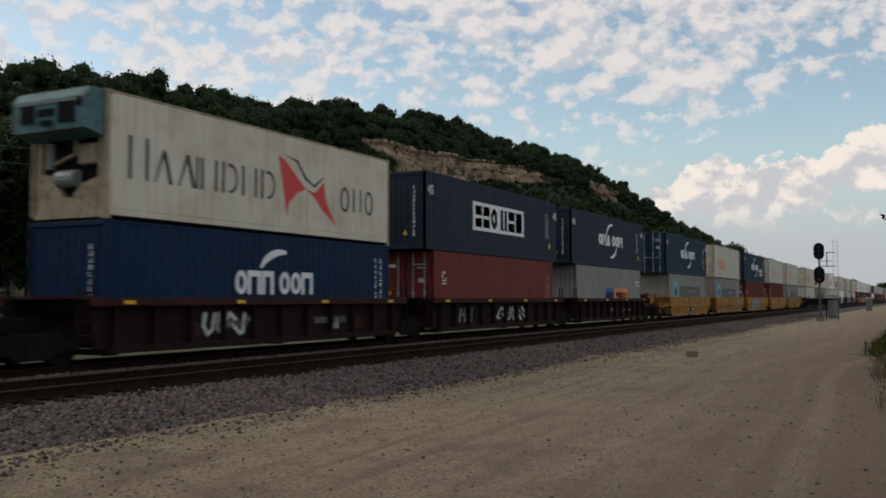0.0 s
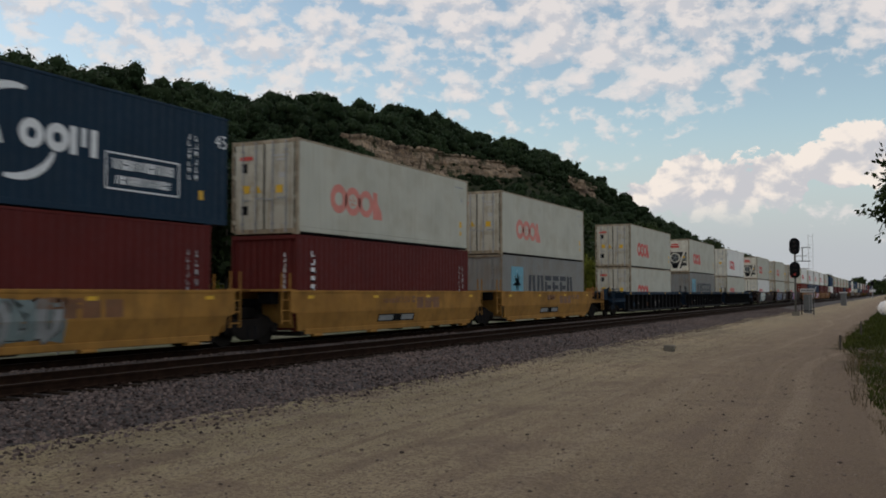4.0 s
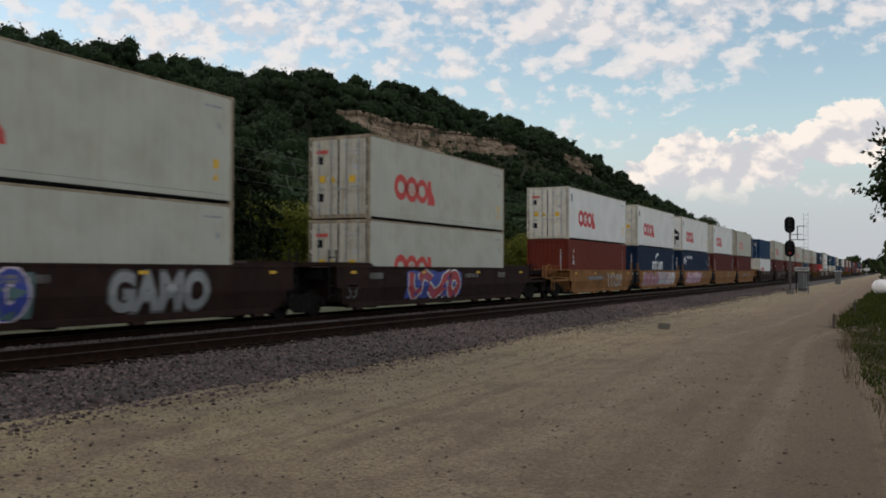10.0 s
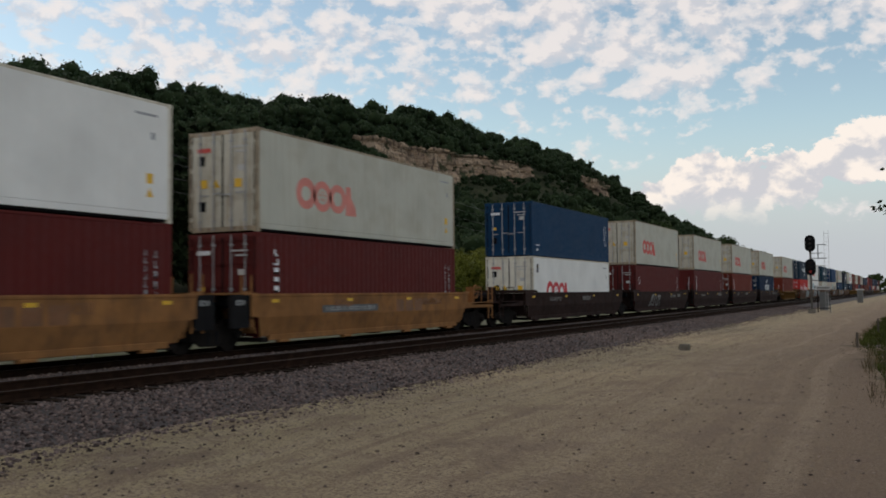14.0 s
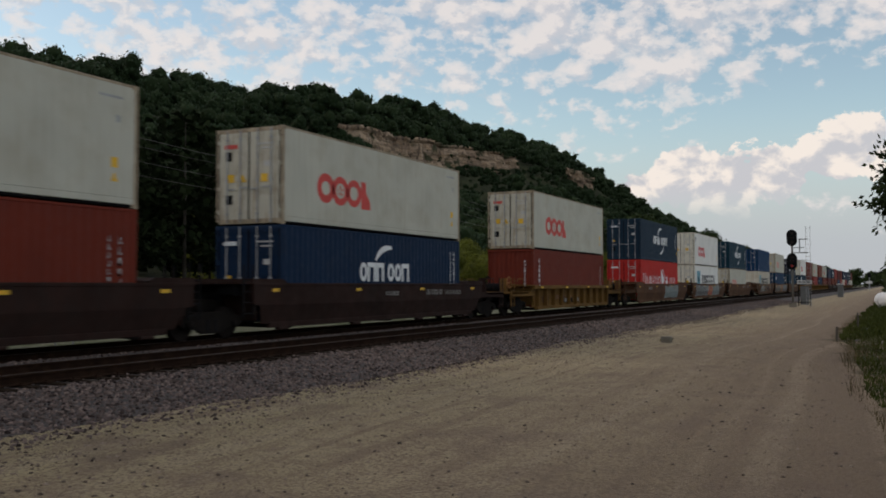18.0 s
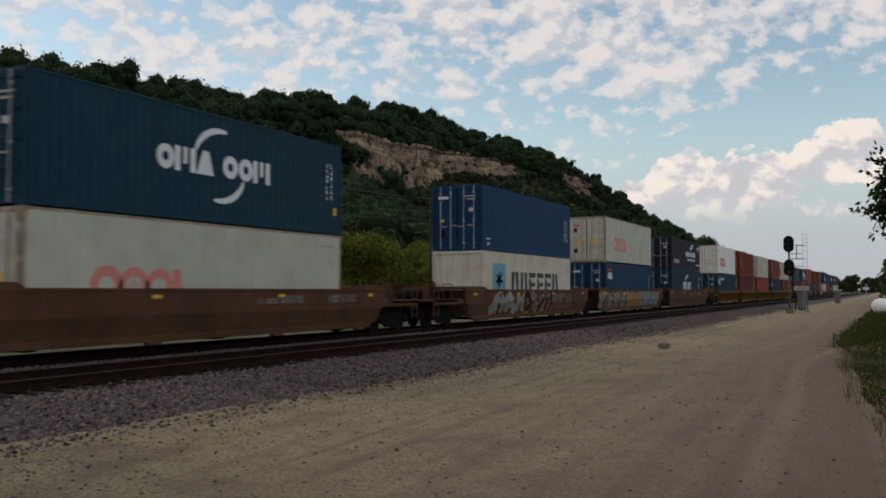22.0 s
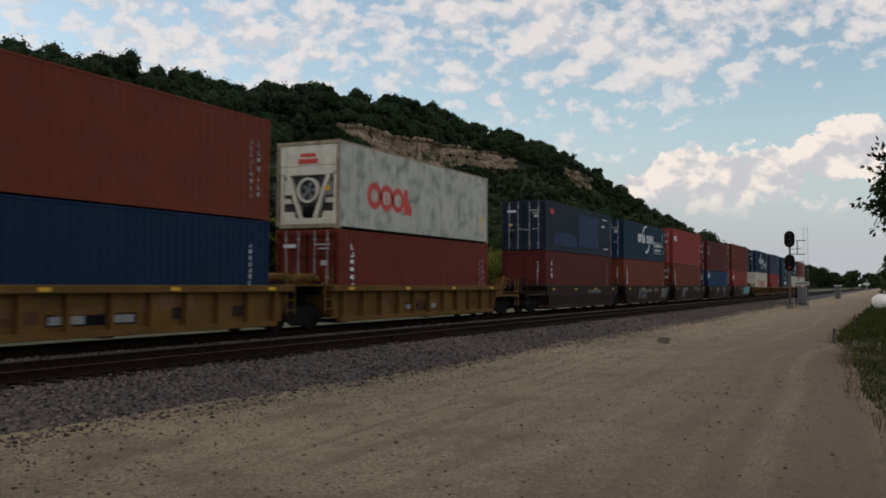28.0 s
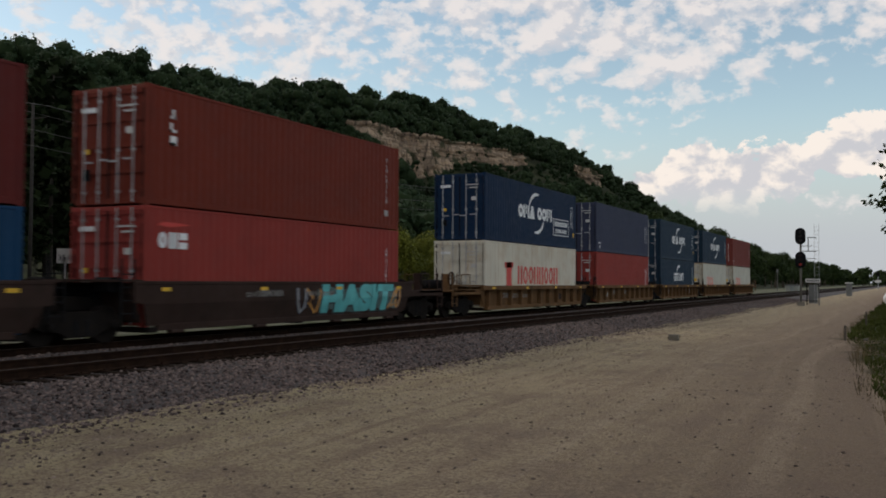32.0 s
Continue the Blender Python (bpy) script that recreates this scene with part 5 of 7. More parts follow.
        if kind == "swoosh_box":
            O.append(("panel", shape_box(3.3, 8.6, 0.98, 2.14), M_LOGO_WHITE))
            O.append(("wordmark", shape_marks(3.45, 5.75, 1.12, 2.0, 3, 0.24, 5), M_LOGO_ORANGE))
            O.append(("wordmark", shape_marks(5.95, 8.45, 1.12, 2.0, 3, 0.24, 8), M_LOGO_BLUE))
        else:
            O += [("name_bar", q, M_LOGO_WHITE) for q in letters]
            O.append(("swoosh", crescent(6.15, 1.75, 0.78, 172, 72, 0.17) + crescent(6.25, 1.32, 0.78, -8, -108, 0.17), M_LOGO_WHITE))
        if kind == "swoosh_eco":
            f = shape_box(8.6, 11.0, 0.60, 0.64) + shape_box(8.6, 11.0, 1.42, 1.46) + shape_box(8.6, 8.64, 0.6, 1.46) + shape_box(10.96, 11.0, 0.6, 1.46)
            O.append(("small_print", f + shape_marks(8.8, 10.8, 1.08, 1.32, 12, 0.035, 3) + shape_marks(8.9, 10.7, 0.74, 0.94, 12, 0.03, 4), M_LOGO_WHITE))
        O.append(("code_marks", column(11.3, 1.1, 2.3, 0.10, 7, 2) + column(11.55, 1.1, 2.3, 0.10, 6, 3), M_LOGO_WHITE))
        O.append(("warning_plate", shape_box(11.72, 11.88, 0.62, 0.86), M_YELLOW))
    if kind == "swoosh_low":
        y = 4.35
        for i, w in enumerate((0.52, 0.60, 0.55, 0.20, 0.52, 0.52, 0.60)):
            if i != 3:
                O.append(("name_bar", shape_ring(y + w / 2, 1.56, w / 2 - 0.02, 0.32, 0.14, 14) if i in (0, 4, 5) else shape_box(y, y + 0.14, 1.24, 1.88) + shape_box(y + 0.14, y + w - 0.18, 1.72, 1.88) + shape_box(y + w - 0.18, y + w - 0.04, 1.24, 1.88), M_LOGO_WHITE))
            y += w
        O.append(("swoosh", crescent(6.25, 1.78, 0.72, 165, 70, 0.20), M_LOGO_WHITE))
        O.append(("code_marks", column(11.3, 0.9, 2.5, 0.10, 9, 2) + column(11.6, 0.9, 2.5, 0.12, 8, 3), M_LOGO_WHITE))
    if kind in ("flag_dark", "flag_white"):
        m = M_LOGO_DARK if kind == "flag_dark" else M_LOGO_WHITE
        s = []
        tall, k = (0.95, 1.95), 0.10
        for i in range(7):
            a = 0.65 + i * 0.79
            z1 = tall[1] if i == 0 else tall[1] - 0.2
            b = a + 0.62
            if i in (0, 3, 5):
                s += shape_box(a, a + k, tall[0], z1) + shape_box(b - k, b, tall[0], z1)
            elif i in (1, 2):
                s += [[(a, tall[0]), (a + 0.06, tall[0]), (a + 0.38, z1), (a + 0.28, z1)], [(b - 0.13, tall[0]), (b, tall[0]), (a + 0.38, z1), (a + 0.27, z1)]]
                if i == 2:
                    s += shape_box(b, b + 0.09, tall[0], z1)
            else:
                s += shape_box(a, a + k, tall[0], z1) + shape_ring(a + 0.32, (tall[0] + z1) / 2, 0.3, 0.39, 0.08, 14, -100, 110)
        for i, a in enumerate((9.25, 9.95, 10.65)):
            z1 = tall[1] if i == 0 else tall[1] - 0.25
            s += (shape_ring(a + 0.25, 1.3, 0.25, 0.4, 0.09, 14) if i != 1 else shape_box(a, a + 0.1, tall[0], z1) + shape_box(a + 0.42, a + 0.5, tall[0], z1))
        O.append(("wordmark", s, m))
        f = [[(6.15, 2.25), (6.5, 2.12), (7.0, 1.75), (7.45, 1.42), (7.0, 1.25), (6.65, 0.95), (6.55, 0.55), (6.38, 1.3)],
             [(7.45, 1.42), (7.9, 1.35), (8.35, 1.72), (8.5, 1.1), (9.05, 0.45), (8.3, 0.85), (7.9, 1.2)]]
        O.append(("flag", f, M_LOGO_RED if kind == "flag_dark" else M_LOGO_WHITE))
        O.append(("flag_line", [[(6.4, 2.3), (7.0, 2.15), (7.4, 1.7), (7.9, 1.5), (8.3, 1.8), (8.3, 1.86), (7.85, 1.58), (7.45, 1.78), (7.05, 2.22)]], m))
    if kind == "column":
        O.append(("wordmark", column(0.76, 0.98, 2.50, 0.23, 6, 9), M_LOGO_WHITE))
        O.append(("code_marks", column(11.3, 0.6, 2.3, 0.09, 9, 5) + column(11.62, 0.6, 2.3, 0.09, 7, 6), M_STEEL))
    if kind == "short_column":
        O.append(("wordmark", column(0.80, 1.50, 2.48, 0.24, 3, 4), M_LOGO_WHITE))
        O.append(("code_marks", column(11.3, 0.9, 2.5, 0.09, 9, 7) + shape_box(11.2, 11.45, 0.45, 0.65), M_STEEL))
    if kind == "patch":
        O.append(("wordmark", shape_marks(0.42, 1.48, 1.88, 2.28, 3, 0.12, 6), M_LOGO_WHITE))
        O.append(("wing", [[(0.42, 2.44), (0.8, 2.40), (1.55, 2.48), (1.05, 2.52), (0.6, 2.52)]], M_LOGO_RED))
        O.append(("code_marks", column(11.3, 0.9, 2.3, 0.09, 8, 8), M_LOGO_WHITE))
        O.append(("warning_plate", shape_box(11.45, 11.8, 0.3, 0.5), M_YELLOW))
    if kind == "globe":
        e = shape_ring(0.98, 2.05, 0.30, 0.27, 0.10) + shape_ring(0.98, 2.05, 0.13, 0.12, 0.05, 12)
        e += [[(1.18, 2.02), (1.5, 1.98), (1.62, 2.22), (1.56, 2.45), (1.40, 2.40), (1.34, 2.22)], [(1.5, 2.0), (1.78, 2.12), (1.98, 2.02), (1.95, 1.97), (1.78, 2.04), (1.55, 1.92)], [(1.42, 1.96), (1.72, 1.86), (1.75, 1.66), (1.69, 1.66), (1.64, 1.80), (1.36, 1.88)]]
        O.append(("emblem", e, M_LOGO_WHITE))
        O.append(("wordmark", shape_marks(2.08, 4.45, 2.22, 2.50, 6, 0.06, 11), M_LOGO_WHITE))
        O.append(("code_marks", column(11.3, 0.9, 2.3, 0.09, 8, 8), M_PLACARD))
    if kind == "swirl":
        O.append(("emblem", shape_ring(0.80, 1.95, 0.17, 0.20, 0.05, 14, 60, 350) + shape_box(0.62, 0.98, 1.66, 1.70), M_LOGO_WHITE))
        O.append(("code_marks", column(11.3, 0.6, 2.3, 0.09, 9, 5) + column(11.62, 0.6, 2.3, 0.09, 7, 6), M_STEEL))
    if kind == "wing":
        s = [[(7.3, 1.72), (8.3, 2.28), (9.15, 2.38), (8.6, 2.12), (8.9, 2.08), (8.2, 1.95), (8.45, 1.9), (7.7, 1.85)]]
        O.append(("emblem", s, M_LOGO_WHITE))
        O.append(("wordmark", shape_marks(5.7, 10.0, 1.2, 1.62, 12, 0.08, 5) + shape_marks(6.3, 9.8, 0.85, 1.05, 14, 0.04, 6), M_LOGO_WHITE))
        O.append(("small_print", shape_marks(0.9, 3.0, 0.55, 0.85, 6, 0.05, 7) + shape_box(10.8, 12.0, 2.0, 2.14) + shape_box(10.8, 11.3, 1.8, 1.9) + shape_box(10.3, 11.9, 0.5, 0.58), M_LOGO_WHITE))
    if kind == "tall_red":
        s = shape_box(2.4, 3.0, 0.9, 2.0) + shape_box(2.2, 3.2, 1.75, 2.0)
        O.append(("wordmark", s + shape_marks(3.7, 9.3, 1.0, 1.85, 8, 0.16, 15), M_LOGO_RED))
    if kind == "stickers":
        O.append(("sticker", shape_box(5.0, 6.55, 0.6, 1.75), M_LOGO_BLUE))
        O.append(("sticker", shape_box(6.6, 9.4, 0.6, 1.75), M_LOGO_ORANGE))
        O.append(("wordmark", shape_marks(5.15, 6.4, 0.9, 1.5, 3, 0.12, 3), M_LOGO_WHITE))
        O.append(("wordmark", shape_marks(6.9, 9.2, 0.85, 1.5, 5, 0.14, 7), M_LOGO_WHITE))
        O.append(("small_print", shape_box(11.0, 11.9, 2.1, 2.16) + shape_box(11.3, 11.9, 1.9, 1.96), M_LOGO_WHITE))
    if kind == "faded":
        for q in (shape_box(5.6, 9.5, 0.42, 2.2), [[(1.4, 0.35), (5.2, 0.30), (5.3, 0.85), (3.9, 1.05), (2.2, 0.98), (1.3, 0.80)]]):
            O.append(("faded_panel", q, box_paint("repainted_blue", (0.020, 0.042, 0.105))))
        O.append(("flag_patch", shape_box(0.75, 1.25, 1.95, 2.2), M_LOGO_RED))
        O.append(("small_print", shape_box(10.2, 10.8, 1.75, 1.86) + shape_box(10.3, 11.4, 2.2, 2.25) + shape_box(10.6, 11.6, 0.4, 0.46), M_LOGO_WHITE))
    if kind == "plain":
        O.append(("code_marks", column(11.25, 0.9, 2.1, 0.12, 8, 8) + column(11.6, 0.9, 2.1, 0.10, 8, 4) + shape_box(0.4, 0.9, 0.5, 0.55) + shape_box(0.55, 0.75, 0.25, 0.36), M_LOGO_WHITE))
    return O


def leaf_doors(h, reefer):
    """The two door leaves of a container's end at y = 0 and what is on them."""
    xi = HALF - 0.10
    out = []
    for s in (1, -1):
        x0, x1 = (0.006, xi) if s > 0 else (-xi, -0.006)
        if reefer:
            leaf = Build().cbox(x0, x1, 0.015, 0.085, 0.17, h - 0.13, 0.012, "z")
        else:
            leaf = corrugated_end(x0, x1, 0.17, h - 0.13, 0.06, -1, 0.38, 0.022)
            leaf.box(x0, x1, 0.03, 0.07, 0.17, 0.25).box(x0, x1, 0.03, 0.07, h - 0.21, h - 0.13)
            for k in (1, 2, 3):
                leaf.box(x0, x1, 0.035, 0.07, 0.2 + (h - 0.4) * k / 4 - 0.05, 0.2 + (h - 0.4) * k / 4 + 0.05)
        subs = []
        for q in (0.28, 0.72):
            x = x0 + (x1 - x0) * q
            subs.append(("lock_rod", Build().tube((x, -0.005, 0.06), (x, -0.005, h - 0.05), 0.02, 6).box(x - 0.05, x + 0.05, -0.02, 0.03, 0.30, 0.36).box(x - 0.05, x + 0.05, -0.02, 0.03, h - 0.36, h - 0.30)
                         .box(x - 0.05, x + 0.05, -0.02, 0.03, 1.3, 1.36).box(min(x, x - s * 0.3), max(x, x - s * 0.3), -0.03, -0.012, 1.02 + 0.1 * q, 1.06 + 0.1 * q).mesh("lock_rod"), "rod"))
        for k in range(4):
            z = 0.4 + (h - 0.8) * k / 3
            xh = x1 if s > 0 else x0
            leaf.box(min(xh - 0.05, xh + 0.07), max(xh - 0.05, xh + 0.07), 0.0, 0.04, z - 0.06, z + 0.06)
        xm = (x0 + x1) / 2
        if s > 0:
            for nm, u0, u1, v0, v1 in (("code_bar", -0.28, 0.34, h - 0.52, h - 0.475), ("code_bar", -0.1, 0.3, h - 0.65, h - 0.605), ("placard", 0.0, 0.24, 1.72, 1.88)):
                subs.append((nm, plates_end([[(xm + u0, v0), (xm + u1, v0), (xm + u1, v1), (xm + u0, v1)]]).mesh(nm), "print"))
            if reefer:
                subs.append(("warning_plate", plates_end([[(xm - 0.12, 1.26), (xm + 0.12, 1.26), (xm + 0.12, 1.50), (xm - 0.12, 1.50)]]).mesh("warning_plate"), "yellow"))
        else:
            if reefer:
                subs.append(("maker_label", plates_end([[(xm - 0.3, 1.92), (xm - 0.08, 1.92), (xm - 0.08, 2.2), (xm - 0.3, 2.2)]]).mesh("maker_label"), "dark"))
            subs.append(("brand_plate", plates_end([[(xm - 0.35 + q, h - 0.60), (xm - 0.25 + q, h - 0.60), (xm - 0.25 + q, h - 0.48), (xm - 0.35 + q, h - 0.48)] for q in (0.0, 0.125, 0.25, 0.375)]).mesh("brand_plate"), "brand"))
            subs.append(("warning_plate", plates_end([[(xm - 0.25, 1.28), (xm + (0.02 if reefer else -0.08), 1.28), (xm + (0.02 if reefer else -0.08), 1.28 + (0.24 if reefer else 0.12)), (xm - 0.25, 1.28 + (0.24 if reefer else 0.12))]]).mesh("warning_plate"), "yellow"))
            if reefer:
                subs.append(("warning_triangle", plates_end([[(xm + 0.20, 1.28), (xm + 0.46, 1.28), (xm + 0.33, 1.52)]]).mesh("warning_triangle"), "yellow"))
            subs.append(("vent_plate", plates_end([[(xm - 0.30, 0.62), (xm - 0.05, 0.62), (xm - 0.05, 0.90), (xm - 0.30, 0.90)]]).mesh("vent_plate"), "dark"))
        e0, e1 = (x0, x1)
        subs.append(("gasket", Build().box(e0 - 0.004, e0 + 0.016, 0.0, 0.02, 0.17, h - 0.13).box(e1 - 0.016, e1 + 0.004, 0.0, 0.02, 0.17, h - 0.13).mesh("gasket"), "dark"))
        out.append((leaf.mesh("door"), subs))
    return out


def plates_end(polys):
    b = Build()
    for p in polys:
        b.prism(p, "y", -0.002, 0.012)
    return b


M_PLACARD = surface("grey_print", (0.48, 0.48, 0.47), dirty=0.3, var=0.1, bump=0)
ROLE = {"rod": M_STEEL, "print": M_PLACARD, "yellow": M_YELLOW, "dark": M_DARK}


def machine_end(ob, h, style, paint):
    """The cooling unit in a refrigerated container's end at y = 0."""
    f = Build().box(-HALF + 0.1, HALF - 0.1, 0.20, 0.26, 0.15, h - 0.1)
    part("cooling_unit", f, M_DARK if style == "cowl" else paint, ob)
    if style == "fan":
        part("recess", Build().box(-1.0, 1.0, 0.188, 0.198, 0.34, 1.80), M_FANDARK, ob)
    if style == "cowl":
        part("cowling", Build().prism([(-0.55, 1.95), (0.02, 1.82), (0.12, 1.95), (0.12, h - 0.02), (-0.40, h - 0.02), (-0.58, h - 0.25)], "x", -1.15, 1.15), M_AQUA, ob, "worn aqua generator cowling")
        for x, z, w, t in ((-0.85, 2.15, 0.42, 0.40), (-0.30, 2.28, 0.5, 0.16), (-0.22, 2.06, 0.36, 0.12), (0.35, 2.10, 0.5, 0.46), (0.92, 2.42, 0.14, 0.2)):
            part("vent", Build().box(x, x + w, -0.60, -0.565, z, z + t), M_DARK, ob)
        part("grille", Build().box(-1.0, 1.0, -0.53, -0.50, 1.97, 2.02).box(-1.0, 1.0, -0.60, -0.57, 2.56, 2.6), M_FANGREY, ob)
        part("panel", Build().cbox(-1.1, 1.1, 0.05, 0.2, 0.15, 0.52, 0.02, "x").cbox(-1.1, -0.92, 0.05, 0.2, 0.5, 1.95, 0.02, "z").cbox(0.90, 1.1, 0.05, 0.2, 0.5, 1.95, 0.02, "z")
             .prism([(-0.92, 0.52), (-0.2, 0.52), (-0.5, 1.02), (-0.92, 1.1)], "y", 0.06, 0.2).prism([(0.1, 0.52), (0.9, 0.52), (0.9, 0.95), (0.35, 0.80)], "y", 0.06, 0.2), M_FRAME, ob)
        part("control_box", Build().cbox(0.30, 0.86, 0.04, 0.2, 1.25, 1.72, 0.03, "x"), M_FRAME, ob)
        part("compressor", Build().tube((-0.35, 0.10, 0.95), (0.25, 0.10, 0.95), 0.2, 12).tube((-0.7, 0.12, 1.2), (-0.7, 0.12, 1.8), 0.1, 10), M_FANGREY, ob)
        part("pipe", Build().tube((-0.5, 0.06, 1.3), (0.2, 0.06, 1.5), 0.04, 6).tube((0.2, 0.06, 1.5), (0.2, 0.06, 1.85), 0.04, 6), M_FRAME, ob)
        return
    top = 0.62 * h
    part("upper_panel", Build().cbox(-1.1, 1.1, 0.04, 0.2, top + 0.28, h - 0.12, 0.02, "x"), paint, ob)
    part("label_plate", Build().box(-0.38, 0.38, 0.025, 0.038, top + 0.36, top + 0.52).box(-0.3, 0.3, 0.025, 0.038, top + 0.58, top + 0.7), M_LOGO_RED if style == "fan" else M_PLACARD, ob)
    if style == "window":
        edge = Build().cbox(-1.1, 1.1, 0.04, 0.2, 1.86, top + 0.275, 0.015, "x").cbox(-1.1, 1.1, 0.04, 0.2, 0.15, 0.40, 0.015, "x").cbox(-1.1, -0.96, 0.04, 0.2, 0.40, 1.86, 0.01, "z").cbox(0.96, 1.1, 0.04, 0.2, 0.40, 1.86, 0.01, "z")
        for sx in (1, -1):
            edge.prism([(sx * 0.96, 1.86), (sx * 0.96, 1.52), (sx * 0.62, 1.86)], "y", 0.045, 0.2)
        part("lower_panel", edge, paint, ob)
        part("upper_box", Build().box(-0.96, 0.96, 0.185, 0.199, 0.40, 1.86), M_DARK, ob)
        part("fan", Build().tube((-0.38, 0.10, 1.38), (-0.38, 0.185, 1.38), 0.34, 18), M_FANDARK, ob)
        part("fan_hub", Build().tube((-0.38, 0.07, 1.38), (-0.38, 0.10, 1.38), 0.12, 12), M_DARK, ob)
        part("control_box", Build().cbox(0.22, 0.82, 0.06, 0.18, 1.22, 1.42, 0.02, "x"), M_LOGO_WHITE, ob)
        part("tray", Build().cbox(-0.94, 0.94, 0.08, 0.18, 0.42, 0.88, 0.03, "x"), paint, ob)
        part("compressor", Build().tube((0.52, 0.08, 0.55), (0.52, 0.08, 1.05), 0.16, 12).tube((0.25, 0.07, 0.50), (0.25, 0.07, 0.95), 0.09, 10), M_FANGREY, ob)
        part("hose", Build().tube((0.2, 0.06, 1.2), (0.15, 0.06, 0.8), 0.035, 6).tube((0.15, 0.06, 0.8), (0.35, 0.06, 0.5), 0.035, 6), M_DARK, ob)
        part("maker_label", Build().box(-0.25, 0.05, 0.025, 0.039, 2.36, 2.62), M_LOGO_DARK, ob)
        for x in (-0.75, 0.35):
            part("warning_plate", Build().box(x, x + 0.22, 0.025, 0.039, 1.92 if x < 0 else 0.18, 2.12 if x < 0 else 0.38), M_YELLOW, ob)
        return
    face = Build().cbox(-1.1, 1.1, 0.04, 0.2, 0.15, 0.36, 0.015, "x").cbox(-1.1, -0.98, 0.04, 0.2, 0.36, 1.86, 0.01, "z").cbox(0.98, 1.1, 0.04, 0.2, 0.36, 1.86, 0.01, "z").cbox(-1.1, 1.1, 0.04, 0.2, 1.78, top + 0.275, 0.015, "x")
    for sx in (1, -1):
        q = lambda pts: [(sx * u, v) for u, v in pts]
        face.prism(q([(0.72, 1.78), (0.86, 1.78), (0.34, 0.36), (0.20, 0.36)]), "y", 0.02, 0.2)      # the struts of the funnel
        face.prism(q([(0.98, 0.36), (0.98, 0.58), (0.60, 0.58), (0.52, 0.36)]), "y", 0.06, 0.2)
        face.prism(q([(0.98, 0.86), (0.98, 1.02), (0.72, 1.02), (0.66, 0.86)]), "y", 0.06, 0.2)
    part("lower_panel", face, paint, ob)
    ring = Build()
    for k in range(24):
        a, b = 2 * math.pi * k / 24, 2 * math.pi * (k + 1) / 24
        ring.prism([(r * math.cos(t), 1.28 + r * math.sin(t)) for r, t in ((0.42, a), (0.42, b), (0.34, b), (0.34, a))], "y", 0.01, 0.2)
    part("fan_ring", ring, paint, ob)
    part("fan", Build().tube((0, 0.12, 1.28), (0, 0.188, 1.28), 0.345, 20), M_FANDARK, ob)
    for k in range(5):
        a = 2 * math.pi * k / 5
        part("fan_blade", Build().prism([(r * math.cos(t), 1.28 + r * math.sin(t)) for r, t in ((0.10, a), (0.31, a - 0.25), (0.31, a + 0.25), (0.10, a + 0.5))], "y", 0.10, 0.119), M_FANGREY, ob)
    part("fan_hub", Build().tube((0, 0.05, 1.28), (0, 0.12, 1.28), 0.10, 12), M_FANGREY, ob)
    part("compressor", Build().cbox(-0.22, 0.22, 0.06, 0.18, 0.40, 0.74, 0.06, "x"), M_DARK, ob)
    part("control_box", Build().cbox(0.62, 0.94, 0.03, 0.18, 1.10, 1.55, 0.02, "z"), M_FANGREY, ob)
    part("meter_box", Build().cbox(-0.94, -0.66, 0.03, 0.18, 1.14, 1.62, 0.02, "z"), paint, ob)
    part("warning_plate", Build().box(0.66, 0.86, 0.02, 0.029, 1.24, 1.42), M_YELLOW, ob)


M_FANDARK = surface("dark_fan", (0.05, 0.05, 0.05), rough=0.6)
KEYED = []


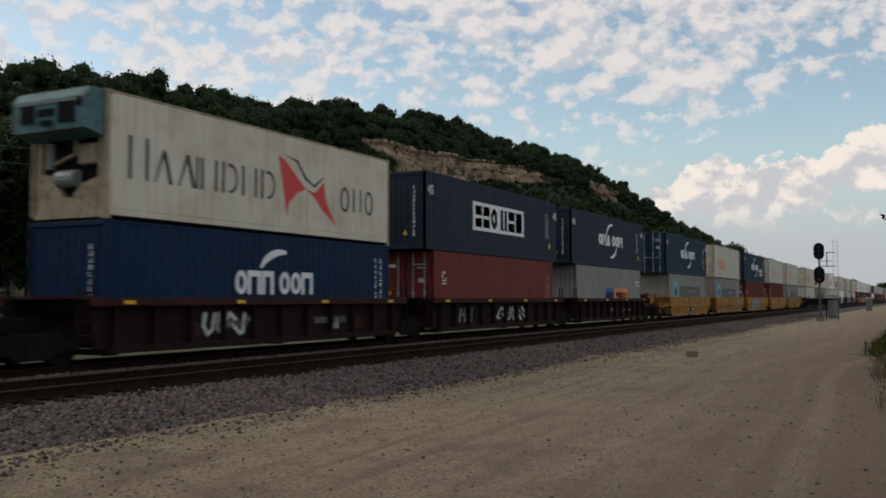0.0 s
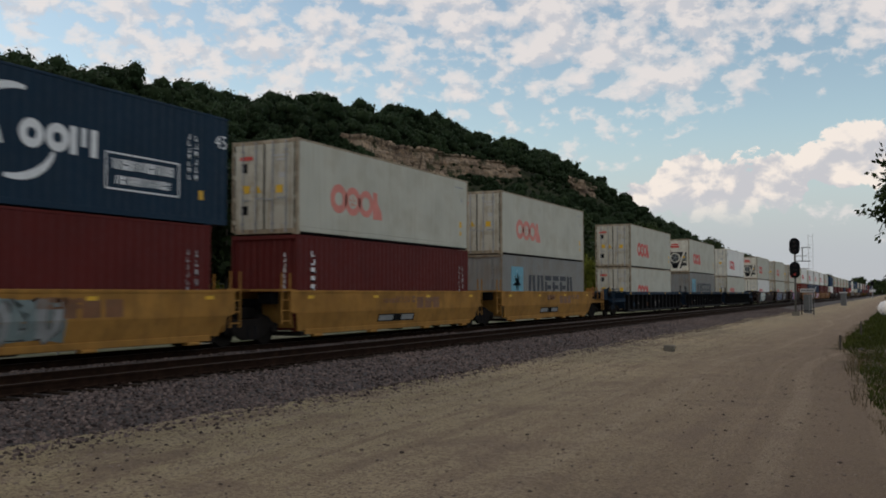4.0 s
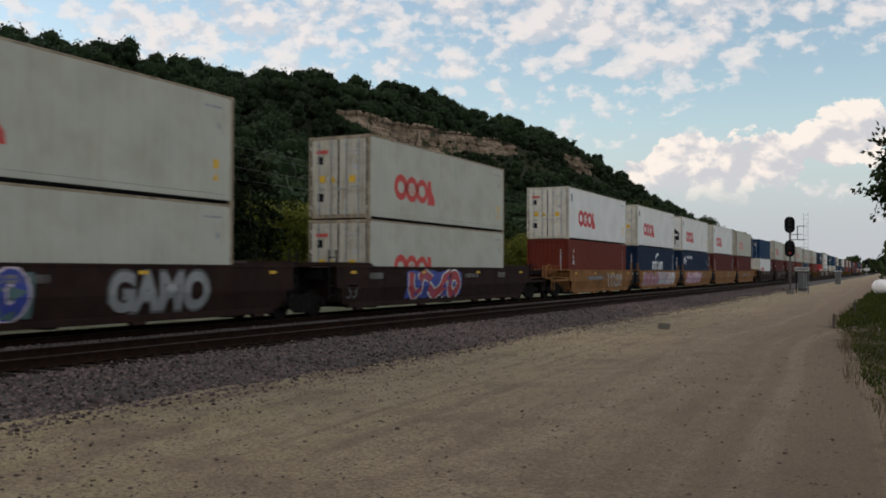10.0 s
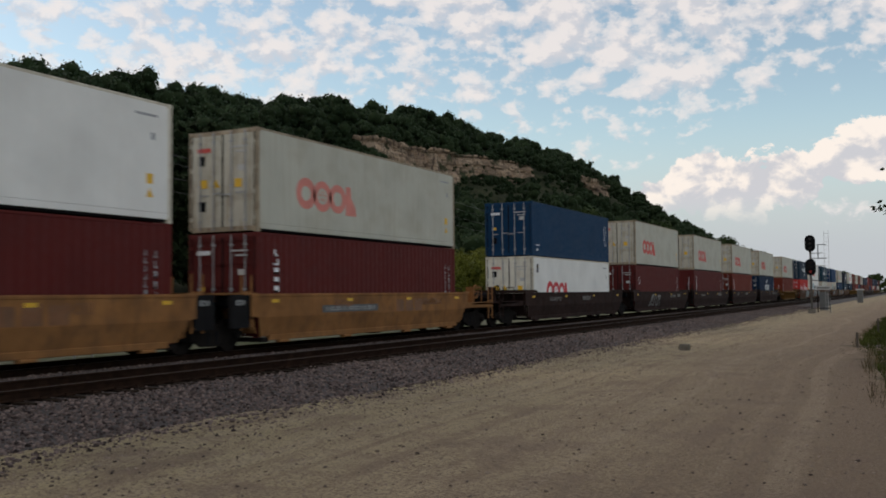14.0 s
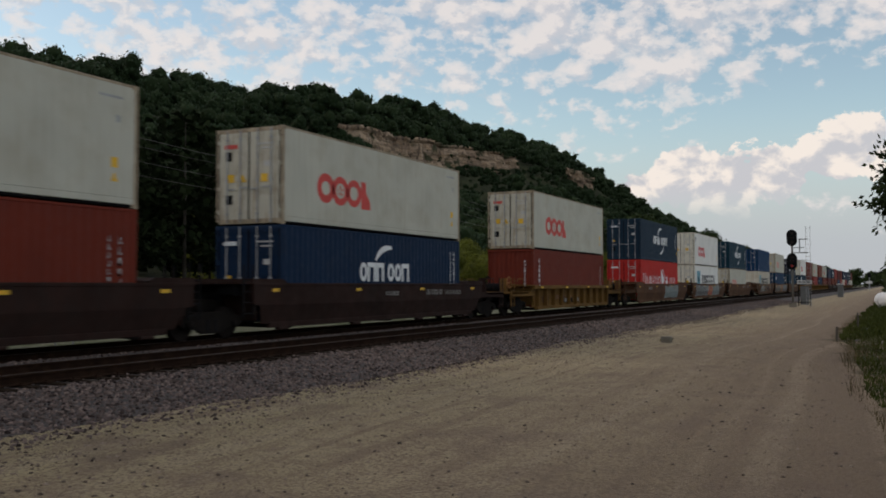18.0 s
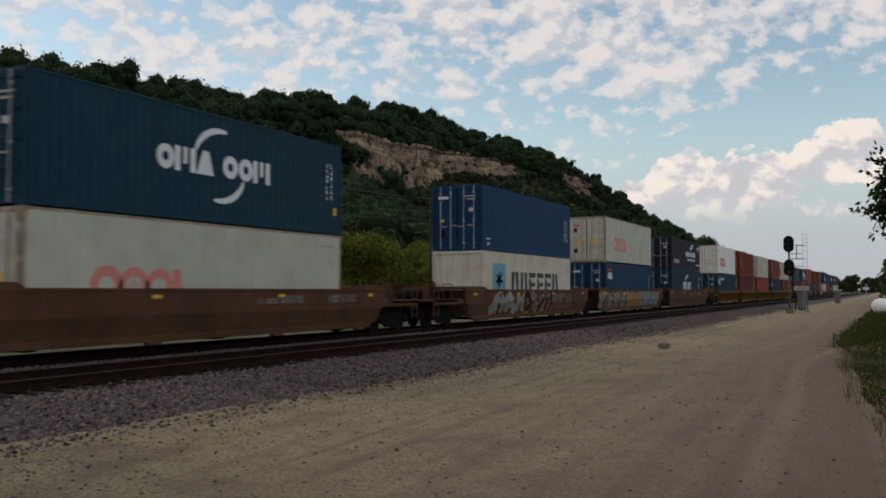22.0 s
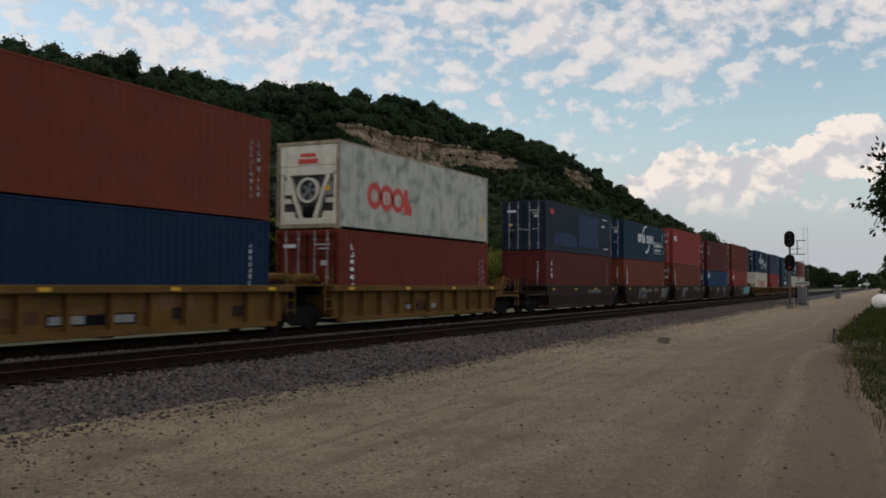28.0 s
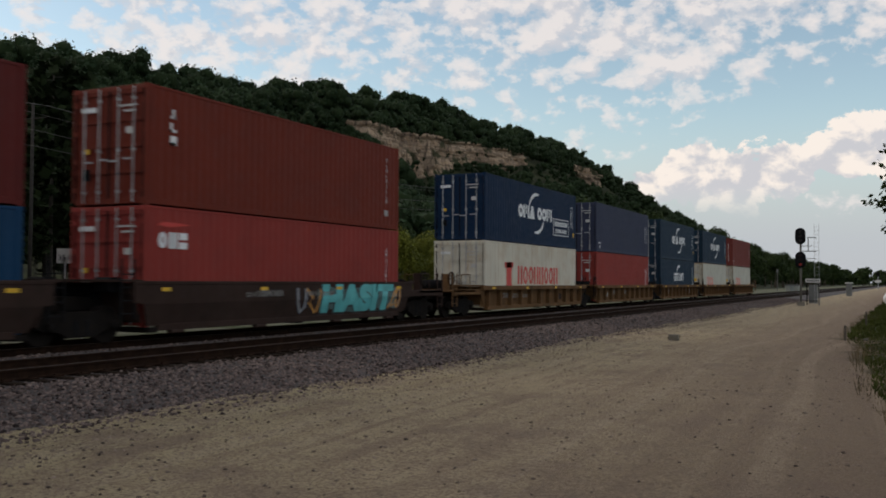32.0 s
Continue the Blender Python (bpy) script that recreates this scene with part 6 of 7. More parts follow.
def container(spec, y, z, level):
    kind, paint, mark, end, h, words = spec
    long45 = kind == "dry45"
    body = "dry" if kind.startswith("dry") else "reefer"
    y0, y1 = (-0.763, FT40 + 0.763) if long45 else (0.0, FT40)
    ob = new("refrigerated_container" if body == "reefer" else "shipping_container")
    tagged(ob, label=words, category="container", group="containers on the train")
    frame_mat = M_GREY_FRAME if paint is M_GREY else paint if body == "dry" else M_WHITE_FRAME if paint is M_WHITE else M_FRAME
    for name, me, role in cached(("shell", body, h, y0), lambda: shell(body, h, y0, y1)):
        part(name, me, {"paint": paint, "frame": frame_mat, "dark": M_DARK}[role], ob)
    shift = pose(0, y0, 0)
    if end == "D":
        brand = M_LOGO_RED if mark.startswith("rings") else M_LOGO_WHITE
        for me, subs in cached(("doors", h, body), lambda: leaf_doors(h, body == "reefer")):
            d = part("door", me, {M_OOCL: M_REEFER_DOOR, M_WHITE: M_WHITE_DOOR}.get(paint, paint), ob, at=shift)
            for name, m2, role in subs:
                part(name, m2, brand if role == "brand" else ROLE[role], d)
        part("front_wall", cached(("front", h, y1), lambda: corrugated_end(-HALF + 0.1, HALF - 0.1, 0.15, h - 0.12, y1 - 0.05, 1).mesh("front_wall")), paint, ob)
    else:
        if end == "F":
            part("front_wall", cached(("nearfront", h, y0), lambda: corrugated_end(-HALF + 0.1, HALF - 0.1, 0.15, h - 0.12, y0 + 0.05, -1).mesh("front_wall")), paint, ob)
            part("code_marks", cached(("frontmarks", h), lambda: plates_end([p for p in column(0.72, 0.5, h - 0.5, 0.08, 12, 3)]).mesh("code_marks")), M_STEEL if paint is M_GREY else M_LOGO_WHITE, ob, at=pose(0, y0 + 0.035, 0))
            part("warning_plate", cached("frontwarn", lambda: plates_end([[(0.30, 0.55), (0.48, 0.55), (0.39, 0.74)]]).mesh("warning_plate")), M_YELLOW, ob, at=pose(0, y0 + 0.035, 0))
        else:
            machine_end(ob, h, {"M": "fan", "A": "cowl", "V": "window"}[end], M_WHITE_DOOR if paint in (M_OOCL, M_MILDEW) else paint)
        part("back_wall", cached(("back", h, y1), lambda: Build().cbox(-HALF + 0.1, HALF - 0.1, y1 - 0.09, y1 - 0.02, 0.15, h - 0.12, 0.01, "z").mesh("back_wall")), paint, ob)
    for i, (name, shapes, m) in enumerate(cached(("emblem", mark), lambda: emblem(mark))):
        if name.startswith("maker") and paint is not M_WHITE:
            continue
        ink = part(name, cached(("plate", mark, i), lambda: plates(shapes, HALF - 0.005, HALF - 0.001).mesh(name)), M_LOGO_DEEP if m is M_LOGO_RED and paint is M_WHITE else m, ob)
        if name in ("code_marks", "small_print"):
            tagged(ink, kind="stuff")
    if long45:
        for yy in (-0.52, FT40 + 0.12):
            part("length_mark", cached("length_mark", length_mark), M_LOGO_WHITE, ob, at=pose(HALF - 0.003, yy, 2.05, 90, 0, 90))
    ob.matrix_basis = pose(0, y, z)
    KEYED.append((ob, y, z))
    return ob


def length_mark():
    return number_mesh("45", 0.5)


M_GREY_FRAME = surface("rusty_grey_frame_paint", (0.22, 0.185, 0.135), rough=0.7, var=0.3, scale=3.0, dirty=0.7, dirt=(0.15, 0.07, 0.03), streak=0.5)
M_WHITE_FRAME = surface("cream_frame_paint", (0.62, 0.58, 0.47), rough=0.7, var=0.2, scale=3.0, dirty=0.55, dirt=(0.26, 0.16, 0.08), streak=0.3)
M_WHITE_DOOR = box_paint("cream_door_paint", (0.70, 0.67, 0.57), dirt=(0.34, 0.24, 0.13), dirty=0.3, streak=0.35, scale=1.6)
M_MILDEW = box_paint("mildewed_white_paint", (0.50, 0.50, 0.43), dirt=(0.13, 0.14, 0.12), dirty=0.8, streak=0.55, scale=1.1)
M_FRAME = surface("grimy_frame_paint", (0.36, 0.29, 0.20), rough=0.7, var=0.3, scale=3.0, dirty=0.75, dirt=(0.12, 0.065, 0.032), streak=0.5)

def R_(paint=None, mark="rings", end="D", words=""):
    paint = paint or M_OOCL
    tone = "clean white" if paint is M_WHITE else "off-white"
    tail = {"D": "door end forward", "M": "round fan end forward", "V": "dark cooling unit forward"}[end]
    mk = {"rings": "red ring emblem", "rings_pink": "faded red ring emblem", "rings_orange": "orange ring emblem"}[mark]
    return ("reefer", paint, mark, end, HI, words or tone + " refrigerated container with " + mk + ", " + tail)


def D_(paint, mark, end, words, h=HI, long45=False):
    return ("dry45" if long45 else "dry", paint, mark, end, h, words)


NAVY_W = "navy blue corrugated container with white block lettering"
UNITS = [
    (14.51, ("reefer", M_CREAM, "flag_dark", "A", HI, "rust-stained cream refrigerated container with a red flag emblem"), D_(M_BLUE, "swoosh_low", "F", "deep blue corrugated container with a white swoosh")),
    (29.95, D_(M_INK, "swoosh_box", "F", "long faded ink-blue container with a white lettered panel", HI, True), D_(M_BRICK, "swirl", "D", "brick red corrugated steel container")),
    (45.60, D_(M_INK, "swoosh", "F", "long " + NAVY_W, HI, True), D_(M_GREY, "stickers", "F", "grey-green container with blue and orange stickers")),
    (65.21, D_(M_NAVY, "swoosh", "D", "long " + NAVY_W, HI, True), D_(M_GREY, "star", "F", "pale grey container with a white star on sky blue")),
    (81.26, R_(mark="rings_orange"), D_(M_GREY, "star", "F", "pale grey container with a white star on sky blue")),
    (96.97, D_(M_NAVY, "swoosh_eco", "D", "long " + NAVY_W, HI, True), D_(M_MAROON, "swirl", "D", "dark maroon corrugated container")),
    (112.98, R_(mark="rings_pink"), D_(M_MAROON, "column", "F", "dark maroon container with an upright white name")),
    (128.79, R_(mark="rings_pink"), D_(M_GREY, "star", "F", "pale grey container with a white star on sky blue")),
    (151.30, R_(), R_()),
    (170.72, R_(end="M"), D_(M_GREY, "star", "F", "pale grey container with a white star on sky blue")),
    (190.25, R_(M_WHITE), R_()),
    (213.70, R_(end="M"), R_(M_WHITE)),
    (233.14, R_(), R_()),
    (252.49, R_(), R_()),
    (274.07, R_(M_WHITE), D_(M_BROWN, "short_column", "F", "brown-red corrugated container with an upright white name")),
    (289.42, R_(M_WHITE), D_(M_BLUE, "swoosh_low", "F", "deep blue corrugated container with a white swoosh")),
    (304.69, R_(M_WHITE, end="V"), D_(M_BLUE, "globe", "F", "deep blue corrugated container with a white globe emblem")),
    (320.04, R_(M_WHITE), D_(M_MAROON, "column", "D", "dark maroon container with an upright white name")),
    (335.48, R_(mark="rings_pink"), D_(M_MAROON, "column", "D", "dark maroon container with an upright white name")),
    (355.94, D_(M_ROYAL, "plain", "D", "plain royal blue corrugated container", LO), R_(M_WHITE)),
    (374.02, R_(), D_(M_MAROON, "swirl", "D", "dark maroon corrugated container")),
    (391.71, R_(), D_(M_MAROON, "column", "F", "dark maroon container with an upright white name")),
    (409.43, R_(), D_(M_BROWN, "column", "D", "brown-red container with an upright white name")),
    (427.33, R_(), D_(M_BLUE, "swoosh_low", "D", "deep blue corrugated container with a white swoosh")),
    (448.14, R_(), D_(M_BROWN, "column", "F", "brown-red container with an upright white name")),
    (469.69, D_(M_NAVY, "swoosh", "D", NAVY_W), D_(M_RED, "flag_white", "D", "bright red container with white name and flag emblem")),
    (489.12, R_(M_WHITE), ("reefer", M_WHITE, "star", "D", HI, "white refrigerated container with a star on sky blue")),
    (508.57, D_(M_PETROL, "swoosh", "D", "petrol blue corrugated container with white block lettering"), R_(mark="rings_pink")),
    (532.25, D_(M_COBALT, "plain", "D", "plain cobalt blue corrugated container"), D_(M_CREAM, "star", "F", "cream-grey container with a white star on sky blue")),
    (551.58, R_(mark="rings_pink"), D_(M_ROYAL, "patch", "D", "royal blue corrugated container with a white patch")),
    (570.95, D_(M_BLACKBLUE, "wing", "D", "blue-black container with a white wing emblem", LO), D_(M_TEAL, "swoosh_low", "D", "dark teal corrugated container with a white swoosh")),
    (592.72, R_(M_WHITE), D_(M_TEAL, "globe", "D", "dark teal-blue corrugated container with a white globe emblem")),
    (608.62, D_(M_BROWN, "column", "F", "brown-red container with an upright white name"), D_(M_MAROON, "swirl", "D", "dark maroon corrugated container")),
    (624.23, R_(mark="rings_pink"), D_(M_CORAL, "column", "D", "faded red container with an upright white name")),
    (640.12, D_(M_RUST, "column", "F", "rust-red container with an upright white name"), D_(M_BLUE, "patch", "D", "deep blue corrugated container with a white patch")),
    (655.97, R_(M_MILDEW, end="M", words="mildew-stained off-white refrigerated container, round fan end forward"), D_(M_BROWN, "column", "D", "brown-red container with an upright white name")),
    (675.79, D_(M_INK, "faded", "D", "dark blue container with a repainted paler panel", LO), D_(M_MAROON, "short_column", "F", "dark maroon container with an upright white name")),
    (691.22, D_(M_TEAL, "swoosh_eco", "D", NAVY_W, LO), D_(M_RUST, "column", "F", "rust-red container with an upright white name")),
    (706.59, D_(M_CORAL, "patch", "D", "faded red corrugated container with a white patch"), D_(M_RUST, "column", "D", "rust-red container with an upright white name")),
    (722.07, D_(M_MAROON, "short_column", "D", "dark maroon corrugated container"), D_(M_ROYAL, "patch", "D", "royal blue corrugated container with a white patch", LO)),
    (737.61, D_(M_BROWN, "short_column", "D", "brown-red container with an upright white name"), D_(M_CORAL, "patch", "D", "faded red corrugated container with a white patch")),
    (757.37, D_(M_BLUE, "swoosh_eco", "D", NAVY_W), D_(M_CREAM, "tall_red", "D", "cream container with red block lettering")),
    (773.40, D_(M_SLATE, "plain", "D", "slate blue corrugated container"), D_(M_CORAL, "plain", "D", "faded red corrugated container")),
    (789.30, D_(M_NAVY, "swoosh", "D", NAVY_W), D_(M_NAVY, "swoosh_low", "D", NAVY_W)),
    (805.30, D_(M_NAVY, "swoosh", "D", NAVY_W), R_(mark="rings_pink")),
    (821.60, D_(M_BRICK, "plain", "F", "brick red corrugated steel container"), R_(mark="rings_pink")),
]

# cars: first and last unit, style, paint, well length, top of the side, words
CARS = [
    (-1, 2, "rib", M_W_RED, 12.7, 1.47, "dark red ribbed well car with graffiti, dirty"),
    (3, 7, "flush", M_W_YEL, 12.9, 1.55, "yellow well car with smooth sides and worn graffiti"),
    (8, 10, "rib", M_W_BLUE, 16.5, 1.55, "dark blue and black ribbed well car"),
    (11, 13, "flush", M_W_BROWN, 16.4, 1.60, "dark brown well car with painted graffiti"),
    (14, 18, "flush", M_W_TAN, 12.7, 1.52, "faded yellow well car with painted graffiti"),
    (19, 23, "flush", M_W_BROWN, 14.9, 1.50, "dark brown well car with smooth dirty sides"),
    (24, 24, "rib", M_W_OCHRE, 12.9, 1.42, "ochre yellow ribbed single well car"),
    (25, 27, "flush", M_W_RUST, 16.4, 1.52, "rusty brown well car with faded graffiti"),
    (28, 30, "flush", M_W_RUST, 16.4, 1.52, "rusty brown well car with faded graffiti"),
    (31, 35, "rib", M_W_OCHRE, 13.0, 1.40, "ochre yellow ribbed well car"),
    (36, 40, "flush", M_W_GREY, 12.7, 1.42, "grey-brown well car with smooth dirty sides"),
    (41, 45, "rib", M_W_DIRTY, 13.2, 1.27, "grimy yellow-brown ribbed well car, weathered"),
]

WHITE_G, TEAL_G, PINK_G = (surface(n, c, dirty=0.2, bump=0) for n, c in (("white_spray", (0.66, 0.70, 0.66)), ("teal_spray", (0.05, 0.36, 0.38)), ("pink_spray", (0.50, 0.16, 0.22))))
BLUE_G, GREY_G, ORANGE_G = (surface(n, c, dirty=0.2, bump=0) for n, c in (("blue_spray", (0.06, 0.12, 0.36)), ("grey_spray", (0.27, 0.28, 0.28)), ("orange_spray", (0.55, 0.25, 0.05))))
RED_G, BLACK_G = (surface(n, c, dirty=0.2, bump=0) for n, c in (("red_spray", (0.40, 0.05, 0.06)), ("black_spray", (0.02, 0.02, 0.022))))
MAUVE_G, GREEN_G, VIOLET_G, LILAC_G = (surface(n, c, dirty=0.2, bump=0) for n, c in (("mauve_spray", (0.36, 0.20, 0.22)), ("green_spray", (0.010, 0.075, 0.055)), ("violet_spray", (0.035, 0.060, 0.30)), ("lilac_spray", (0.60, 0.48, 0.56))))
ASH_G, SAND_G, MIST_G, ROSE_G = (surface(n, c, dirty=0.3, bump=0) for n, c in (("ash_spray", (0.10, 0.10, 0.10)), ("sand_spray", (0.40, 0.20, 0.07)), ("mist_spray", (0.17, 0.22, 0.22)), ("rose_spray", (0.40, 0.07, 0.11))))
TEAL_D = surface("dull_teal_spray", (0.07, 0.14, 0.14), dirty=0.3, bump=0)
SLATE_G = surface("slate_spray", (0.06, 0.07, 0.16), dirty=0.3, bump=0)
MIST_L = surface("pale_mist_spray", (0.40, 0.43, 0.46), dirty=0.3, bump=0)
ORANGE_D = surface("dull_orange_spray", (0.27, 0.105, 0.022), dirty=0.4, bump=0)
TEAL_B = surface("bright_teal_spray", (0.09, 0.46, 0.47), dirty=0.2, bump=0)
# unit: from, to along the side, marks, fills, halo, backing
SPRAY = {0: [(3.0, 5.0, 4, [WHITE_G], GREY_G, None)], 1: [(1.8, 3.0, 2, [GREY_G], ASH_G, None), (5.2, 8.6, 6, [WHITE_G], GREY_G, None)],
         4: [(1.2, 2.0, 1, [SLATE_G], SAND_G, None), (8.5, 11.6, 5, [MIST_G, TEAL_D], SAND_G, None)], 5: [(2.3, 7.2, 8, [GREY_G, MIST_G], ASH_G, MIST_G)],
         12: [(-0.3, 5.4, 7, [VIOLET_G, GREEN_G], LILAC_G, TEAL_D)],
         13: [(2.4, 6.8, 4, [RED_G, ROSE_G], WHITE_G, VIOLET_G)], 14: [(6.7, 10.1, 5, [WHITE_G], BLACK_G, None)],
         15: [(0.6, 5.4, 8, [MAUVE_G, ROSE_G], LILAC_G, MAUVE_G), (5.4, 10.9, 6, [MIST_L, WHITE_G], ROSE_G, LILAC_G)],
         16: [(0.6, 7.0, 8, [LILAC_G], ROSE_G, PINK_G)], 20: [(2.2, 5.0, 4, [ASH_G], GREY_G, None)], 25: [(6.5, 10.9, 6, [MIST_G], GREY_G, MIST_G)],
         26: [(-0.6, 5.1, 7, [ASH_G], MIST_G, GREY_G), (5.1, 7.4, 3, [RED_G], ORANGE_G, SAND_G), (7.4, 11.0, 5, [MIST_G], ASH_G, GREY_G)],
         28: [(0.2, 4.3, 4, [MIST_G, GREY_G], SAND_G, M_W_RUST), (4.3, 8.2, 4, [M_W_RED_SHADE, ASH_G], SAND_G, M_W_RUST), (8.2, 11.4, 4, [M_W_GREY, ASH_G], SAND_G, None)],
         29: [(-2.3, 4.4, 8, [ASH_G, BLACK_G], MIST_G, SAND_G), (4.4, 7.5, 3, [ORANGE_D], SAND_G, ORANGE_D), (7.5, 13.0, 8, [ASH_G, TEAL_D], MAUVE_G, MIST_G)],
         37: [(3.0, 5.4, 4, [GREY_G], ASH_G, None), (9.9, 11.7, 5, [GREY_G], ASH_G, None)], 38: [(2.3, 3.7, 3, [GREY_G], SLATE_G, None)],
         39: [(4.0, 4.8, 2, [GREY_G], SLATE_G, None), (8.0, 8.8, 2, [GREY_G], SLATE_G, None)], 40: [(5.7, 6.3, 1, [GREY_G], SLATE_G, None), (6.2, 7.3, 2, [ORANGE_G], BLACK_G, None), (11.1, 11.9, 2, [ORANGE_G], GREY_G, None)]}


M_STENCIL = surface("worn_grey_stencil", (0.20, 0.19, 0.18), dirty=0.5, var=0.3, bump=0)
M_W_FADE = surface("faded_brown_print", (0.20, 0.085, 0.035), dirty=0.4, var=0.3, bump=0)


def wheel_mesh(s):
    return Build().tube((s * 0.69, 0, 0.42), (s * 0.72, 0, 0.42), 0.45, 24).tube((s * 0.72, 0, 0.42), (s * 0.83, 0, 0.42), 0.42, 24).tube((s * 0.83, 0, 0.42), (s * 0.95, 0, 0.42), 0.14, 12).mesh("wheel")


def bogie(ob, y):
    bg = part("bogie", cached("bolster", lambda: Build().cbox(-1.05, 1.05, -0.22, 0.22, 0.42, 0.72, 0.04, "x").tube((0, 0, 0.7), (0, 0, 0.86), 0.25, 14).mesh("bogie")), M_CAST, ob, at=pose(0, y, 0))
    poly = [(-1.18, 0.60), (-1.20, 0.40), (-1.02, 0.33), (-0.62, 0.30), (-0.36, 0.17), (0.36, 0.17), (0.62, 0.30), (1.02, 0.33), (1.20, 0.40), (1.18, 0.60), (0.86, 0.66), (0.40, 0.74), (-0.40, 0.74), (-0.86, 0.66)]
    for s in (1, -1):
        part("side_frame", cached(("side_frame", s), lambda: Build().prism(poly, "x", s * 0.96, s * 1.08).mesh("side_frame")), M_CAST, bg)
        if s < 0:
            for d in (-0.89, 0.89):
                part("wheel", cached(("wheel", s), lambda: wheel_mesh(s)), M_TREAD, bg, at=pose(0, d, 0))
            continue
        part("spring_group", cached(("springs", s), lambda: Build().tube((s * 1.03, -0.16, 0.22), (s * 1.03, -0.16, 0.55), 0.075, 8).tube((s * 1.03, 0.16, 0.22), (s * 1.03, 0.16, 0.55), 0.075, 8).mesh("spring_group")), M_DARK, bg)
        for d in (-0.89, 0.89):
            part("wheel", cached(("wheel", s), lambda: wheel_mesh(s)), M_TREAD, bg, at=pose(0, d, 0))
    for d in (-0.89, 0.89):
        part("axle", cached("axle", lambda: Build().tube((-0.9, 0, 0.42), (0.9, 0, 0.42), 0.085, 10).mesh("axle")), M_CAST, bg, at=pose(0, d, 0))
        for s in (1,):
            part("bearing", cached(("bearing", s), lambda: Build().tube((s * 1.06, 0, 0.42), (s * 1.16, 0, 0.42), 0.11, 12).mesh("bearing", True)), M_CAST, bg, at=pose(0, d, 0))


FOLD = 0.90   # where a smooth side bends in


def well_side(style, y0, y1, zt, s):
    """The meshes of one side of a well: name, mesh, role."""
    def bx(b, xa, xb, *r):
        return b.cbox(min(s * xa, s * xb), max(s * xa, s * xb), *r)
    out = []
    if style == "rib":
        out.append(("side_plate", bx(Build(), 1.27, 1.31, y0 - 0.1, y1 + 0.1, 0.36, zt - 0.15, 0.005, "y").mesh("side_plate"), "paint"))
        out.append(("top_chord", bx(Build(), 1.36, 1.56, y0 - 0.35, y1 + 0.35, zt - 0.19, zt, 0.02, "y").mesh("top_chord"), "paint"))
        out.append(("bottom_chord", bx(Build(), 1.27, 1.46, y0 + 0.3, y1 - 0.3, 0.24, 0.40, 0.015, "y").mesh("bottom_chord"), "paint"))
        n = round((y1 - y0 - 0.8) / 1.22)
        rib = Build()
        bx(rib, 1.31, 1.50, -0.045, 0.045, 0.40, zt - 0.19, 0.01, "z")
        out.append(("rib", rib.mesh("rib"), [y0 + 0.4 + (y1 - y0 - 0.8) * i / n for i in range(n + 1)]))
    else:
        poly = [(y0 - 0.30, zt - 0.02), (y1 + 0.30, zt - 0.02), (y1 + 0.30, FOLD + 0.02), (y1 - 0.05, FOLD - 0.03), (y0 + 0.05, FOLD - 0.03), (y0 - 0.30, FOLD + 0.02)]
        out.append(("side_plate", Build().prism(poly, "x", s * 1.42, s * 1.50).mesh("side_plate"), "paint"))
        out.append(("top_chord", bx(Build(), 1.36, 1.512, y0 - 0.32, y1 + 0.32, zt - 0.09, zt, 0.015, "y").mesh("top_chord"), "paint"))
        out.append(("bottom_chord", bx(Build(), 1.27, 1.40, y0 + 0.55, y1 - 0.55, 0.24, 0.40, 0.015, "y").mesh("bottom_chord"), "paint"))
        # the lower half leans in towards the rail
        skirt = Build().prism([(s * 1.30, 0.36), (s * 1.37, 0.36), (s * 1.502, FOLD), (s * 1.43, FOLD)], "y", y0 + 0.22, y1 - 0.22)
        for e, sg in ((y0 + 0.22, -1), (y1 - 0.22, 1)):
            a, b, c, d = (s * 1.37, e, 0.36), (s * 1.502, e, FOLD), (s * 1.502, e + sg * 0.26, FOLD), (s * 1.31, e, 0.36)
            skirt.add([a, b, c, d], [(0, 1, 2), (0, 2, 3)] if s * sg < 0 else [(0, 2, 1), (0, 3, 2)])
        out.append(("lower_skirt", skirt.mesh("lower_skirt"), "paint"))
        pad = Build()
        bx(pad, 1.27, 1.44, -0.22, 0.22, 0.17, 0.245, 0.015, "y")
        out.append(("jack_pad", pad.mesh("jack_pad"), [y0 + 1.2, y0 + (y1 - y0) * 0.35, y0 + (y1 - y0) * 0.65, y1 - 1.2]))
    return out


def jagged(rng, a, b, z0, z1, rough, n=4):
    """A ragged slab: uneven along its top and foot."""
    lo = [(a + (b - a) * i / n, z0 + rng.uniform(0, rough)) for i in range(n + 1)]
    hi = [(a + (b - a) * i / n, z1 - rng.uniform(0, rough)) for i in range(n + 1)]
    return lo + hi[::-1]


def on_side(name, source, style, lift):
    """Paint that lies on a well car's side and follows its bend: from outlines in y and z, or from a flat mesh."""
    bm = bmesh.new()
    if isinstance(source, bpy.types.Mesh):
        bm.from_mesh(source)
        for v in bm.verts:
            v.co = (0, v.co.y, v.co.z)
    else:
        for poly in source:
            bm.faces.new([bm.verts.new((0, *p)) for p in poly])
    if style == "flush":
        bmesh.ops.bisect_plane(bm, geom=bm.verts[:] + bm.edges[:] + bm.faces[:], plane_co=(0, 0, FOLD), plane_no=(0, 0, 1))
    for v in bm.verts:
        x = 1.312 if style == "rib" else 1.504 if v.co.z >= FOLD - 0.0005 else 1.504 - (FOLD - v.co.z) * 0.2445
        v.co.x = x + lift
    me = bpy.data.meshes.new(name)
    bm.to_mesh(me)
    bm.free()
    return me


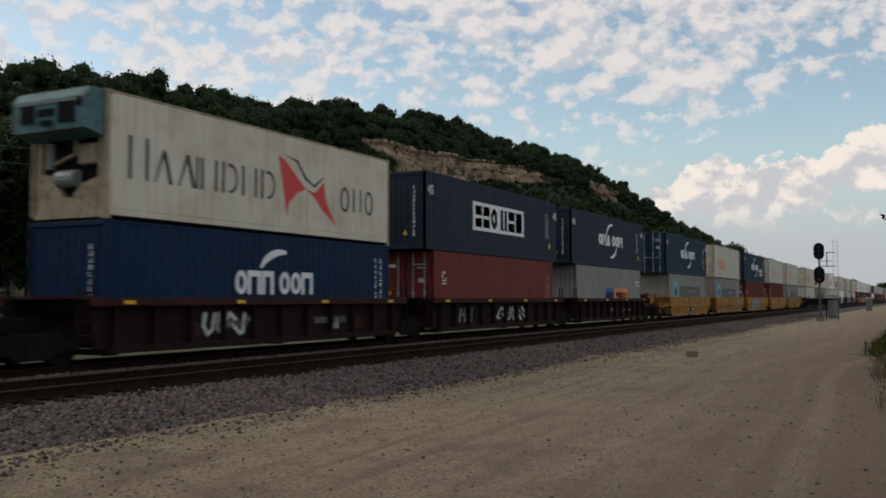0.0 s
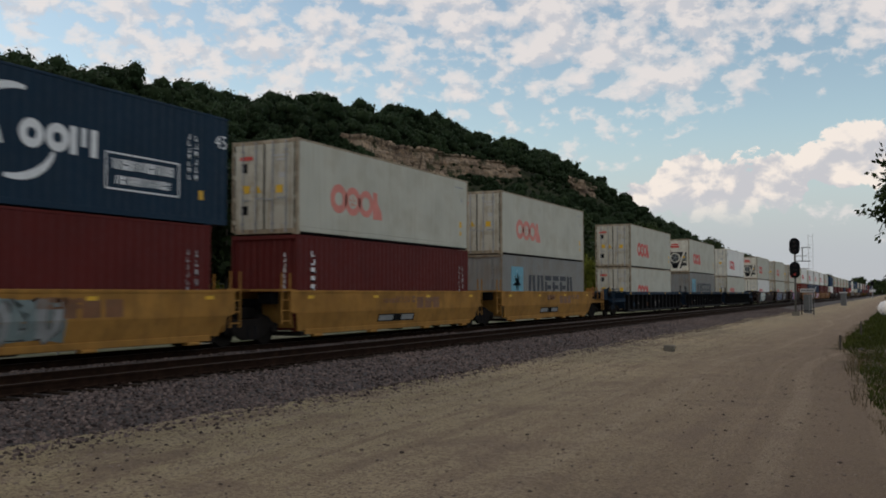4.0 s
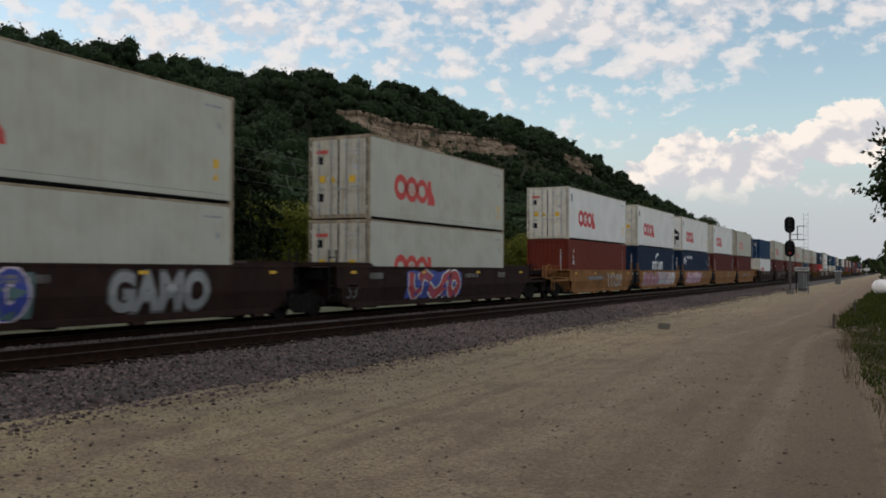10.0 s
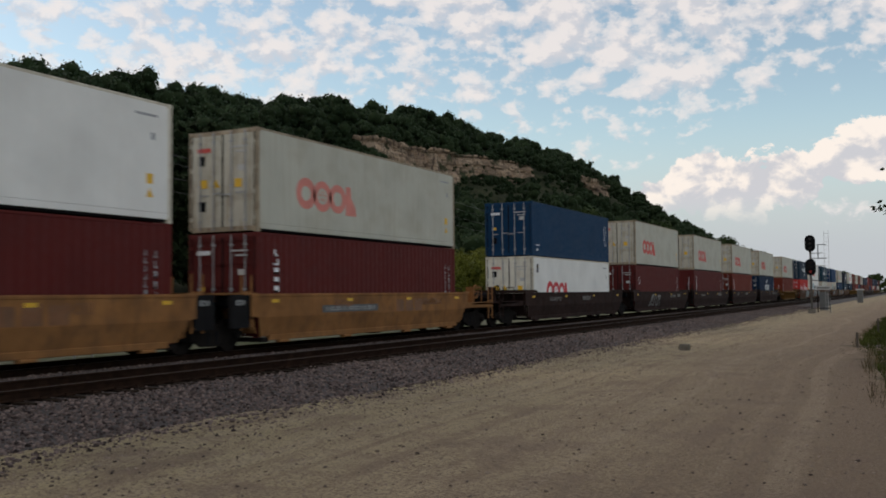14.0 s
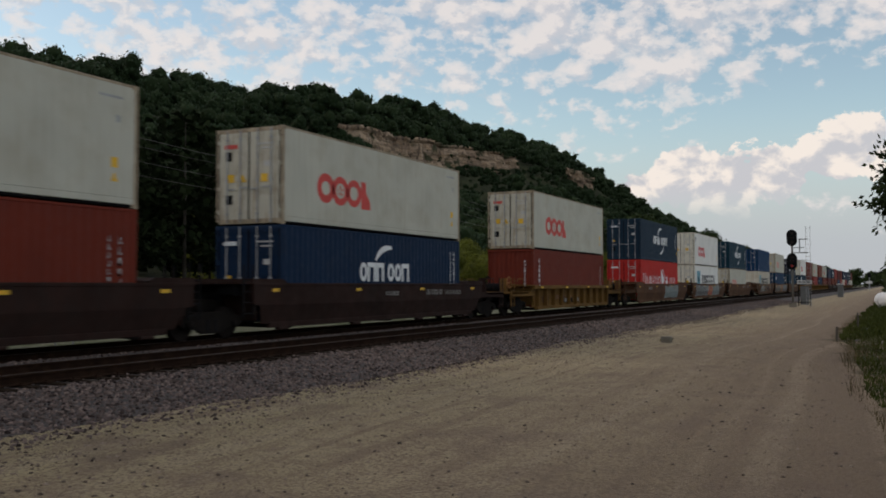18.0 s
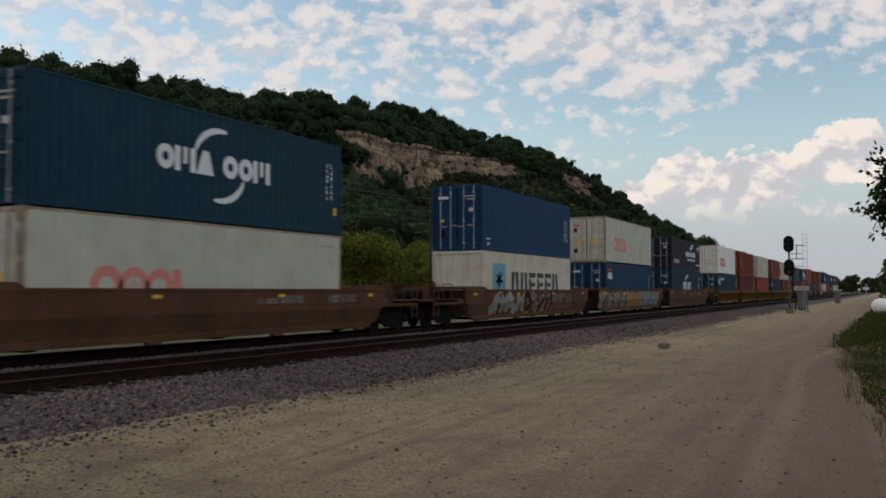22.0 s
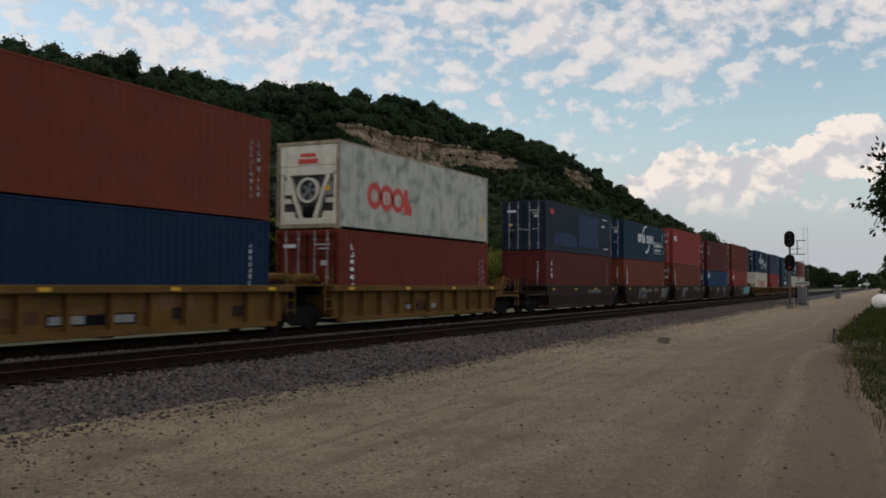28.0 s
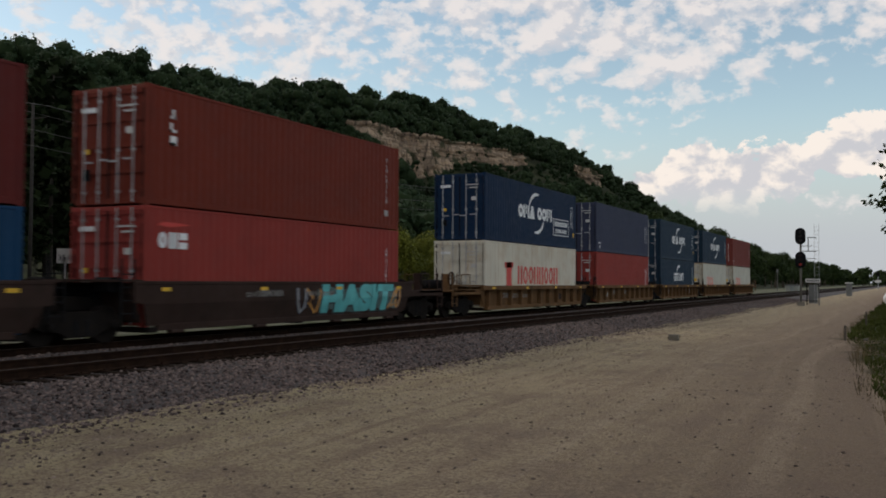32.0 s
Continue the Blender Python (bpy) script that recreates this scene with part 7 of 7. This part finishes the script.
def ribbon(pts, w0, w1):
    """An outline of a painted stroke through points, from one width to the other, with squared ends."""
    left, right = [], []
    for k, p in enumerate(pts):
        a, b = pts[max(0, k - 1)], pts[min(len(pts) - 1, k + 1)]
        d = math.hypot(b[0] - a[0], b[1] - a[1]) or 1.0
        w = (w0 + (w1 - w0) * k / (len(pts) - 1)) / 2
        nx, nz = -(b[1] - a[1]) / d * w, (b[0] - a[0]) / d * w
        left.append((p[0] + nx, p[1] + nz))
        right.append((p[0] - nx, p[1] - nz))
    return [[left[k], right[k], right[k + 1], left[k + 1]] for k in range(len(pts) - 1)]


def strokes(rng, a, b, z0, z1, n):
    """Lines of a sprayed piece: hooks, bowls, slashes and zigzags set side by side and over one another."""
    w, d, out = (b - a) / n, z1 - z0, []
    for i in range(n):
        c0, c1 = a + (i - 0.05) * w, a + (i + 1.02) * w
        mid, zm, lean = (c0 + c1) / 2, (z0 + z1) / 2 + rng.uniform(-0.06, 0.06) * d, rng.uniform(-0.05, 0.2) * w
        k = rng.randrange(5)
        if k == 0:
            turn = rng.uniform(0, 6.28)
            out.append([(mid + 0.36 * w * math.cos(q), zm + 0.36 * d * math.sin(q)) for q in [turn + 0.5 * j for j in range(13)]])
        elif k == 1:
            out.append([(c0 + 0.2 * w, z0 + 0.1 * d), (c0 + 0.3 * w + lean, z1 - 0.12 * d), (mid + 0.1 * w, zm), (c1 - 0.2 * w + lean, z1 - 0.1 * d), (c1 - 0.15 * w, z0 + 0.08 * d)])
        elif k == 2:
            out.append([(c0 + 0.1 * w, z1 - 0.1 * d), (mid + 0.15 * w, zm + 0.12 * d), (mid - 0.2 * w, zm - 0.02 * d), (c1, z0 + 0.08 * d)])
        elif k == 3:
            out.append([(c0 + 0.2 * w + lean, z1 - 0.08 * d), (c0 + 0.22 * w, zm - 0.1 * d), (mid, z0 + 0.12 * d), (c1 - 0.2 * w, z0 + 0.3 * d), (c1 - 0.18 * w + lean, z1 - 0.1 * d)])
        else:
            out.append([(c0, z0 + 0.12 * d), (mid - 0.1 * w, z0 + 0.3 * d), (mid + 0.2 * w + lean, zm + 0.2 * d), (c1 + 0.2 * w, z1 - 0.12 * d)])
            out.append([(mid + 0.1 * w, z0 + 0.2 * d), (c1 - 0.1 * w, z0 + 0.28 * d)])
    return out


def graffiti(ob, style, zt, seed, a, b, n, fills, halo, back):
    """One sprayed piece: its ground, the edge of its strokes, their fill and a few bright lines."""
    rng = random.Random(seed)
    za, zb = (0.40, zt - 0.10) if style == "flush" else (0.45, zt - 0.28)
    ground = ob
    if back:
        ground = part("graffiti", on_side("graffiti", [jagged(rng, a - 0.15, b + 0.15, za, zb, 0.14, 9)], style, 0.0006), back, ob)
    lines = strokes(rng, a, b, za + 0.02, zb - 0.02, n)
    wide = (b - a) / n
    fat = min(0.40, 0.44 * wide) if back else 0.30 if wide > 0.85 else 0.10
    rim = 0.10 if fat > 0.15 else 0.04
    part("outline", on_side("outline", [q for p in lines for q in ribbon(p, fat + rim, fat + rim * 0.7)], style, 0.0016), halo, ground)
    for k, m in enumerate(fills[:2]):
        mine = [p for j, p in enumerate(lines) if j % len(fills[:2]) == k]
        if mine:
            part("fill", on_side("fill", [q for p in mine for q in ribbon(p, fat, fat * 0.8)], style, 0.0026 + 0.0006 * k), m, ground)
    if back:
        # arrows, bubbles and shards thrown over the strokes
        over = []
        for k in range(2 * n):
            y, z, r = rng.uniform(a, b), rng.uniform(za + 0.1, zb - 0.1), rng.uniform(0.08, 0.24)
            q = rng.uniform(0, 6.28)
            m = rng.choice((3, 3, 4, 7))
            over.append([(y + r * rng.uniform(0.6, 1.6) * math.cos(q + 6.283 * j / m), z + 0.8 * r * math.sin(q + 6.283 * j / m)) for j in range(m)])
        part("shard", on_side("shard", [[(u, min(max(v, za), zb)) for u, v in p] for p in over], style, 0.0040), back, ground)


def word_graffiti(ob, style, text, letters, ground_span, fat, fill, edge, back, seed):
    """A sprayed word in fat letters over a coloured ground; letters and ground are given as y0, y1, z0, z1."""
    rng = random.Random(seed)
    ground = ob
    if back:
        a, b, z0, z1 = ground_span
        ground = part("graffiti", on_side("graffiti", [jagged(rng, a, b, z0, z1, 0.22, 8)], style, 0.0006), back, ob)
    y0, y1, z0, z1 = letters
    for name, grow, mat, lift in (("outline", 0.07, edge, 0.0016), ("fill", 0.0, fill, 0.0028)):
        flat = number_mesh(text, 1.0, fat + grow * 0.45)
        co = np.array([v.co[:2] for v in flat.vertices])
        lo, hi = co.min(0), co.max(0)
        ky, kz = (y1 - y0 + 2 * grow) / (hi[0] - lo[0]), (z1 - z0 + 2 * grow) / (hi[1] - lo[1])
        flat.transform(Matrix(((0, 0, 1, 0), (ky, 0, 0, y0 - grow - lo[0] * ky), (0, kz, 0, z0 - grow - lo[1] * kz), (0, 0, 0, 1))))
        part(name, on_side(name, flat, style, lift), mat, ground)


def well_car(i, y, car, first, last):
    lo, hi, style, paint, wl, zt, words = car
    y0, y1 = (FT40 - wl) / 2, (FT40 + wl) / 2
    ob = tagged(new("well_car"), label=words, category="railway car", group="well cars of the train")
    for s in (1, -1):
        for name, me, role in cached(("well", style, wl, zt, s), lambda: well_side(style, y0, y1, zt, s)):
            # on red cars all but the top chord carry painted shade
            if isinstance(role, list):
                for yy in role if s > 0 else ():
                    part(name, me, {M_W_BLUE: M_W_BLACK, M_W_RED: M_W_RED_SHADE}.get(paint, paint), ob, at=pose(0, yy, 0))
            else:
                part(name, me, M_W_BLACK if (paint is M_W_BLUE and name != "top_chord") else M_W_RED_SHADE if (paint is M_W_RED and name != "top_chord") else paint, ob)
    beam = cached(("beam", wl), lambda: Build().cbox(-1.38, 1.38, -0.15, 0.15, 0.20, 0.322, 0.02, "x").mesh("cross_beam"))
    for k in range(3):
        part("cross_beam", beam, M_CAST, ob, at=pose(0, 0.15 + (FT40 - 0.3) * k / 2, 0))
    for e, yy, sgn in ((0, y0, -1), (1, y1, 1)):
        m = pose(0, yy, 0) @ Matrix.Diagonal((1, sgn, 1, 1))
        part("bulkhead", cached(("bulkhead", zt, sgn), lambda: Build().prism([(0.0, 0.45), (sgn * 0.12, 0.75), (sgn * 0.28, zt - 0.3), (sgn * 0.28, zt - 0.04), (sgn * 0.16, zt - 0.04), (sgn * 0.16, zt - 0.3), (-sgn * 0.02, 0.45)], "x", -1.37, 1.37).mesh("bulkhead")), paint, ob, at=pose(0, yy, 0))
        part("end_deck", cached(("end_deck", zt, sgn), lambda: Build().prism([(-1.45, yb(0.0, sgn)), (1.45, yb(0.0, sgn)), (1.45, yb(0.55, sgn)), (0.7, yb(1.15, sgn)), (-0.7, yb(1.15, sgn)), (-1.45, yb(0.55, sgn))], "z", zt - 0.03, zt + 0.03).mesh("end_deck")), paint, ob, at=pose(0, yy, 0))
        is_end = (e == 0 and first) or (e == 1 and last)
        if is_end:
            part("draft_sill", cached(("sill", sgn), lambda: Build().cbox(-0.32, 0.32, min(0, sgn * 3.2), max(0, sgn * 3.2), 0.72, 1.02, 0.03, "y").mesh("draft_sill")), M_CAST, ob, at=pose(0, yy, 0))
            part("platform", cached(("platform", sgn), lambda: Build().cbox(-1.42, 1.42, min(sgn * 0.9, sgn * 2.9), max(sgn * 0.9, sgn * 2.9), 1.02, 1.10, 0.02, "x").cbox(1.30, 1.42, min(0, sgn * 2.9), max(0, sgn * 2.9), 0.90, 1.12, 0.02, "y")
                 .cbox(-1.42, -1.30, min(0, sgn * 2.9), max(0, sgn * 2.9), 0.90, 1.12, 0.02, "y").mesh("platform")), paint, ob, at=pose(0, yy, 0))
            part("coupler", cached(("coupler", sgn), lambda: Build().cbox(-0.14, 0.14, min(sgn * 3.1, sgn * 3.75), max(sgn * 3.1, sgn * 3.75), 0.72, 0.98, 0.04, "y").mesh("coupler")), M_CAST, ob, at=pose(0, yy, 0))
            for s in (1, -1):
                part("end_ladder", cached(("end_ladder", sgn, s), lambda: ladder(s * 1.36, sgn * 2.75, 0.45, 1.75)), paint, ob, at=pose(0, yy, 0))
                part("handrail", cached(("handrail", sgn, s), lambda: Build().tube((s * 1.3, sgn * 1.2, 1.1), (s * 1.3, sgn * 1.2, 1.72), 0.02, 6).tube((s * 1.3, sgn * 1.2, 1.72), (s * 1.3, sgn * 2.0, 1.72), 0.02, 6).tube((s * 1.3, sgn * 2.0, 1.72), (s * 1.3, sgn * 2.0, 1.1), 0.02, 6).mesh("handrail")), paint, ob, at=pose(0, yy, 0))
            part("brake_stand", cached(("brake_stand", sgn), lambda: Build().cbox(0.55, 0.85, sgn * 2.2 - 0.12, sgn * 2.2 + 0.12, 1.1, 1.75, 0.03, "z").mesh("brake_stand")), paint, ob, at=pose(0, yy, 0))
            part("brake_wheel", cached(("brake_wheel", sgn), lambda: ring_mesh(0.95, sgn * 2.2, 1.55)), M_CAST if paint not in (M_W_YEL, M_W_TAN, M_W_OCHRE) else M_W_TAN, ob, at=pose(0, yy, 0))
            part("air_tank", cached(("air_tank", sgn), lambda: Build().tube((-0.9, sgn * 1.6, 1.32), (0.4, sgn * 1.6, 1.32), 0.2, 12).mesh("air_tank", True)), M_DARK, ob, at=pose(0, yy, 0))
            bogie(ob, yy + sgn * 1.55)
        else:
            part("drawbar", cached(("drawbar", sgn), lambda: Build().cbox(-0.4, 0.4, min(0, sgn * 1.3), max(0, sgn * 1.3), 0.72, 1.05, 0.03, "y").mesh("drawbar")), M_CAST, ob, at=pose(0, yy, 0))
            for s in (1, -1):
                part("end_ladder", cached(("short_ladder", sgn, s, zt), lambda: ladder(s * 1.40, sgn * 0.42, 0.55, zt + 0.5)), paint if paint in (M_W_TAN, M_W_OCHRE, M_W_YEL) else M_W_BLACK, ob, at=pose(0, yy, 0))
            if paint is M_W_OCHRE:
                part("brake_cylinder", cached(("brake_cyl", sgn, zt), lambda: Build().tube((0.35, sgn * 0.75, zt + 0.20), (1.05, sgn * 0.75, zt + 0.20), 0.17, 12).tube((1.05, sgn * 0.75, zt + 0.20), (1.22, sgn * 0.75, zt + 0.20), 0.10, 10)
                     .cbox(0.45, 0.95, min(sgn * 0.62, sgn * 0.88), max(sgn * 0.62, sgn * 0.88), zt + 0.02, zt + 0.12, 0.02, "x").mesh("brake_cylinder", True)), paint, ob, at=pose(0, yy, 0))
            part("valve", cached(("valve", sgn), lambda: Build().cbox(0.6, 1.1, min(sgn * 0.35, sgn * 0.7), max(sgn * 0.35, sgn * 0.7), zt_mid(), zt_mid() + 0.35, 0.05, "x").tube((-0.9, sgn * 0.5, 1.15), (0.5, sgn * 0.5, 1.15), 0.16, 10).mesh("valve")), M_DARK, ob, at=pose(0, yy, 0))
    # markings on the side that faces the road
    xs = 1.503 if style == "flush" else 1.562
    refl = cached(("refl", style), lambda: Build().box(xs, xs + 0.005, -0.16, 0.16, -0.045, 0.045).mesh("reflector"))
    for k in range(4):
        part("reflector", refl, M_YELLOW, ob, at=pose(0, y0 + 0.7 + (y1 - y0 - 1.4) * k / 3, zt - (0.2 if style == "flush" else 0.1)))
    rng = random.Random(500 + i)
    tone = M_STENCIL if paint not in (M_W_YEL, M_W_TAN, M_W_OCHRE) else M_W_FADE
    zs = zt - 0.42 if style == "flush" else 0.72
    xm = xs if style == "flush" else 1.312
    bars = []
    for k in range(3):
        a = rng.uniform(y0 + 1.5, y1 - 3)
        bars += shape_marks(a, a + rng.uniform(0.8, 1.7), zs, zs + rng.uniform(0.12, 0.26), 6, 0.035, i * 7 + k)
    tagged(part("stencil", plates(bars, xm, xm + 0.004), tone, ob), kind="stuff")
    if paint in (M_W_YEL, M_W_TAN) or i in (28, 34):
        for k in range(3):
            a = 7.1 + 0.65 * k
            part("name_bar", cached(("car_bar", style, zt, k), lambda: on_side("name_bar", shape_box(a, a + 0.52, zt - 0.62, zt - 0.22), style, 0.001)), M_W_FADE, ob)
    for k in range(0 if style == "flush" else 3):
        a = rng.uniform(y0 + 0.5, y1 - 1.6)
        w = rng.uniform(0.4, 1.1)
        part("paint_patch", plates(shape_box(a, a + w, zt - 0.55 if style == "flush" else 0.55, zt - 0.3 if style == "flush" else 0.85), xm, xm + 0.002), rng.choice([M_W_GREY, M_W_RUST, GREY_G, paint]), ob)
    for k, (a, b, n, fills, halo, back) in enumerate(SPRAY.get(i, [])):
        graffiti(ob, style, zt, i * 13 + k, a, b, n, fills, halo, back)
    if i == 11:
        word_graffiti(ob, style, "VOID", (0.95, 5.05, 0.44, 1.52), (0.2, 5.75, 0.38, 1.50), 0.08, WHITE_G, GREEN_G, TEAL_D, 4)
    if i == 12:
        word_graffiti(ob, style, "GAMO", (7.55, 10.9, 0.48, 1.42), None, 0.05, GREY_G, ASH_G, None, 5)
    if i == 40:
        word_graffiti(ob, style, "HASIT", (7.05, 11.35, 0.46, 1.36), (6.8, 11.6, 0.42, 1.34), 0.075, TEAL_B, BLACK_G, TEAL_D, 6)
    if i in (11, 12, 13):
        flat = number_mesh("53", 0.66)
        flat.transform(Matrix.Translation((0, -1.75, 0.55)) @ Matrix(((0, 0, 1, 0), (1, 0, 0, 0), (0, 1, 0, 0), (0, 0, 0, 1))))
        part("length_mark", on_side("length_mark", flat, style, 0.001), GREY_G, ob)
    if paint in (M_W_YEL, M_W_OCHRE):
        panel = part("data_panel", cached(("data_panel", style), lambda: on_side("data_panel", shape_box(4.4, 7.0, 0.50, 0.76), style, 0.001)), M_DARK, ob)
        for a, b in ((4.48, 5.45), (6.05, 6.92)):
            part("data_plate", cached(("data_plate", style, a), lambda: on_side("data_plate", shape_box(a, b, 0.54, 0.72), style, 0.002)), GREY_G, panel)
    if style == "flush" and wl > 14:
        for yy, sgn in ((y0, -1), (y1, 1)):
            inner = yy - sgn * (abs(y0) - 0.12)
            prof = [(yy + sgn * 0.34, zt + 0.032), (yy + sgn * 0.34, zt + 0.12), (inner + sgn * 0.22, zt + 0.12), (inner, zt + 0.04), (inner, zt + 0.002), (yy + sgn * 0.34, zt + 0.002)]
            part("end_hood", cached(("end_hood", wl, zt, sgn), lambda: Build().prism([(q[0], q[1]) for q in prof], "x", -1.49, 1.49).mesh("end_hood")), paint, ob)
    if paint is M_W_TAN:
        for e, yy, sgn in ((0, y0, -1), (1, y1, 1)):
            if not ((e == 0 and first) or (e == 1 and last)):
                ya, yc = sorted((yy + sgn * 0.31, yy + sgn * 1.05))
                box = part("end_box", cached(("end_box", sgn), lambda: Build().cbox(1.30, 1.44, ya - yy, yc - yy, 0.62, 1.50, 0.02, "z").mesh("end_box")), M_W_BLACK, ob, "black end box with grey bars", at=pose(0, yy, 0))
                part("box_print", cached(("box_print", sgn), lambda: plates(shape_marks(ya - yy + 0.15, yc - yy - 0.2, 1.22, 1.36, 3, 0.05, 4), 1.442, 1.446).mesh("box_print")), GREY_G, box)
    if paint is M_W_TAN and i in (14, 18):
        pl = part("number_plate_panel", plates(shape_box(2.7, 5.9, 0.95, 1.17), xm, xm + 0.003), ASH_G, ob)
        part("number_bars", plates(shape_marks(2.85, 5.75, 1.0, 1.12, 11, 0.04, 9), xm + 0.0035, xm + 0.006), GREY_G, pl)
    ob.matrix_basis = pose(0, y, 0)
    KEYED.append((ob, y, 0.0))
    return ob, y0, y1


def yb(v, sgn):
    return sgn * v


def zt_mid():
    return 1.15


def ladder(x, y, z0, z1):
    b = Build()
    for d in (-0.2, 0.2):
        b.box(x - 0.02, x + 0.02, y + d - 0.02, y + d + 0.02, z0, z1)
    n = int((z1 - z0) / 0.3)
    for k in range(n):
        z = z0 + 0.12 + k * 0.3
        b.box(x - 0.015, x + 0.015, y - 0.2, y + 0.2, z - 0.015, z + 0.015)
    return b.mesh("end_ladder")


def ring_mesh(x, y, z, r=0.27):
    b = Build()
    for k in range(14):
        a, c = 2 * math.pi * k / 14, 2 * math.pi * (k + 1) / 14
        b.tube((x, y + r * math.cos(a), z + r * math.sin(a)), (x, y + r * math.cos(c), z + r * math.sin(c)), 0.025, 5)
    for k in range(4):
        a = math.pi * k / 2
        b.tube((x, y, z), (x, y + r * math.cos(a), z + r * math.sin(a)), 0.018, 5)
    return b.mesh("brake_wheel")


def build_train():
    places = {i: u[0] for i, u in enumerate(UNITS)}
    places[-1] = places[0] - 15.5
    for car in CARS:
        for i in range(car[0], car[1] + 1):
            ob, y0, y1 = well_car(i, places[i], car, i == car[0] and i != -1, i == car[1])
            if i < car[1]:
                bogie(ob, (y1 + (places[i + 1] - places[i]) + y0) / 2)
            if i == -1:
                continue
            bottom, top = UNITS[i][2], UNITS[i][1]
            container(bottom, places[i], BASE_Z, 0)
            container(top, places[i], BASE_Z + bottom[4] + 0.012, 1)


build_train()


def motions():
    for ob, y, z in KEYED:
        walk(ob, [(t, pose(0, y - travel(t), z)) for t in (0, 4, 8, 12, 16, 20, 24, 28, 32)])


motions()
